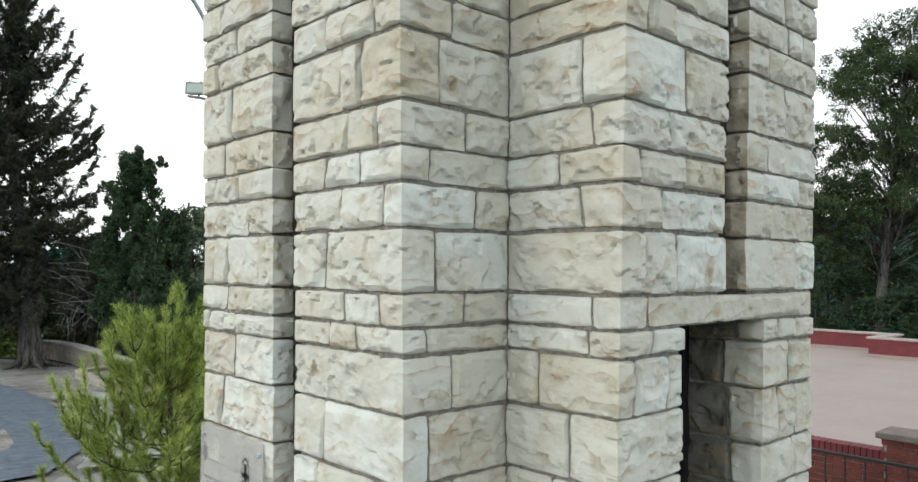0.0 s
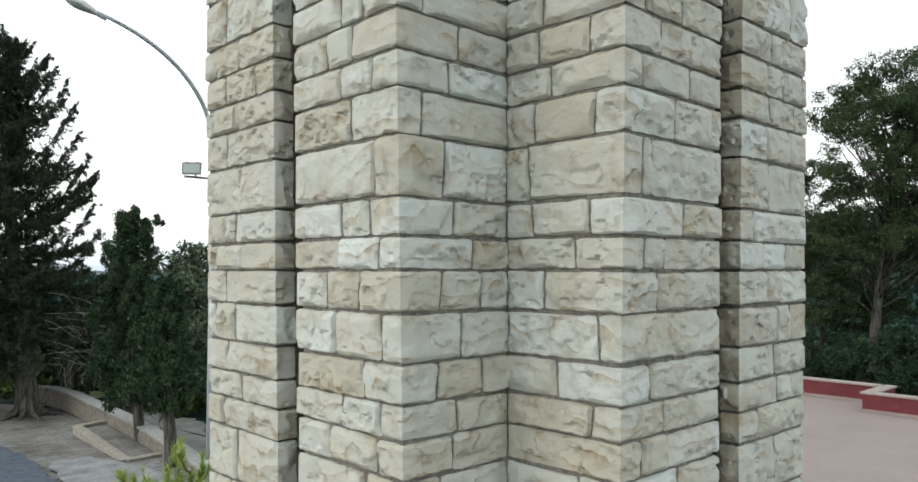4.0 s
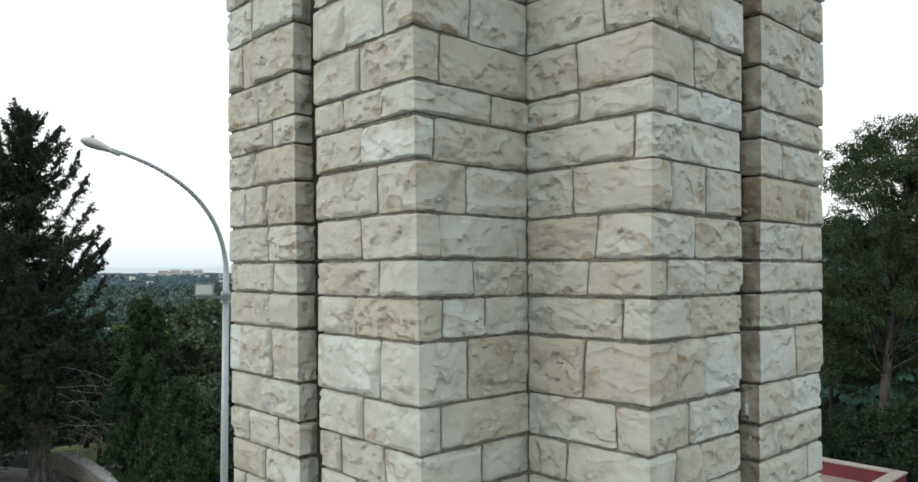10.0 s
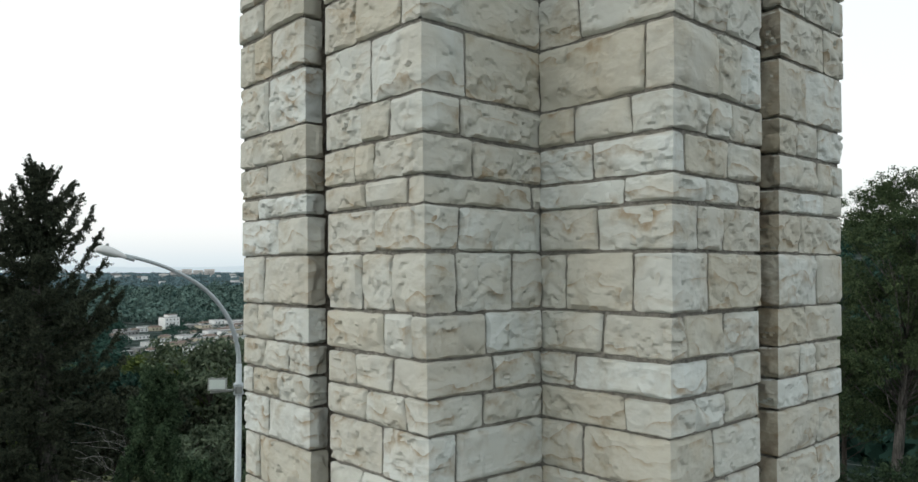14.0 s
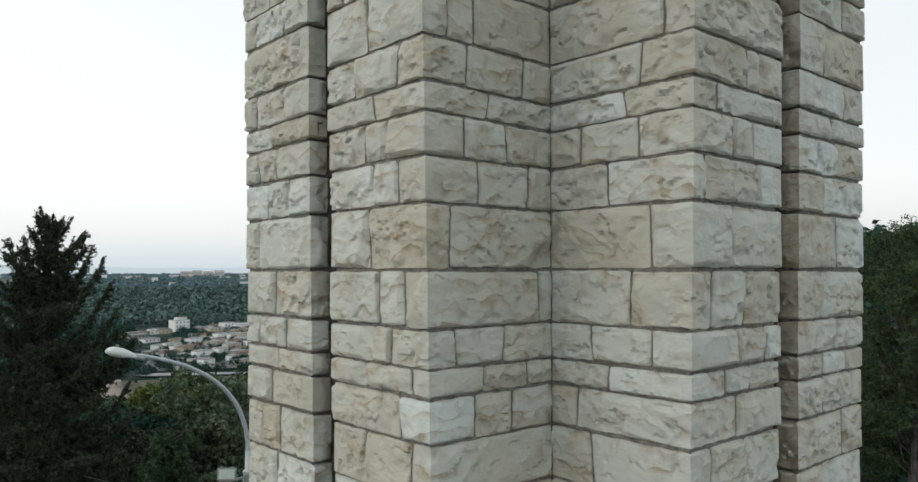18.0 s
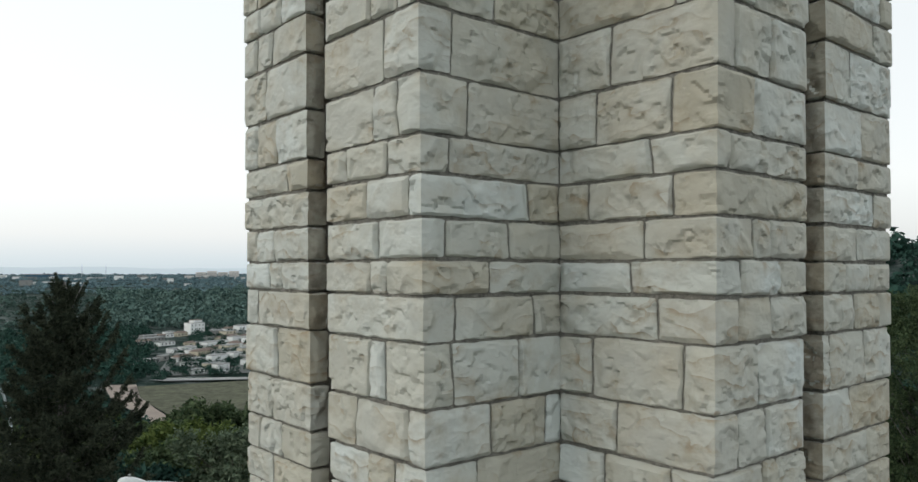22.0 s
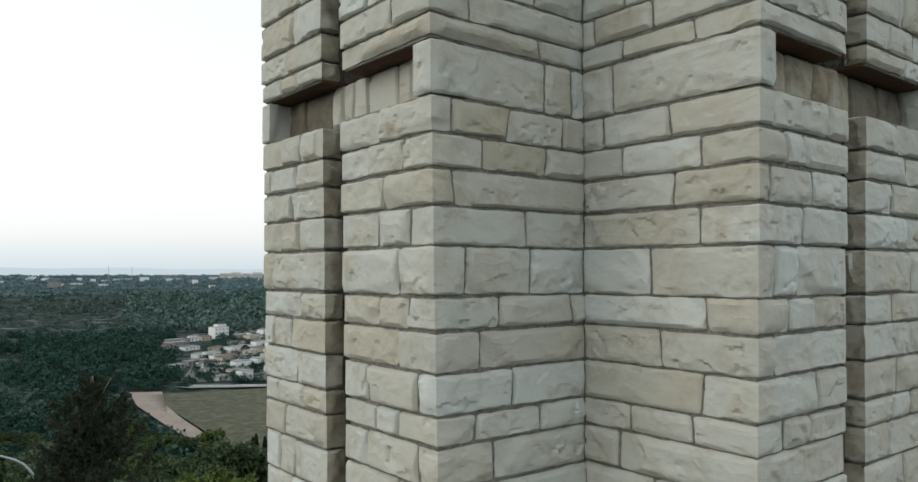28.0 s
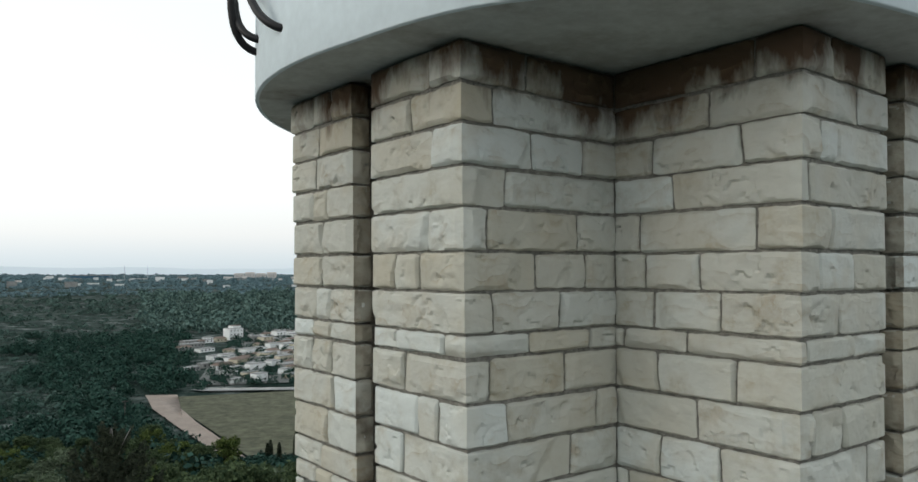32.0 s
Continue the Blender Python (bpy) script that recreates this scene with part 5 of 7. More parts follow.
# the tall dark conifer beside the low wall
conifer((4.74, 35.4, -2.2), 18.2, (-1.3 * RX, -1.3 * RY), 3, "tall dark conifer with ragged upright leaders and thick trunk", CONIFER,
        ((0.45, 14.9, 0.9), (-0.1, 14.7, 0.7), (0.9, 14.3, 1.0), (1.45, 13.7, 1.4), (1.9, 12.6, 1.2), (2.1, 11.2, 0.8), (2.55, 10.0, 1.1), (2.3, 8.8, 0.7), (2.85, 7.7, 0.9), (3.1, 6.4, 0.7),
         (-2.5, 14.8, 0.9), (-3.3, 14.6, 1.1), (-2.9, 12.4, 0.9), (-3.9, 11.5, 1.0), (-4.4, 9.5, 1.0)), trunk_r=0.46, bark=BARK_PALE)


def column_cypress(base, height, radius, seed, label, count, lean=(0, 0), hook=(0, 0), low=0.2):
    """A bushy column of dense scale-leaf tufts on a bare forked stem."""
    g = np.random.default_rng(seed)
    t = thing("cypress_tree", base, label, "tree")
    x, y, z = base
    stem = []
    for dx, dy in ((0, 0), (0.16, 0.1), (-0.12, 0.12)):
        stem.append(tube([(x + dx * 0.7 + lean[0] * 0.9 * u + 0.11 * math.sin(9 * u + 20 * dx + seed) * (0.3 + u), y + dy * 0.7 + lean[1] * 0.9 * u + 0.09 * math.cos(8 * u + 17 * dy + seed) * (0.3 + u), z - 0.3 + (height * 0.8 + 0.3) * u) for u in (0, 0.03, 0.07, 0.12, 0.18, 0.25, 0.33, 0.42, 0.52)],
                         [0.24, 0.16, 0.125, 0.12, 0.11, 0.10, 0.08, 0.05, 0.02], 8))
    part("trunk", mesh_of("trunk", *joined(stem), BARK_PALE, True), t)
    cs = []
    n = 105
    for k in range(n):
        u = low + (1 - low) * (k + g.random()) / n
        a = k * 2.4 + g.normal(0, 0.3)
        prof = float(np.interp(u, (low, low + 0.12, 0.45, 0.72, 0.88, 1.0), (0.55, 1.0, 0.95, 0.66, 0.5, 0.42)))
        r = radius * prof * g.uniform(0.4, 1.0) * (1 + 0.28 * math.sin(9 * u + 2.1 * a))
        size = radius * g.uniform(0.13, 0.33) * (0.6 + 0.4 * prof)
        hk = max(0, (u - 0.8) / 0.2)
        c = np.array((x + lean[0] * u + hook[0] * hk + math.cos(a) * r, y + lean[1] * u + hook[1] * hk + math.sin(a) * r, z + height * (u - 0.03)))
        m = int(count / n)
        knots = g.normal(size=(12, 3))
        knots *= size * g.uniform(0.3, 1.25, (12, 1)) / np.linalg.norm(knots, axis=1)[:, None]
        d = knots[g.integers(0, 12, m)] + g.normal(size=(m, 3)) * size * 0.2
        d[:, 2] *= 1.25
        cs.append(c + d)
    crown("crown", np.concatenate(cs), 0.078, CYPRESS, t, 1.5, 0.5, seed)


column_cypress((6.0, 24.6, -1.9), 9.0, 1.4, 21, "dense dark green cypress with bent tip in a stone planter", 78000, lean=(-0.75, 0.45), hook=(0.75 * RX, 0.75 * RY), low=0.22)
column_cypress((5.1, 19.6, -1.7), 6.3, 0.95, 22, "smaller leaning cypress with two pale bare stems", 26000, lean=(-0.15, 0.1), low=0.34)

# trees behind the wall and on the slope below
behind = clumped_tree((15.3, 42.0, -4.0), 10.2, 4.2, 31, "rounded grey-green tree behind the low wall", OLIVE, 16000, 0.22, "evergreen_tree", 0.25, 0.12, clumps=60, flat=0.8)
clumped_tree((10.8, 33.5, -2.8), 5.2, 2.8, 32, "grey-green bushy evergreen behind the stone wall", OLIVE, 14000, 0.2, "evergreen_tree", 0.2, 0.1, clumps=50, flat=0.85)
clumped_tree((11.6, 27.0, -2.8), 4.6, 2.2, 33, "low dark leafy bush behind the lamp post", CYPRESS, 9000, 0.17, "shrub", 0.12, 0.06, clumps=50, flat=0.85)
clumped_tree((9.8, 46.0, -4.0), 8.0, 4.5, 34, "dark woodland tree behind the conifer", WOODS, 9000, 0.3, "evergreen_tree", 0.2, 0.42, clumps=50, flat=0.8)

clumped_tree((0.4, 39.6, -2.6), 9.2, 3.0, 35, "dark evergreen beside the road behind the conifer", CONIFER, 14000, 0.2, "evergreen_tree", 0.2, 0.1, clumps=60, flat=0.9)
clumped_tree((2.0, 42.4, -2.7), 9.6, 2.6, 36, "dark evergreen beside the road behind the conifer", CONIFER, 12000, 0.2, "evergreen_tree", 0.2, 0.1, clumps=60, flat=0.9)

# slim pines and a yellowish bush beside the path beyond the wall
for k, (x, y, h) in enumerate(((8.3, 38.6, 6.0), (9.4, 36.8, 5.6), (10.6, 38.4, 6.4), (9.8, 40.6, 6.5))):
    clumped_tree((x, y, ground_z(x, y)), h, 1.7, 37 + k, "slim dark pine with bare lower trunk beyond the wall", CONIFER, 5000, 0.15, "pine_tree", 0.11, 0.55, clumps=26, flat=0.8, group="slim pines")
clumped_tree((8.6, 21.6, -2.0), 1.9, 1.1, 57, "low yellow-green bush beyond the stone wall", SHRUB, 9000, 0.07, "shrub", 0.05, 0.08, clumps=30, flat=0.9)
clumped_tree((9.9, 30.2, -2.3), 1.4, 1.2, 58, "low yellow-green bush beyond the stone wall", SHRUB, 7000, 0.08, "shrub", 0.05, 0.08, clumps=26, flat=0.8)

# bare dry twigs hanging before the conifer
dead = thing("bare_branches", (6.3, 31.5, -0.5), "bare grey dry branches sticking out low", "branches")
g0 = random.Random(8)
tw = []


def dry_twig(at, way, length, radius, fork):
    """A thin twig that wanders and sags towards its tip and forks twice."""
    path, p, d = [at], at.copy(), way.normalized()
    for k in range(6):
        d = (d + Vector((g0.gauss(0, 0.20), g0.gauss(0, 0.20), g0.gauss(-0.07, 0.16)))).normalized()
        p = p + d * length / 6
        path.append(p.copy())
    tw.append(tube(path, [radius * (1 - 0.13 * k) for k in range(7)], 4))
    if fork:
        for k in (2, 3, 4, 5):
            side = (d + Vector((g0.uniform(-1, 1), g0.uniform(-1, 1), g0.uniform(-0.8, 0.6)))).normalized()
            dry_twig(path[k], side, length * g0.uniform(0.25, 0.5), radius * 0.6, fork - 1)


for k in range(11):
    s = Vector((5.0 + g0.uniform(-0.3, 0.6), 33.4 + g0.uniform(-0.4, 0.4), 2.2 + g0.uniform(-1.8, 1.5)))
    dry_twig(s, Vector((RX, RY - 0.3, g0.uniform(-0.25, 0.3))), g0.uniform(1.8, 4.2), 0.011, 2)
tagged(part("twig_tangle", mesh_of("twig_tangle", *joined(tw), TWIG), dead), kind="stuff")


# the bright young pine at the tower's foot
def young_pine(base, height, seed):
    g = np.random.default_rng(seed)
    t = thing("young_pine", base, "bright yellow-green young pine with upright new shoots", "tree")
    x, y, z = base
    part("trunk", mesh_of("trunk", *tube([(x, y, z - 0.2), (x + 0.05, y, z + height * 0.5), (x + 0.02, y + 0.03, z + height * 0.97)], [0.06, 0.04, 0.008], 8), BARK, True), t)
    twigs, at, way = [], [], []
    shoots = []
    for k in range(80):
        u = 0.03 + 0.93 * (k + g.random()) / 80
        a = k * 2.4 + g.normal(0, 0.3)
        reach = 1.5 * (1 - u) ** 0.6 * g.uniform(0.5, 1.1) + 0.10
        s = Vector((x, y, z + height * u * 0.86))
        tip_rise = g.uniform(0.35, 0.75)
        pts = []
        for q in np.linspace(0, 1, 7):
            pts.append(s + Vector((math.cos(a) * reach * q ** 0.85, math.sin(a) * reach * q ** 0.85, reach * 0.18 * q + tip_rise * q ** 3)))
        shoots.append((pts, reach))
        for j in range(5):
            b0 = pts[int(g.integers(2, 7))]
            a2 = a + g.normal(0, 0.9)
            l2 = g.uniform(0.16, 0.42)
            shoots.append(([b0 + Vector((math.cos(a2) * l2 * 0.6 * q ** 0.7, math.sin(a2) * l2 * 0.6 * q ** 0.7, l2 * 0.95 * q ** 1.3)) for q in np.linspace(0, 1, 7)], l2))
    for pts, reach in shoots:
        twigs.append(tube(pts, [0.010 - 0.0012 * i for i in range(7)], 4))
        P = np.array([tuple(p) for p in pts])
        m = int(290 * (0.35 + reach))
        f = g.beta(2.0, 1.0, m) * 6
        i = np.minimum(f.astype(int), 5)
        w = (f - i)[:, None]
        at.append(P[i] * (1 - w) + P[i + 1] * w)
        d = P[i + 1] - P[i]
        d /= np.linalg.norm(d, axis=1)[:, None]
        r = g.normal(size=(m, 3))
        r -= d * np.sum(r * d, 1)[:, None]
        r /= np.linalg.norm(r, axis=1)[:, None]
        way.append(d * g.uniform(0.4, 1.1, (m, 1)) + r * g.uniform(0.3, 0.8, (m, 1)))
    at, way = np.concatenate(at), np.concatenate(way)
    way /= np.linalg.norm(way, axis=1)[:, None]
    n = len(at)
    L = g.uniform(0.08, 0.17, (n, 1))
    side = np.cross(way, g.normal(size=(n, 3)))
    side /= np.linalg.norm(side, axis=1)[:, None]
    v = np.stack([at - side * 0.0038, at + side * 0.0038, at + way * L], 1).reshape(-1, 3)
    me = bpy.data.meshes.new("needles")
    me.vertices.add(3 * n)
    me.vertices.foreach_set("co", v.ravel())
    me.loops.add(3 * n)
    me.loops.foreach_set("vertex_index", np.arange(3 * n))
    me.polygons.add(n)
    me.polygons.foreach_set("loop_start", np.arange(0, 3 * n, 3))
    me.polygons.foreach_set("loop_total", np.full(n, 3))
    me.update()
    me.materials.append(YOUNG)
    tagged(part("branchwork", mesh_of("branchwork", *joined(twigs), BARK, True), t), kind="stuff")
    part("needles", me, t)


young_pine((-0.86, 5.12, -0.75), 2.6, 5)

# pines beyond the terrace
clumped_tree((39.8, 10.2, -2.2), 17.9, 4.3, 41, "tall umbrella pine with thin grey trunk beyond the terrace", PINE, 120000, 0.085, lean=(-0.2, -1.9), trunk_r=0.27, bare=0.42, clumps=150, bark=BARK_PALE, tuft=(0.10, 0.27), flat=0.7)
clumped_tree((37.5, 13.4, -2.2), 12.2, 3.2, 42, "dark bushy pine beyond the terrace", PINE, 60000, 0.085, trunk_r=0.17, bare=0.35, clumps=80, tuft=(0.14, 0.32), flat=0.75)
clumped_tree((41.0, 4.5, -2.4), 17.6, 5.4, 43, "dark spreading pine beyond the terrace", PINE, 100000, 0.09, trunk_r=0.22, bare=0.40, clumps=110, tuft=(0.11, 0.27), flat=0.7)
clumped_tree((46.0, 15.0, -3.6), 11.0, 4.8, 44, "dark pine in the wood beyond the terrace", PINE, 42000, 0.11, trunk_r=0.16, bare=0.34, clumps=60, tuft=(0.12, 0.28))
clumped_tree((48.0, 7.5, -3.8), 11.0, 5.2, 45, "dark pine in the wood beyond the terrace", PINE, 42000, 0.11, trunk_r=0.16, bare=0.34, clumps=60, tuft=(0.12, 0.28))
clumped_tree((33.5, 10.6, -1.8), 3.0, 2.0, 46, "low green shrub behind the parapet", UNDERGROWTH, 16000, 0.085, "shrub", 0.08, 0.05, clumps=40, flat=0.9)
clumped_tree((35.0, 6.8, -1.8), 3.4, 2.6, 47, "dark undergrowth behind the parapet", UNDERGROWTH, 22000, 0.11, "shrub", 0.1, 0.05, clumps=40, flat=0.9)
clumped_tree((34.5, 2.6, -1.8), 3.8, 2.8, 48, "dark undergrowth behind the parapet", UNDERGROWTH, 22000, 0.11, "shrub", 0.1, 0.05, clumps=40, flat=0.9)


# ---- lower ground on the road side ----
tagged(new("road", sheet("road", ragged([(2.0, 29.5), (2.15, 24.5), (2.05, 22.4), (1.7, 19.7), (1.2, 16.5), (0.4, 12.5), (-1.0, 10.0), (-8, 9.5), (-24, 14), (-22, 30), (-8, 36), (-1.0, 34)], 0.13, 1.0), ASPHALT, 0.08)),
       "grey worn asphalt road with a broken edge", "road", kind="structure")
tagged(new("pavement", sheet("pavement", ragged([(2.5, 23.2), (3.6, 23.0), (4.4, 20.0), (4.5, 17.3), (3.2, 12.0), (1.2, 9.5), (-0.6, 9.6), (0.5, 12.3), (1.35, 16.4), (1.9, 19.6), (2.2, 22.4)], 0.15, 4.0), CONCRETE, 0.13)),
       "pale cracked concrete verge along the road", "pavement", kind="structure")
tagged(new("earth_verge", sheet("earth_verge", [(1.6, 35.5), (0.5, 41), (4.0, 43), (6.4, 37.6), (6.4, 32), (6.2, 25.8), (5.6, 20.5), (5.0, 16.2), (4.0, 17.5), (3.6, 20.5), (3.0, 23.2), (2.2, 24.5), (2.05, 28.0)], DIRT, 0.03)),
       "trodden bare earth under the conifer", "ground", kind="structure")
tagged(new("road_shoulder", sheet("road_shoulder", [(-2.0, 9.0), (1.6, 8.6), (4.7, 16.3), (4.6, 24.0), (3.2, 31.0), (-0.5, 33.0), (-0.2, 20.0)], DIRT, 0.022)),
       "gritty bare earth along the road's edge", "ground", kind="structure")
tagged(new("slope_path", sheet("slope_path", ragged([(7.0, 37.5), (6.9, 30.0), (6.6, 24.0), (5.9, 19.0), (8.4, 18.5), (9.6, 24.0), (9.9, 31.0), (9.0, 38.0)], 0.4, 7.0), FORECOURT, 0.05)),
       "pale dusty path beyond the low stone wall", "path", kind="structure")
tagged(new("grass_bank", sheet("grass_bank", ragged([(7.4, 39.5), (11.5, 38.5), (17.0, 46.0), (19.0, 56.0), (11.0, 57.0), (8.0, 48.0)], 0.5, 9.0), GRASS, 0.08)),
       "rough yellow-green grass beyond the low wall", "grass", kind="structure")
gr = random.Random(19)
gv = []
for k in range(150):
    u, v = gr.random(), gr.random()
    x, y = 2.3 + 3.6 * u, 22.5 + 14.5 * v
    r = gr.uniform(0.012, 0.04)
    z = ground_z(x, y) + 0.03
    gv.append(([(x + r * gr.uniform(0.6, 1.3) * math.cos(q * 1.257 + u), y + r * gr.uniform(0.6, 1.3) * math.sin(q * 1.257 + u), z) for q in range(5)] + [(x, y, z + r * 0.7)], [(q, (q + 1) % 5, 5) for q in range(5)]))
tagged(new("loose_stones", mesh_of("loose_stones", *joined(gv), WALL_STONE)), "small loose grey stones scattered on the earth", "stones", kind="stuff")

fv, ff = [(-0.9, -0.9, ground_z(-0.9, -0.9) + 0.014)], []
rings = [1.5 * 1.105 ** k for k in range(23)]
for r in rings:
    for k in range(144):
        x, y = -0.9 + r * math.cos(math.pi * k / 72), -0.9 + r * math.sin(math.pi * k / 72)
        fv.append((x, y, ground_z(x, y) + 0.014))
for k in range(144):
    ff.append((0, 1 + k, 1 + (k + 1) % 144))
    for q in range(len(rings) - 1):
        i, j = 1 + q * 144 + k, 1 + q * 144 + (k + 1) % 144
        ff.append((i, i + 144, j + 144, j))
tagged(new("forecourt", mesh_of("forecourt", fv, ff, FORECOURT, True)), "pale dusty worn ground round the tower", "ground", kind="structure")

# curved low wall of coursed stone with a pale coping
low_wall = thing("low_stone_wall", (6.2, 28.0, -2.0), "curved low boundary wall of coursed stone with pale coping", "wall")
LINE = [(5.75, 38.3), (6.25, 37.4), (6.5, 34.7), (6.42, 32.0), (6.32, 28.9), (6.2, 25.8), (5.95, 23.2), (5.68, 20.6), (5.45, 19.0), (5.22, 17.4), (4.95, 15.6)]
brick_rng = random.Random(3)


def along(line, s):
    for (x0, y0), (x1, y1) in zip(line, line[1:]):
        d = math.hypot(x1 - x0, y1 - y0)
        if s <= d:
            return x0 + (x1 - x0) * s / d, y0 + (y1 - y0) * s / d, math.atan2(y1 - y0, x1 - x0)
        s -= d
    return (*line[-1], math.atan2(line[-1][1] - line[-2][1], line[-1][0] - line[-2][0]))


def block(name, parent, x, y, z, ang, l, w, h, mat, label="", bev=0.012):
    key = (name, mat.name, round(l, 2), round(w, 2), round(h, 2))
    if key not in BLOCKS:
        BLOCKS[key] = done(box_data(-l / 2, l / 2, -w / 2, w / 2, 0, h, bev), name, mat)
    o = new(name, BLOCKS[key])
    o.parent = parent
    o.matrix_parent_inverse = parent.matrix_basis.inverted()
    o.matrix_basis = Matrix.Translation((x, y, z)) @ Matrix.Rotation(ang, 4, "Z")
    return o


BLOCKS = {}
total = sum(math.hypot(b[0] - a[0], b[1] - a[1]) for a, b in zip(LINE, LINE[1:]))
for row in range(5):
    s = -0.3 * (row % 2)
    while s < total:
        l = brick_rng.choice((0.35, 0.5, 0.65))
        x, y, a = along(LINE, max(0.01, s + l / 2))
        block("stone", low_wall, x, y, -2.12 + row * 0.17, a, l - 0.015, 0.42 + brick_rng.choice((0, 0.02)), 0.16, WALL_STONE)
        s += l
s = 0
while s < total:
    x, y, a = along(LINE, s + 0.4)
    block("coping_stone", low_wall, x, y, -1.262, a, 0.80, 0.56, 0.07, COPING)
    s += 0.815

planter = thing("stone_planter", (5.3, 25.2, -2.0), "long low stone planter bed around the cypress", "planter")
PL = [(6.1, 29.0), (4.9, 28.7), (4.38, 21.6), (5.6, 21.7)]
for (x0, y0), (x1, y1) in zip(PL, PL[1:]):
    d, a = math.hypot(x1 - x0, y1 - y0), math.atan2(y1 - y0, x1 - x0)
    n = max(2, round(d / 0.6))
    for row in range(3):
        for k in range(n):
            t = (k + 0.5) / n
            block("stone", planter, x0 + (x1 - x0) * t, y0 + (y1 - y0) * t, -2.1 + row * 0.13, a, d / n - 0.015, 0.3, 0.12, PLANTER_STONE)
    for k in range(n):
        t = (k + 0.5) / n
        block("coping_stone", planter, x0 + (x1 - x0) * t, y0 + (y1 - y0) * t, -1.71, a, d / n - 0.01, 0.36, 0.07, PLANTER_STONE)
part("soil", mesh_of("soil", [(*p, -1.78) for p in PL], [(0, 1, 2, 3)], DIRT), planter)

# street lamp with a long curved arm and a floodlight on its bracket
lamp = thing("street_lamp", (4.62, 15.75, -1.5), "tall galvanised street lamp with long curved arm", "street lamp")
part("base_sleeve", mesh_of("base_sleeve", *tube([(4.62, 15.75, -1.6), (4.62, 15.75, -0.7), (4.62, 15.75, -0.62)], [0.16, 0.16, 0.12], 14), GALV, True), lamp)
part("pole", mesh_of("pole", *tube([(4.62, 15.75, -1.0), (4.62, 15.75, 3.0), (4.62, 15.75, 8.05)], [0.115, 0.105, 0.085], 14), GALV, True), lamp)
arc = [(4.62, 15.75, 8.0), (4.60, 15.74, 8.4), (4.42, 15.66, 9.0), (4.12, 15.55, 9.55), (3.62, 15.42, 10.1), (3.0, 15.26, 10.52), (2.3, 15.10, 10.84), (1.6, 14.98, 11.05), (1.12, 14.93, 11.16)]
arc = [Vector(p) for p in arc]
for _ in range(2):
    arc = [arc[0]] + [q for a, b in zip(arc, arc[1:]) for q in (a.lerp(b, 0.25), a.lerp(b, 0.75))] + [arc[-1]]
part("arm", mesh_of("arm", *tube(arc, [0.075 - 0.033 * k / (len(arc) - 1) for k in range(len(arc))], 12), GALV, True), lamp)


HEAD = Matrix.Translation((0.80, 14.90, 11.20)) @ Matrix.Rotation(math.atan2(0.05, 0.48), 4, "Z") @ Matrix.Rotation(radians(14), 4, "Y")


def lamp_head():
    """A shoe-shaped housing: a flat underside, a swollen back and a neck that takes the arm."""
    bm = bmesh.new()
    bmesh.ops.create_uvsphere(bm, u_segments=24, v_segments=14, radius=1)
    for v in bm.verts:
        t = v.co.x
        wide = 0.165 - 0.055 * t if t < 0.5 else 0.1375 - 0.16 * (t - 0.5)
        high = 0.145 - 0.065 * t
        v.co = Vector((t * 0.43, v.co.y * wide, v.co.z * high if v.co.z > 0 else max(v.co.z * 0.12, -0.045)))
    bmesh.ops.transform(bm, matrix=HEAD, verts=bm.verts)
    return bm


part("lamp_head", done(lamp_head(), "lamp_head", LAMP_GREY, True), lamp, "white shoe-shaped lamp housing")
bm = bmesh.new()
bmesh.ops.create_uvsphere(bm, u_segments=18, v_segments=8, radius=1)
bmesh.ops.scale(bm, vec=(0.27, 0.145, 0.05), verts=bm.verts)
bmesh.ops.transform(bm, matrix=HEAD @ Matrix.Translation((-0.10, 0, -0.045)), verts=bm.verts)
part("lens", done(bm, "lens", LENS_GLASS, True), lamp, "glass lamp bowl")
part("neck", mesh_of("neck", *tube([HEAD @ Vector((0.36, 0, 0.0)), HEAD @ Vector((0.58, 0, -0.01))], [0.058, 0.056], 12), GALV, True), lamp)
part("photocell", box("photocell", 0.64, 0.71, 14.85, 14.92, 11.37, 11.45, FLOOD_GREY, 0.015), lamp, "small dark light sensor")
part("collar", mesh_of("collar", *tube([(4.62, 15.75, 7.15), (4.62, 15.75, 7.5)], [0.125, 0.125], 12), GALV, True), lamp)

flood = thing("floodlight", (4.2, 16.0, 7.5), "square floodlight on a bracket on the lamp pole", "floodlight")
part("bracket", box("bracket", 3.72, 4.66, 15.60, 15.68, 7.30, 7.36, FLOOD_GREY, 0.01), flood)
for z in (7.20, 7.44):
    part("clamp", mesh_of("clamp", *tube([(4.62, 15.75, z - 0.035), (4.62, 15.75, z + 0.035)], [0.15, 0.15], 12), GALV), flood)
part("junction_box", box("junction_box", 4.44, 4.62, 15.50, 15.62, 7.22, 7.42, FLOOD_GREY, 0.015), flood, "small grey junction box")
FLOOD = Matrix.Translation((3.93, 15.60, 7.54)) @ Matrix.Rotation(radians(-38), 4, "Z") @ Matrix.Rotation(radians(-8), 4, "X")


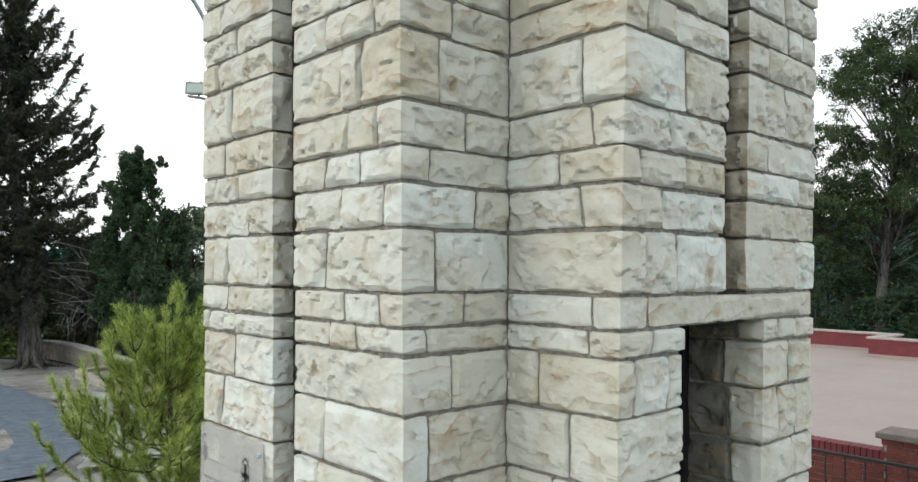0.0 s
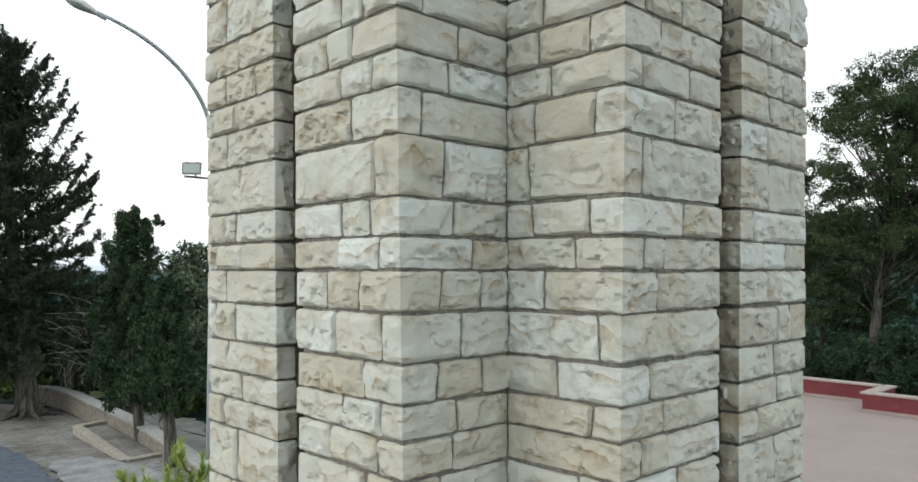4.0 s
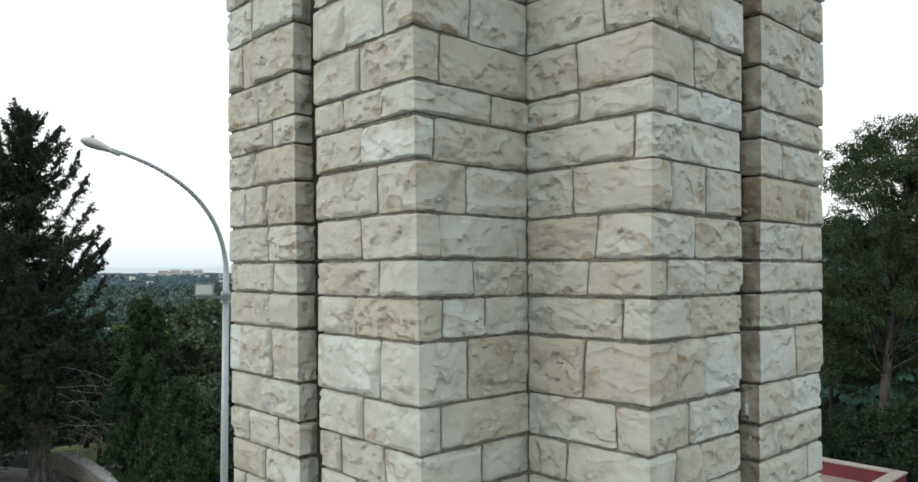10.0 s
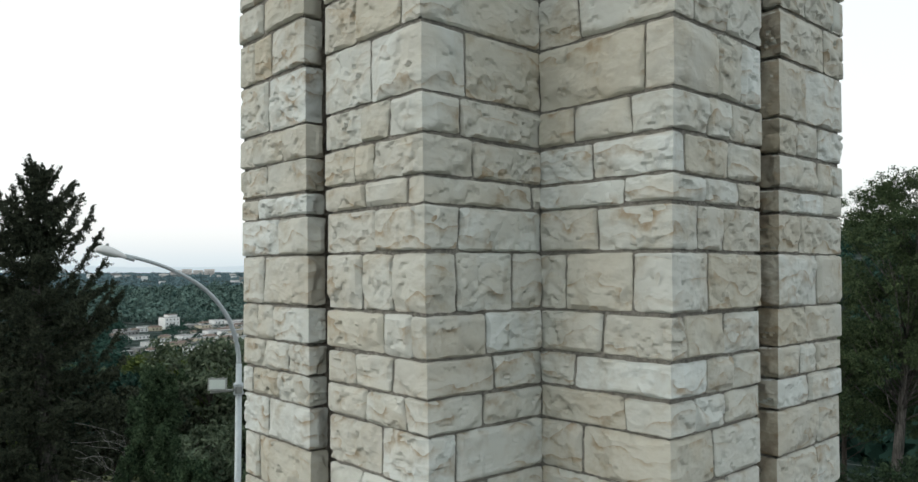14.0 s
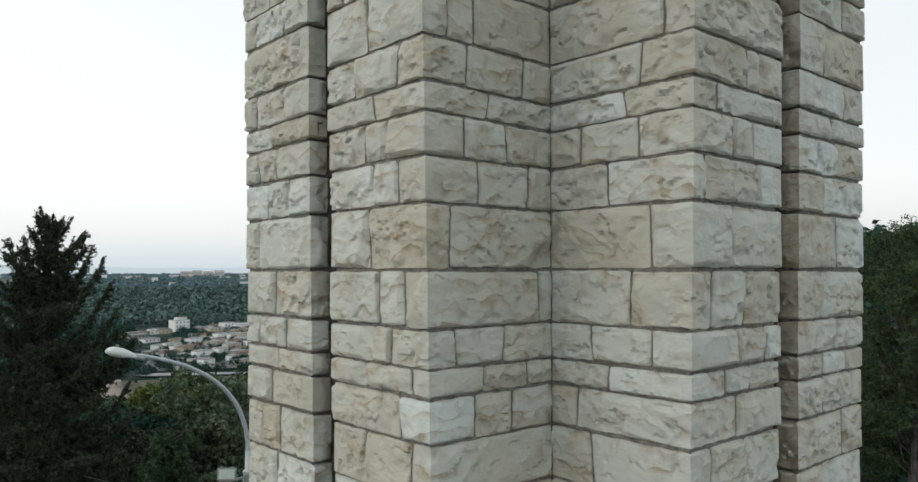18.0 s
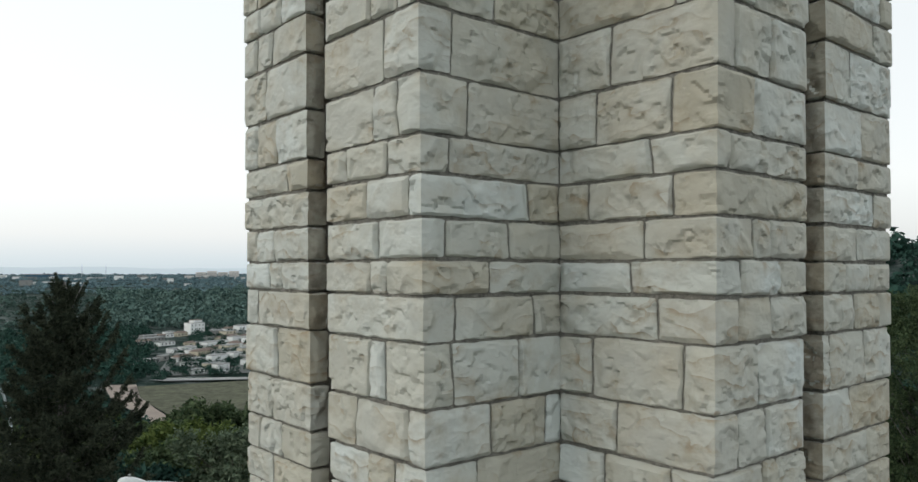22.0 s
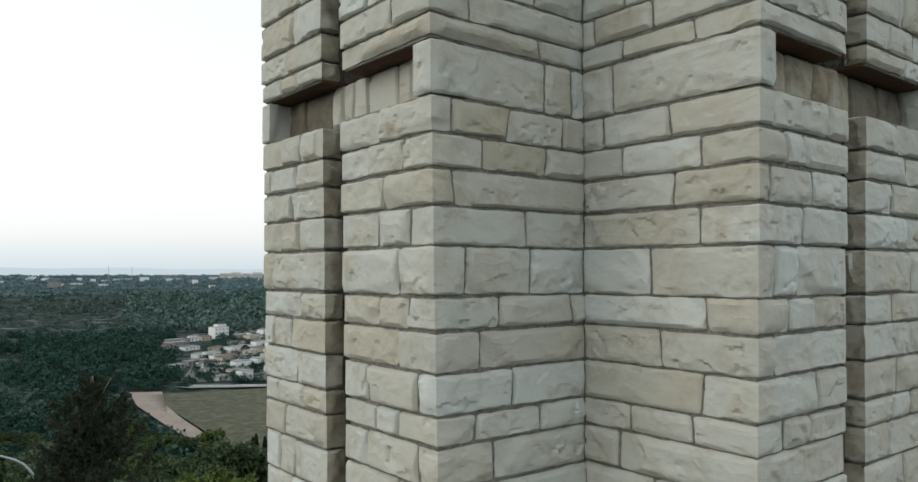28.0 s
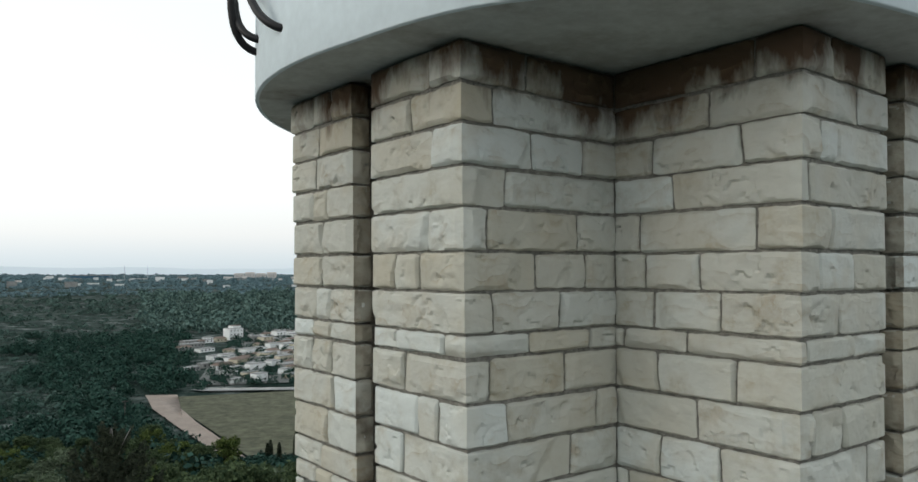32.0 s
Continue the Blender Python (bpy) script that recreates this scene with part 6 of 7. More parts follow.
def flood_part(name, size, at, mat, bev, taper=1.0):
    fl = box_data(-size[0] / 2, size[0] / 2, -size[1] / 2, size[1] / 2, -size[2] / 2, size[2] / 2, bev)
    for v in fl.verts:
        if v.co.y > 0:
            v.co = Vector((v.co.x * taper, v.co.y, v.co.z * taper))
    bmesh.ops.transform(fl, matrix=FLOOD @ Matrix.Translation(at), verts=fl.verts)
    part(name, done(fl, name, mat), flood)


flood_part("housing", (0.50, 0.22, 0.32), (0, 0.03, 0), FLOOD_GREY, 0.02, 0.72)
flood_part("front_frame", (0.53, 0.035, 0.35), (0, -0.095, 0), FLOOD_GREY, 0.008)
flood_part("glass", (0.44, 0.02, 0.26), (0, -0.110, 0), LENS_GLASS, 0.004)
flood_part("lug", (0.05, 0.04, 0.05), (0.10, -0.03, -0.185), FLOOD_GREY, 0.005)
for dx in (-0.15, 0.15):
    flood_part("clip", (0.04, 0.05, 0.035), (dx, -0.095, 0.185), FLOOD_GREY, 0.005)

second_lamp = thing("street_lamp", (3.15, 45.3, -2.8), "curved-arm galvanised street lamp standing beyond the conifer", "street lamp")
part("pole", mesh_of("pole", *tube([(3.15, 45.3, -3.2), (3.15, 45.3, 2.0), (3.15, 45.3, 7.6)], [0.115, 0.105, 0.085], 12), GALV, True), second_lamp)
arc2 = [(3.15, 45.3, 7.55), (3.03, 45.32, 8.4), (2.73, 45.33, 9.45), (2.28, 45.38, 10.05), (1.85, 45.45, 10.35), (1.2, 45.5, 10.65), (0.5, 45.55, 10.85), (-0.1, 45.6, 10.95)]
part("arm", mesh_of("arm", *tube(arc2, [0.08, 0.078, 0.074, 0.07, 0.066, 0.06, 0.055, 0.05], 12), GALV, True), second_lamp)
part("lamp_head", box("lamp_head", -0.85, -0.05, 45.45, 45.75, 10.86, 11.02, LAMP_GREY, 0.05), second_lamp, "grey streamlined lamp housing")

# ---- terrace ----
tagged(new("terrace_floor", box("terrace_floor", 6.6, 27.0, -22, 20, -1.9, -0.42, PINK, 0.0)), "pink painted terrace floor", "floor", kind="structure")
for k, (name, x0, x1, y0, y1) in enumerate((("parapet_far", 26.9, 27.25, 5.35, 20.0), ("parapet_return", 24.75, 27.25, 5.0, 5.35), ("parapet_near", 24.75, 25.1, -22.0, 5.0))):
    p = thing("parapet", ((x0 + x1) / 2, (y0 + y1) / 2, -0.42), "dark red painted terrace parapet with worn stone cap", "parapet", "terrace parapets")
    part("wall", box("wall", x0, x1, y0, y1, -0.45, 0.22, RED_PAINT, 0.01), p)
    lx, ly = x1 - x0, y1 - y0
    n = max(1, round(max(lx, ly) / 1.2))
    for j in range(n):
        if lx > ly:
            c = (x0 - 0.06 + (lx + 0.12) * j / n, x0 - 0.06 + (lx + 0.12) * (j + 1) / n - 0.008, y0 - 0.06, y1 + 0.06)
        else:
            c = (x0 - 0.06, x1 + 0.06, y0 + ly * j / n, y0 + ly * (j + 1) / n - 0.008)
        part("cap_slab", box("cap_slab", *c, 0.22, 0.29, CAP_STONE, 0.012), p)
    part("skirting", box("skirting", x0 - 0.03, x0 - 0.002, y0, y1, -0.42, -0.32, PINK), p)

brick_wall = thing("brick_wall", (6.45, 2.0, -1.2), "low red brick wall topped with a row of upright bricks", "wall")
part("body", box("body", 6.35, 6.58, -1.15, 7.0, -1.7, 0.10, MORTAR), brick_wall)
for row in range(9):
    for k in range(26):
        y = -1.02 + k * 0.255 + (0.127 if row % 2 else 0)
        block("brick", brick_wall, 6.352, y, -0.66 + row * 0.083, math.pi / 2, 0.243, 0.03, 0.072, BRICK, bev=0.004)
for k in range(62):
    block("cap_brick", brick_wall, 6.465, -1.02 + k * 0.078, 0.10, 0.0, 0.27, 0.068, 0.12, RED_PAINT, bev=0.006)
pillar = thing("brick_pillar", (6.0, -1.45, -1.2), "red brick pillar with a grey stone cap", "pillar")
part("body", box("body", 5.83, 6.27, -1.72, -1.20, -1.7, 0.49, MORTAR), pillar)
for row in range(14):
    z = -0.67 + row * 0.083
    for k in range(2):
        block("brick", pillar, 5.827, -1.33 - k * 0.255 + (0.03 if row % 2 else -0.03), z, math.pi / 2, 0.243, 0.03, 0.072, BRICK, bev=0.004)
        block("brick", pillar, 5.95 + k * 0.22, -1.722, z, 0.0, 0.20, 0.03, 0.072, BRICK, bev=0.004)
        block("brick", pillar, 5.95 + k * 0.22, -1.198, z, 0.0, 0.20, 0.03, 0.072, BRICK, bev=0.004)
part("cap", box("cap", 5.76, 6.34, -1.80, -1.12, 0.49, 0.57, PILLAR_CAP, 0.014), pillar)
fence = thing("iron_fence", (5.2, -0.8, -1.0), "low black iron fence with thin upright bars", "fence")
for z in (0.31, -0.45):
    part("rail", box("rail", 5.18, 5.22, -3.6, 2.4, z, z + 0.035, IRON, 0.004), fence)
for k in range(26):
    part("bar", box("bar", 5.192, 5.208, -3.55 + k * 0.235, -3.534 + k * 0.235, -1.1, 0.31, IRON), fence)
tagged(new("terrace_walk", box("terrace_walk", 3.6, 6.34, -5, 8, -1.4, -0.72, CONCRETE)), "pale paved walk beside the brick wall", "pavement", kind="structure")


# ---- valley: field, track, village, woods ----
tagged(new("field", sheet("field", [(118, 418), (127, 431), (190, 409), (230, 395), (215, 300), (126, 262), (104, 262), (109, 300), (114, 350)], FIELD, 0.9)), "flat dry mown field", "field", kind="structure")
tagged(new("dirt_track", sheet("dirt_track", [(115, 447), (130, 437), (123, 425), (119, 400), (112.5, 350), (107.5, 300), (101, 258), (95, 258), (99, 300), (102.5, 350), (106, 400), (111, 425)], TRACK, 1.1)), "pale dirt track along the field", "track", kind="structure")
tagged(new("field_lane", sheet("field_lane", [(141, 450), (150, 448), (204, 412), (199, 405), (146, 440)], HOUSE_ROOF, 1.3)), "grey lane between the field and the village wall", "lane", kind="structure")
tagged(new("village_ground", sheet("village_ground", [(150, 468), (215, 438), (330, 520), (430, 700), (430, 860), (330, 880), (305, 800), (262, 690), (190, 560)], YARD, 0.7)), "pale yards and lanes of the village", "ground", kind="structure")


def house(x, y, w, d, h, mat, roof, seed, turn=None, storeys=1, label=""):
    """A plain village house: walls, flat or low hipped roof, rows of windows set in."""
    r = random.Random(seed)
    a = r.uniform(-12, 12) + 22 if turn is None else turn
    z = ground_z(x, y) + 0.2
    t = thing("house", (x, y, z), label or {"white_render": "small white-rendered flat-roofed village house", "cream_render": "small cream-rendered village house", "grey_render": "low grey village shed with flat roof"}[mat.name], "house", "village houses", turn=a)
    part("wall", box("wall", -w / 2, w / 2, -d / 2, d / 2, -1.0, h, mat), t, local=True)
    if roof == "flat":
        part("roof", box("roof", -w / 2 - 0.15, w / 2 + 0.15, -d / 2 - 0.15, d / 2 + 0.15, h, h + 0.35, HOUSE_ROOF), t, local=True)
    else:
        k = 0.18 * w
        vs = [(-w / 2 - 0.4, -d / 2 - 0.4, h), (w / 2 + 0.4, -d / 2 - 0.4, h), (w / 2 + 0.4, d / 2 + 0.4, h), (-w / 2 - 0.4, d / 2 + 0.4, h), (-w / 2 + k, 0, h + 0.22 * d), (w / 2 - k, 0, h + 0.22 * d)]
        part("roof", mesh_of("roof", vs, [(3, 2, 1, 0), (0, 1, 5, 4), (1, 2, 5), (2, 3, 4, 5), (3, 0, 4)], TILE_ROOF), t, local=True)
    for f in range(storeys):
        z0 = 0.9 + f * (h / storeys)
        n = max(2, int(w / 3.6))
        for j in range(n):
            xw = -w / 2 + w * (j + 0.5) / n
            part("window", box("window", xw - 0.6, xw + 0.6, -d / 2 - 0.04, -d / 2 + 0.1, z0, z0 + 1.4, WINDOW_DARK), t, local=True)
    return t


tall = house(288, 768, 17, 11, 11.5, HOUSE_WHITE, "flat", 1, 15, 3, "tall white three-storey house in the village")
part("roof_room", box("roof_room", -3.5, 6.5, -4.0, 4.0, 11.8, 14.3, HOUSE_WHITE), tall, local=True)
part("roof_room_roof", box("roof_room_roof", -3.9, 6.9, -4.4, 4.4, 14.3, 14.6, TILE_ROOF), tall, local=True)
house(322, 760, 12, 8, 4.5, HOUSE_WHITE, "hip", 14, 15, 1)
house(236, 742, 20, 8, 3.4, HOUSE_GREY, "flat", 15, 14, 1)
house(252, 748, 14, 7, 3.0, HOUSE_WHITE, "flat", 16, 16, 1)
house(268, 752, 12, 7, 3.6, HOUSE_CREAM, "hip", 17, 14, 1)
house(226, 712, 24, 9, 3.2, HOUSE_GREY, "flat", 18, 20, 1)
house(212, 690, 15, 7, 2.8, HOUSE_GREY, "hip", 19, 18, 1)
house(224, 668, 16, 8, 3.0, HOUSE_WHITE, "flat", 20, 22, 1)
house(330, 748, 13, 9, 8, HOUSE_WHITE, "flat", 2, 18, 2)
house(300, 712, 13, 9, 6, HOUSE_CREAM, "flat", 3, 20, 2)
house(346, 742, 12, 8, 5, HOUSE_WHITE, "flat", 4, 15, 1)
house(262, 770, 9, 7, 3.2, HOUSE_WHITE, "flat", 5, 12, 1)
house(244, 740, 8, 6, 3.0, HOUSE_GREY, "hip", 6, 25, 1)
house(262, 640, 13, 8, 4, HOUSE_WHITE, "flat", 7, 22, 1)
house(300, 640, 20, 9, 5.5, HOUSE_CREAM, "flat", 8, 22, 1)
house(192, 560, 20, 7, 3.2, HOUSE_GREY, "flat", 9, 20, 1)
house(172, 545, 13, 6, 2.8, HOUSE_GREY, "flat", 10, 24, 1)
house(215, 590, 12, 8, 5.5, HOUSE_WHITE, "flat", 11, 18, 1)
house(300, 585, 12, 9, 6, HOUSE_WHITE, "flat", 12, 15, 1)
house(232, 510, 14, 8, 4, HOUSE_GREY, "flat", 13, 24, 1)
hr = random.Random(12)
spots = []
for k in range(2000):
    u, v = hr.random(), hr.random()
    x = 160 + 90 * u + 190 * v + 20 * hr.uniform(-1, 1)
    y = 500 + 290 * v - 55 * u + 40 * hr.uniform(-1, 1)
    if len(spots) < 135 and all((x - a) ** 2 + (y - b) ** 2 > 11 ** 2 for a, b in spots) and not any((x - a) ** 2 + (y - b) ** 2 < 14 ** 2 for a, b in ((288, 768), (322, 760), (236, 742), (252, 748), (268, 752), (226, 712), (212, 690), (224, 668), (318, 748), (282, 705), (338, 752), (262, 640), (290, 610), (192, 560), (172, 545), (215, 590))):
        spots.append((x, y))
        m = hr.choice((HOUSE_GREY, HOUSE_WHITE, HOUSE_WHITE, HOUSE_WHITE, HOUSE_CREAM))
        house(x, y, hr.uniform(7, 17), hr.uniform(5, 9), hr.choice((2.8, 3.2, 3.6, 5.6)), m, "flat" if hr.random() < 0.75 else "hip", 40 + k)
wall_v = thing("village_wall", (175, 455, -49), "long white boundary wall beside the field", "wall")
for k in range(6):
    x0, y0 = 150 + k * 9.25, 450 - k * 6.1
    wp = box_data(0, 10.9, 0, 0.45, -49.5, -47.2)
    bmesh.ops.transform(wp, matrix=Matrix.Translation((x0, y0, 0)) @ Matrix.Rotation(math.atan2(-6.1, 9.25), 4, "Z"), verts=wp.verts)
    part("wall_panel", done(wp, "wall_panel", PALE_FLATS), wall_v)


def woods(name, label, spots_, mat, n):
    """Trees far off: each an uneven dome of n leafy sprays that face outward."""
    g = np.random.default_rng(5)
    at = np.array([(x, y, ground_z(x, y)) for x, y, _, _ in spots_])
    size = np.array([(s, s, h * 0.6) for _, _, s, h in spots_])
    m = len(spots_)
    d = g.normal(size=(m, n, 3))
    d[..., 2] = np.abs(d[..., 2]) * 1.1 - 0.35
    d /= np.linalg.norm(d, axis=2)[..., None]
    lumps = 1 + 0.28 * np.sin(d[..., 0] * 4 + g.uniform(0, 6, (m, 1))) * np.cos(d[..., 1] * 4 + g.uniform(0, 6, (m, 1)))
    c = at[:, None, :] + d * size[:, None, :] * (lumps * g.uniform(0.7, 1.05, (m, n)))[..., None]
    c[..., 2] += size[:, None, 2] * 0.7
    nrm = d + g.normal(0, 0.38, d.shape)
    nrm /= np.linalg.norm(nrm, axis=2)[..., None]
    ta = np.cross(nrm, g.normal(size=d.shape))
    ta /= np.linalg.norm(ta, axis=2)[..., None]
    tb = np.cross(nrm, ta)
    k = (size[:, None, :1] * 1.6 / math.sqrt(n)) * g.uniform(0.7, 1.4, (m, n, 1))
    V = np.stack([c - ta * k, c - tb * k * 0.8, c + ta * k, c + tb * k * 0.8], 2).reshape(-1, 3)
    q = m * n
    me = bpy.data.meshes.new(name)
    me.vertices.add(4 * q)
    me.vertices.foreach_set("co", V.ravel())
    me.loops.add(4 * q)
    me.loops.foreach_set("vertex_index", np.arange(4 * q))
    me.polygons.add(q)
    me.polygons.foreach_set("loop_start", np.arange(0, 4 * q, 4))
    me.polygons.foreach_set("loop_total", np.full(q, 4))
    me.update()
    me.materials.append(mat)
    tagged(new(name, me), label, "woods", kind="stuff")


def clear_of(x, y):
    """Keeps trees off the field, the track and most of the village."""
    if 84 < x < 235 and 258 < y < 445 and x > 88 + (y - 258) * 0.07:
        return False
    t = (y - 470) / 400
    return not (0 < t < 1.0 and 150 + 175 * t < x < 260 + 190 * t) or noise.noise(Vector((x * 0.05, y * 0.05, 9.0))) > 0.28


sr = random.Random(77)


def sown(count, a0, a1, r0, r1, s0, s1, keep=lambda x, y: True, tall=1.5):
    """Tree spots spread evenly over a sector of the valley."""
    out = []
    for _ in range(count):
        a, r = radians(sr.uniform(a0, a1)), math.sqrt(sr.uniform(r0 * r0, r1 * r1))
        x, y = r * math.cos(a), r * math.sin(a)
        if clear_of(x, y) and keep(x, y):
            s = sr.uniform(s0, s1) * (1.45 if sr.random() < 0.22 else 0.92)
            out.append((x, y, s, s * tall * sr.uniform(0.8, 1.3)))
    return out


def patchy(x, y):
    return noise.noise(Vector((x * 0.011, y * 0.011, 1.7))) + 0.5 * noise.noise(Vector((x * 0.04, y * 0.04, 5.0))) > -0.02


def patchy_small(x, y):
    return noise.noise(Vector((x * 0.02, y * 0.02, 4.0))) + 0.6 * noise.noise(Vector((x * 0.07, y * 0.07, 8.0))) > -0.12


def ridge(x, y):
    return noise.noise(Vector((x * 0.004, y * 0.004, 6.0))) > -0.15


def meadow(x, y):
    """Leaves the dark meadow beyond the slope open."""
    return not (380 < y < 600 and x < 0.165 * y) or noise.noise(Vector((x * 0.03, y * 0.03, 2.0))) > 0.3


def glades(x, y):
    """Thins the belt towards its rim and opens glades in it."""
    a, r = math.degrees(math.atan2(y, x)), math.hypot(x, y)
    rim = min((a - 72.5) / 2.2, (83.5 - a) / 2.6, (r - 460) / 60, (900 - r) / 130)
    return noise.noise(Vector((x * 0.016, y * 0.016, 3.3))) + 0.6 * noise.noise(Vector((x * 0.05, y * 0.05, 6.1))) < 0.55 * min(1.0, rim) - 0.1


wood_belt = sown(1250, 72.3, 84.0, 440, 920, 2.6, 5.4, glades)
hill_woods = sown(1700, 62, 75.5, 880, 1750, 4.2, 8.0)
wood_belt += sown(1000, 71.5, 92, 190, 480, 2.4, 4.6, meadow)
wood_belt += sown(260, 61, 71.5, 170, 300, 2.0, 3.4, tall=1.1)
east_woods = sown(1300, 8, 34, 70, 560, 3.0, 5.0)
village_trees = [(x + sr.uniform(-9, 9), y + sr.uniform(-9, 9), sr.uniform(1.4, 3.2), sr.uniform(2.5, 6.0)) for x, y in spots for _ in range(4)]
village_trees += [(165 + 175 * v + 50 * u, 500 + 360 * v - 20 * u + sr.uniform(-15, 15), sr.uniform(2.0, 4.2), sr.uniform(3.5, 7.0)) for u, v in ((sr.random() ** 1.6, sr.random()) for _ in range(150))]
village_trees += [(152 + 75 * u + 60 * v, 462 + 95 * v - 42 * u, sr.uniform(1.6, 3.4), sr.uniform(2.6, 5.0)) for u, v in ((sr.random(), sr.random() ** 1.3) for _ in range(130))]
edge_hedge = [(118 - k * 1.4 + sr.uniform(-2, 2) - 21, 425 - k * 12 + sr.uniform(-3, 3), sr.uniform(2.4, 3.8), sr.uniform(3.5, 5.5)) for k in range(14) for _ in range(3)]
scrub = sown(1500, 78, 95, 190, 620, 1.2, 2.6, tall=1.0) + sown(2600, 74, 95, 600, 1700, 0.9, 2.0, patchy_small, tall=0.8) + sown(800, 75, 95, 850, 1800, 3.0, 6.5, patchy, 1.0) + sown(2000, 74, 95, 560, 1900, 1.0, 2.8, patchy_small, tall=0.75) + sown(900, 76, 95, 300, 620, 0.7, 1.6, tall=0.9)
plateau = sown(7000, 55, 95, 1750, 3300, 3.0, 5.6, tall=0.85) + sown(500, 55, 95, 2300, 3250, 4.5, 7.5, ridge, 1.2) + sown(3200, 55, 95, 3300, 4750, 6.0, 9.0, tall=0.6)
woods("valley_woods", "dark green pine woods in the valley", wood_belt + village_trees + edge_hedge, WOODS, 150)
woods("east_woods", "dark green pine woods on the hill beyond the terrace", east_woods, WOODS, 60)
woods("hillside_woods", "pine woods above the village with bluish haze in their colour", hill_woods, MIDWOODS, 60)
woods("hill_scrub", "low scrub over the valley slopes with bluish haze in its grey-green", scrub, SCRUB, 30)
woods("plateau_woods", "distant woods on the plateau with pale blue haze in their colour", plateau, PLATEAU, 20)

def sight_line_cap(x, y):
    """Keeps the pines on the slope above the field below the camera's line of sight to it."""
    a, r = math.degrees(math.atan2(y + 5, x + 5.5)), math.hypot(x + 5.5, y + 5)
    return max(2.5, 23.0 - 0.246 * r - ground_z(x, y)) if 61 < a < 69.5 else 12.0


# near slope trees, seen from above as the camera climbs
NEAR = [(14, 52, 9, 4.2), (19, 58, 10, 4.6), (24, 49, 9, 4.2), (30, 62, 10, 4.8), (11, 64, 10, 4.5), (22, 72, 10, 5.0), (33, 80, 11, 5.2), (17, 84, 10, 4.8), (40, 70, 10, 4.8), (28, 96, 11, 5.5), (44, 92, 11, 5.2), (14, 104, 10, 5.2), (36, 112, 11, 5.5), (24, 122, 10, 5.4),
        (52, 104, 10, 5.0), (8, 78, 10, 4.6), (20, 38, 8, 3.6), (26, 36, 8, 3.6)]
kinds = [clumped_tree((0, 0, -900 - 20 * k), 9.5, 4.6, 60 + k, "green pine on the slope below the tower", (PINE, SHRUB, OLIVE)[k], 9000, 0.34, "pine_tree", 0.2, 0.12, clumps=55, flat=0.75, local=True, group="slope pines") for k in range(3)]
for k, (x, y, h, s) in enumerate(NEAR):
    h = min(h, sight_line_cap(x, y))
    m = Matrix.Translation((x, y, ground_z(x, y) - 0.3)) @ Matrix.Rotation(k * 1.9, 4, "Z")
    c = copy_thing(kinds[(0, 1, 0, 0, 1, 0, 2)[k % 7]], m)
    c.matrix_basis = m @ Matrix.Diagonal((h / 9.5, h / 9.5, h / 9.5 * (0.85 + 0.06 * (k % 4)), 1))
sl = random.Random(31)
placed = 0
while placed < 165:
    a, r = radians(sl.uniform(58, 90)), (sl.uniform(105, 330) if placed % 3 else sl.uniform(58, 150))
    x, y = r * math.cos(a), r * math.sin(a)
    if not clear_of(x, y) or (x > 92 and 240 < y < 430):
        continue
    h = min(sl.uniform(7, 12), sight_line_cap(x, y))
    m = Matrix.Translation((x, y, ground_z(x, y) - 0.4)) @ Matrix.Rotation(sl.uniform(0, 6), 4, "Z")
    c = copy_thing(kinds[sl.choice((0, 0, 0, 0, 1, 2) if r > 170 else (0, 0, 1, 1, 2))], m)
    c.matrix_basis = m @ Matrix.Diagonal((h / 9.5, h / 9.5, h / 9.5 * sl.uniform(0.75, 1.1), 1))
    placed += 1
for t in kinds:
    for o in (*t.children_recursive, t):
        bpy.data.objects.remove(o)


def cypress_spire(x, y, h, seed):
    g = np.random.default_rng(seed)
    t = thing("cypress_tree", (x, y, ground_z(x, y)), "slim dark cypress at the field's edge", "tree", "slim cypresses")
    z = ground_z(x, y)
    part("trunk", mesh_of("trunk", *tube([(x, y, z - 0.3), (x, y, z + h * 0.8)], [0.3, 0.05], 7), BARK), t)
    m = 2500
    u = g.random(m)
    r = h * 0.11 * np.sin(np.pi * np.clip(u * 0.86 + 0.12, 0, 1)) ** 0.8 * g.uniform(0.5, 1, m)
    a = g.uniform(0, 6.28, m)
    crown("crown", np.stack([x + r * np.cos(a), y + r * np.sin(a), z + 0.4 + u * h], 1), 0.5, CONIFER, t, 1.5, 1.0, seed)


for k, (x, y, h) in enumerate(((103, 247, 7), (105, 249, 8), (107, 246, 7), (114, 247, 11), (117, 249, 12), (120, 246, 11))):
    cypress_spire(x, y, h, 90 + k)

# far plateau: blocks, sheds and masts on the skyline
flats = thing("apartment_building", (1140, 2760, -8), "long pale apartment block on the skyline", "building")
FA = math.atan2(-0.38, 0.925)


def far_block(parent, name, cx, cy, w, d, z0, z1, mat):
    bm = box_data(-w / 2, w / 2, -d / 2, d / 2, z0, z1)
    bmesh.ops.transform(bm, matrix=Matrix.Translation((cx, cy, 0)) @ Matrix.Rotation(FA, 4, "Z"), verts=bm.verts)
    part(name, done(bm, name, mat), parent)


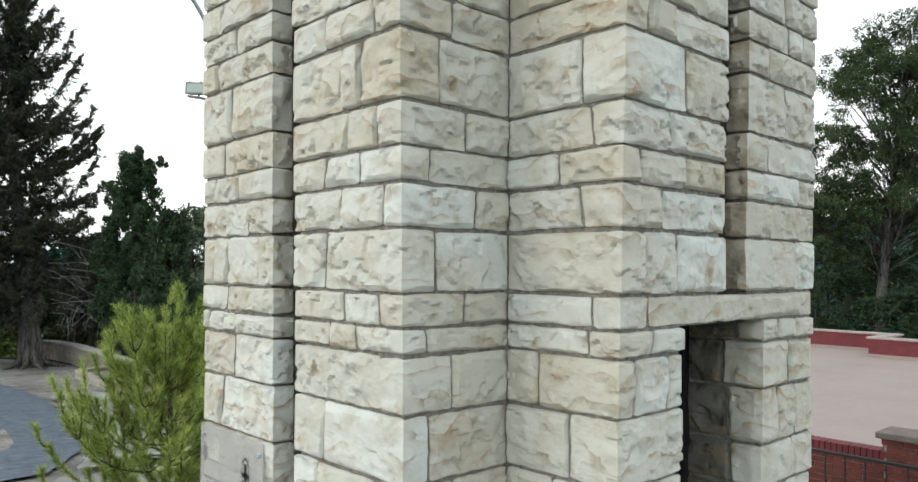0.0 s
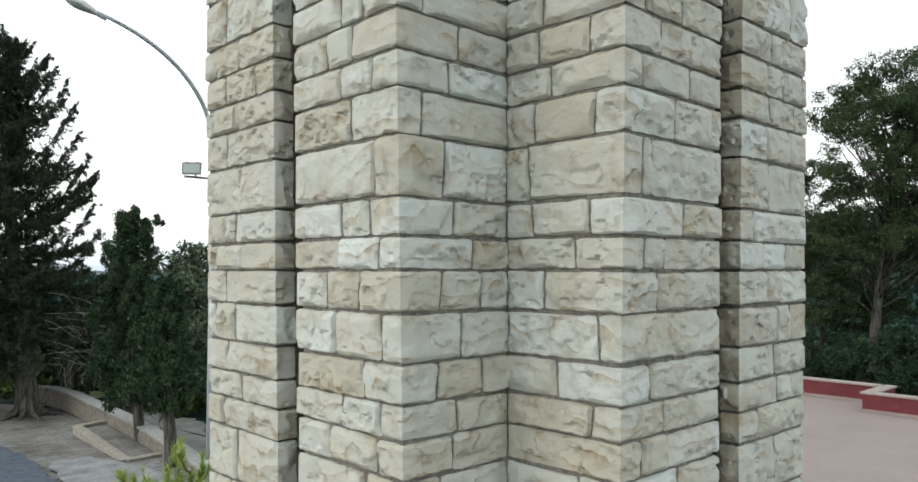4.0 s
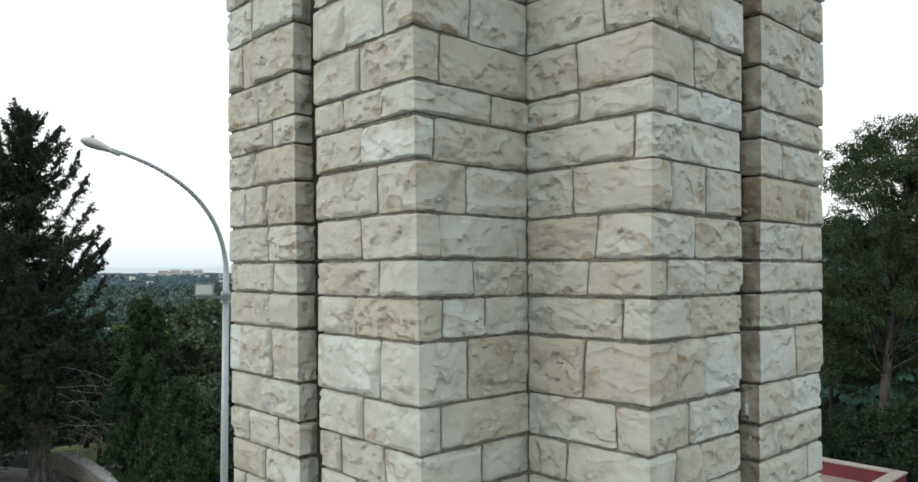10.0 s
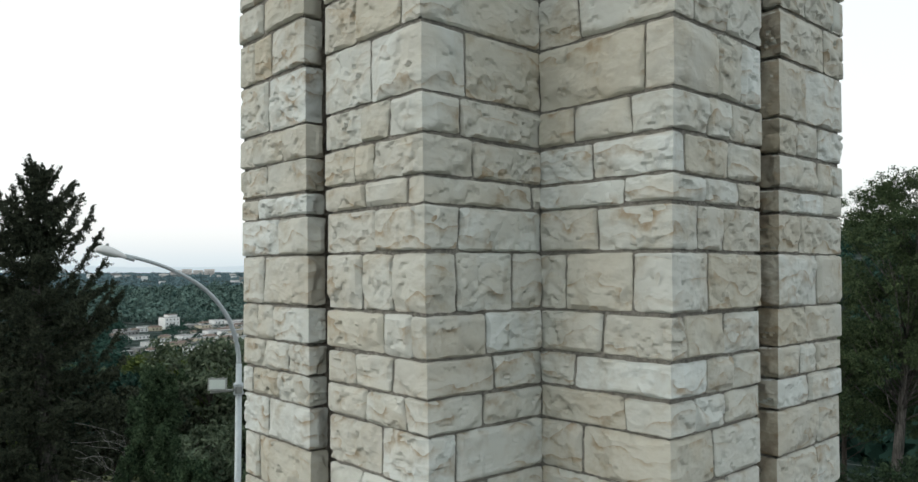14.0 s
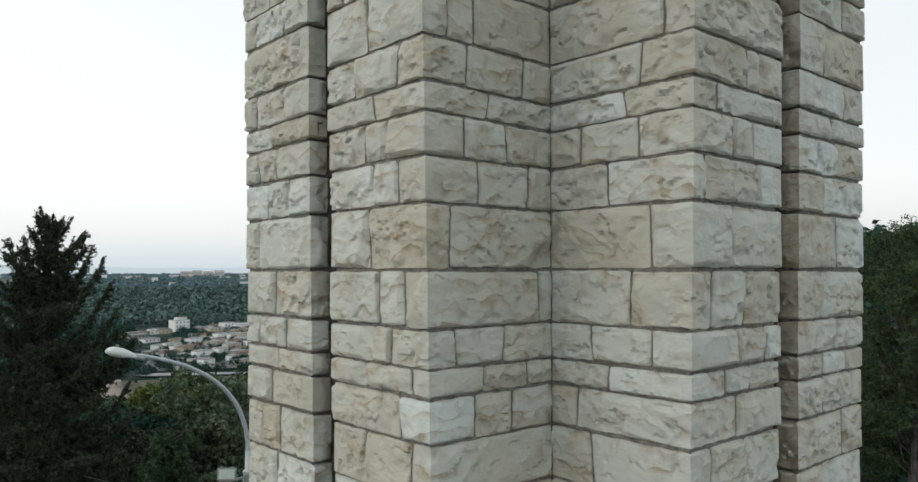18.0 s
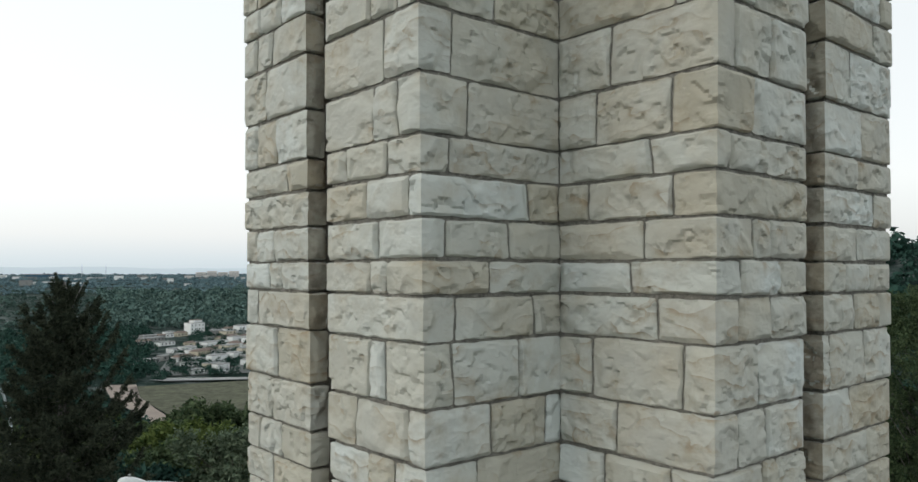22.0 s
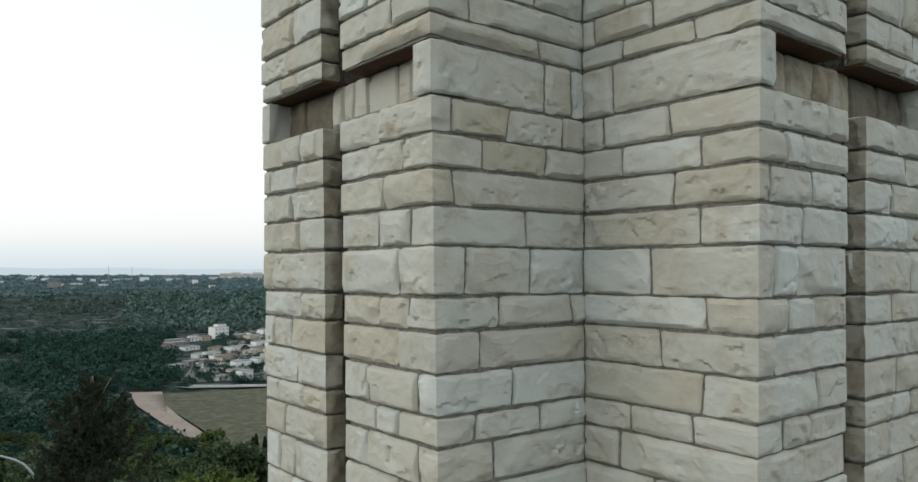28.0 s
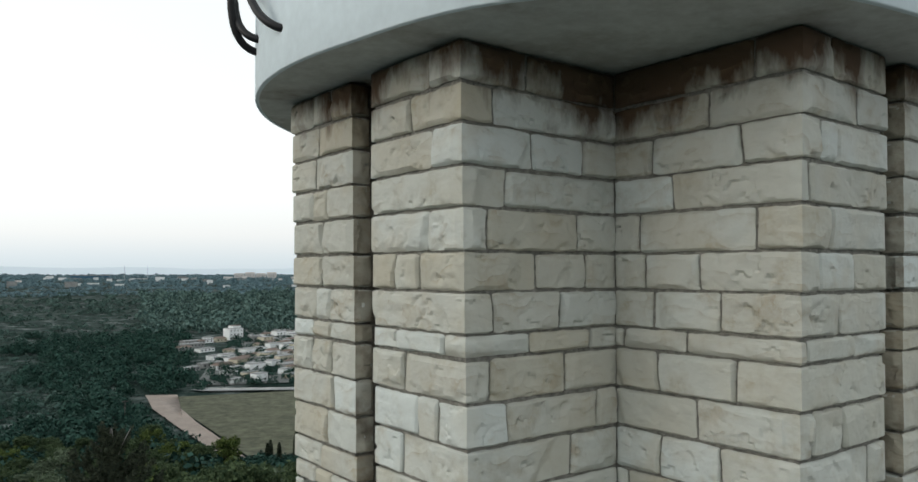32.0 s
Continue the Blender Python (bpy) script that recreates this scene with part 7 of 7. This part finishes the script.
for k in range(4):
    cx, cy = 1075 + k * 37, 2786 - k * 15
    far_block(flats, "wall", cx, cy, 37, 14, -14, 12 + (k % 2) * 4, PALE_FLATS)
    for f in range(4):
        far_block(flats, "window_strip", cx - 2.6, cy - 6.6, 30, 2, -6 + f * 4.6, -4.8 + f * 4.6, HOUSE_GREY)
shed = thing("warehouse", (600, 2950, -12), "large blue-clad warehouse on the plateau", "building")
far_block(shed, "wall", 590, 2960, 125, 40, -16, 3, BLUE_CLAD)
far_block(shed, "roof", 590, 2960, 127, 42, 3, 5, HOUSE_GREY)
for k, (x, y, w, h, m) in enumerate(((640, 2700, 40, 7, HOUSE_WHITE), (470, 2330, 30, 7, HOUSE_WHITE), (430, 2350, 24, 6, HOUSE_WHITE), (720, 2820, 60, 6, HOUSE_WHITE), (860, 2700, 50, 8, PALE_FLATS), (1150, 2450, 26, 9, HOUSE_WHITE), (1010, 2600, 40, 6, HOUSE_GREY), (930, 1980, 24, 9, HOUSE_WHITE), (905, 1900, 18, 8, HOUSE_WHITE), (520, 2860, 40, 6, HOUSE_GREY))):
    b = thing("far_building", (x, y, ground_z(x, y)), "pale low building far across the valley", "building", "plateau buildings")
    z = ground_z(x, y)
    far_block(b, "wall", x, y, w, 14, z - 3, z + h, m)
    far_block(b, "roof", x, y, w + 1, 15, z + h, z + h + 1, HOUSE_ROOF)
fb = random.Random(6)
for k in range(22):
    a, r = radians(fb.uniform(63, 85)), fb.uniform(1950, 3100)
    x, y, z = r * math.cos(a), r * math.sin(a), ground_z(r * math.cos(a), r * math.sin(a))
    w, h = fb.uniform(12, 34), fb.uniform(9, 14)
    b = thing("far_building", (x, y, z), "pale low building far across the valley", "building", "plateau buildings")
    far_block(b, "wall", x, y, w, 12, z - 3, z + h, fb.choice((HOUSE_WHITE, HOUSE_WHITE, PALE_FLATS, HOUSE_GREY)))
    far_block(b, "roof", x, y, w + 1, 13, z + h, z + h + 0.8, HOUSE_ROOF)
for x, y in ((690, 2900), (765, 2880)):
    m = thing("radio_mast", (x, y, -12), "thin radio mast on the skyline", "mast", "skyline masts")
    part("pole", mesh_of("pole", *tube([(x, y, -14), (x, y, 38)], [0.9, 0.5], 6), GALV), m)
utility = thing("utility_pole", (86, 372, -49), "wooden utility pole in the valley", "pole")
part("pole", mesh_of("pole", *tube([(86, 372, -49.5), (86, 372, -37)], [0.25, 0.2], 7), BARK_PALE), utility)
part("crossarm", box("crossarm", 84.6, 87.4, 371.9, 372.1, -37.9, -37.5, BARK_PALE), utility)
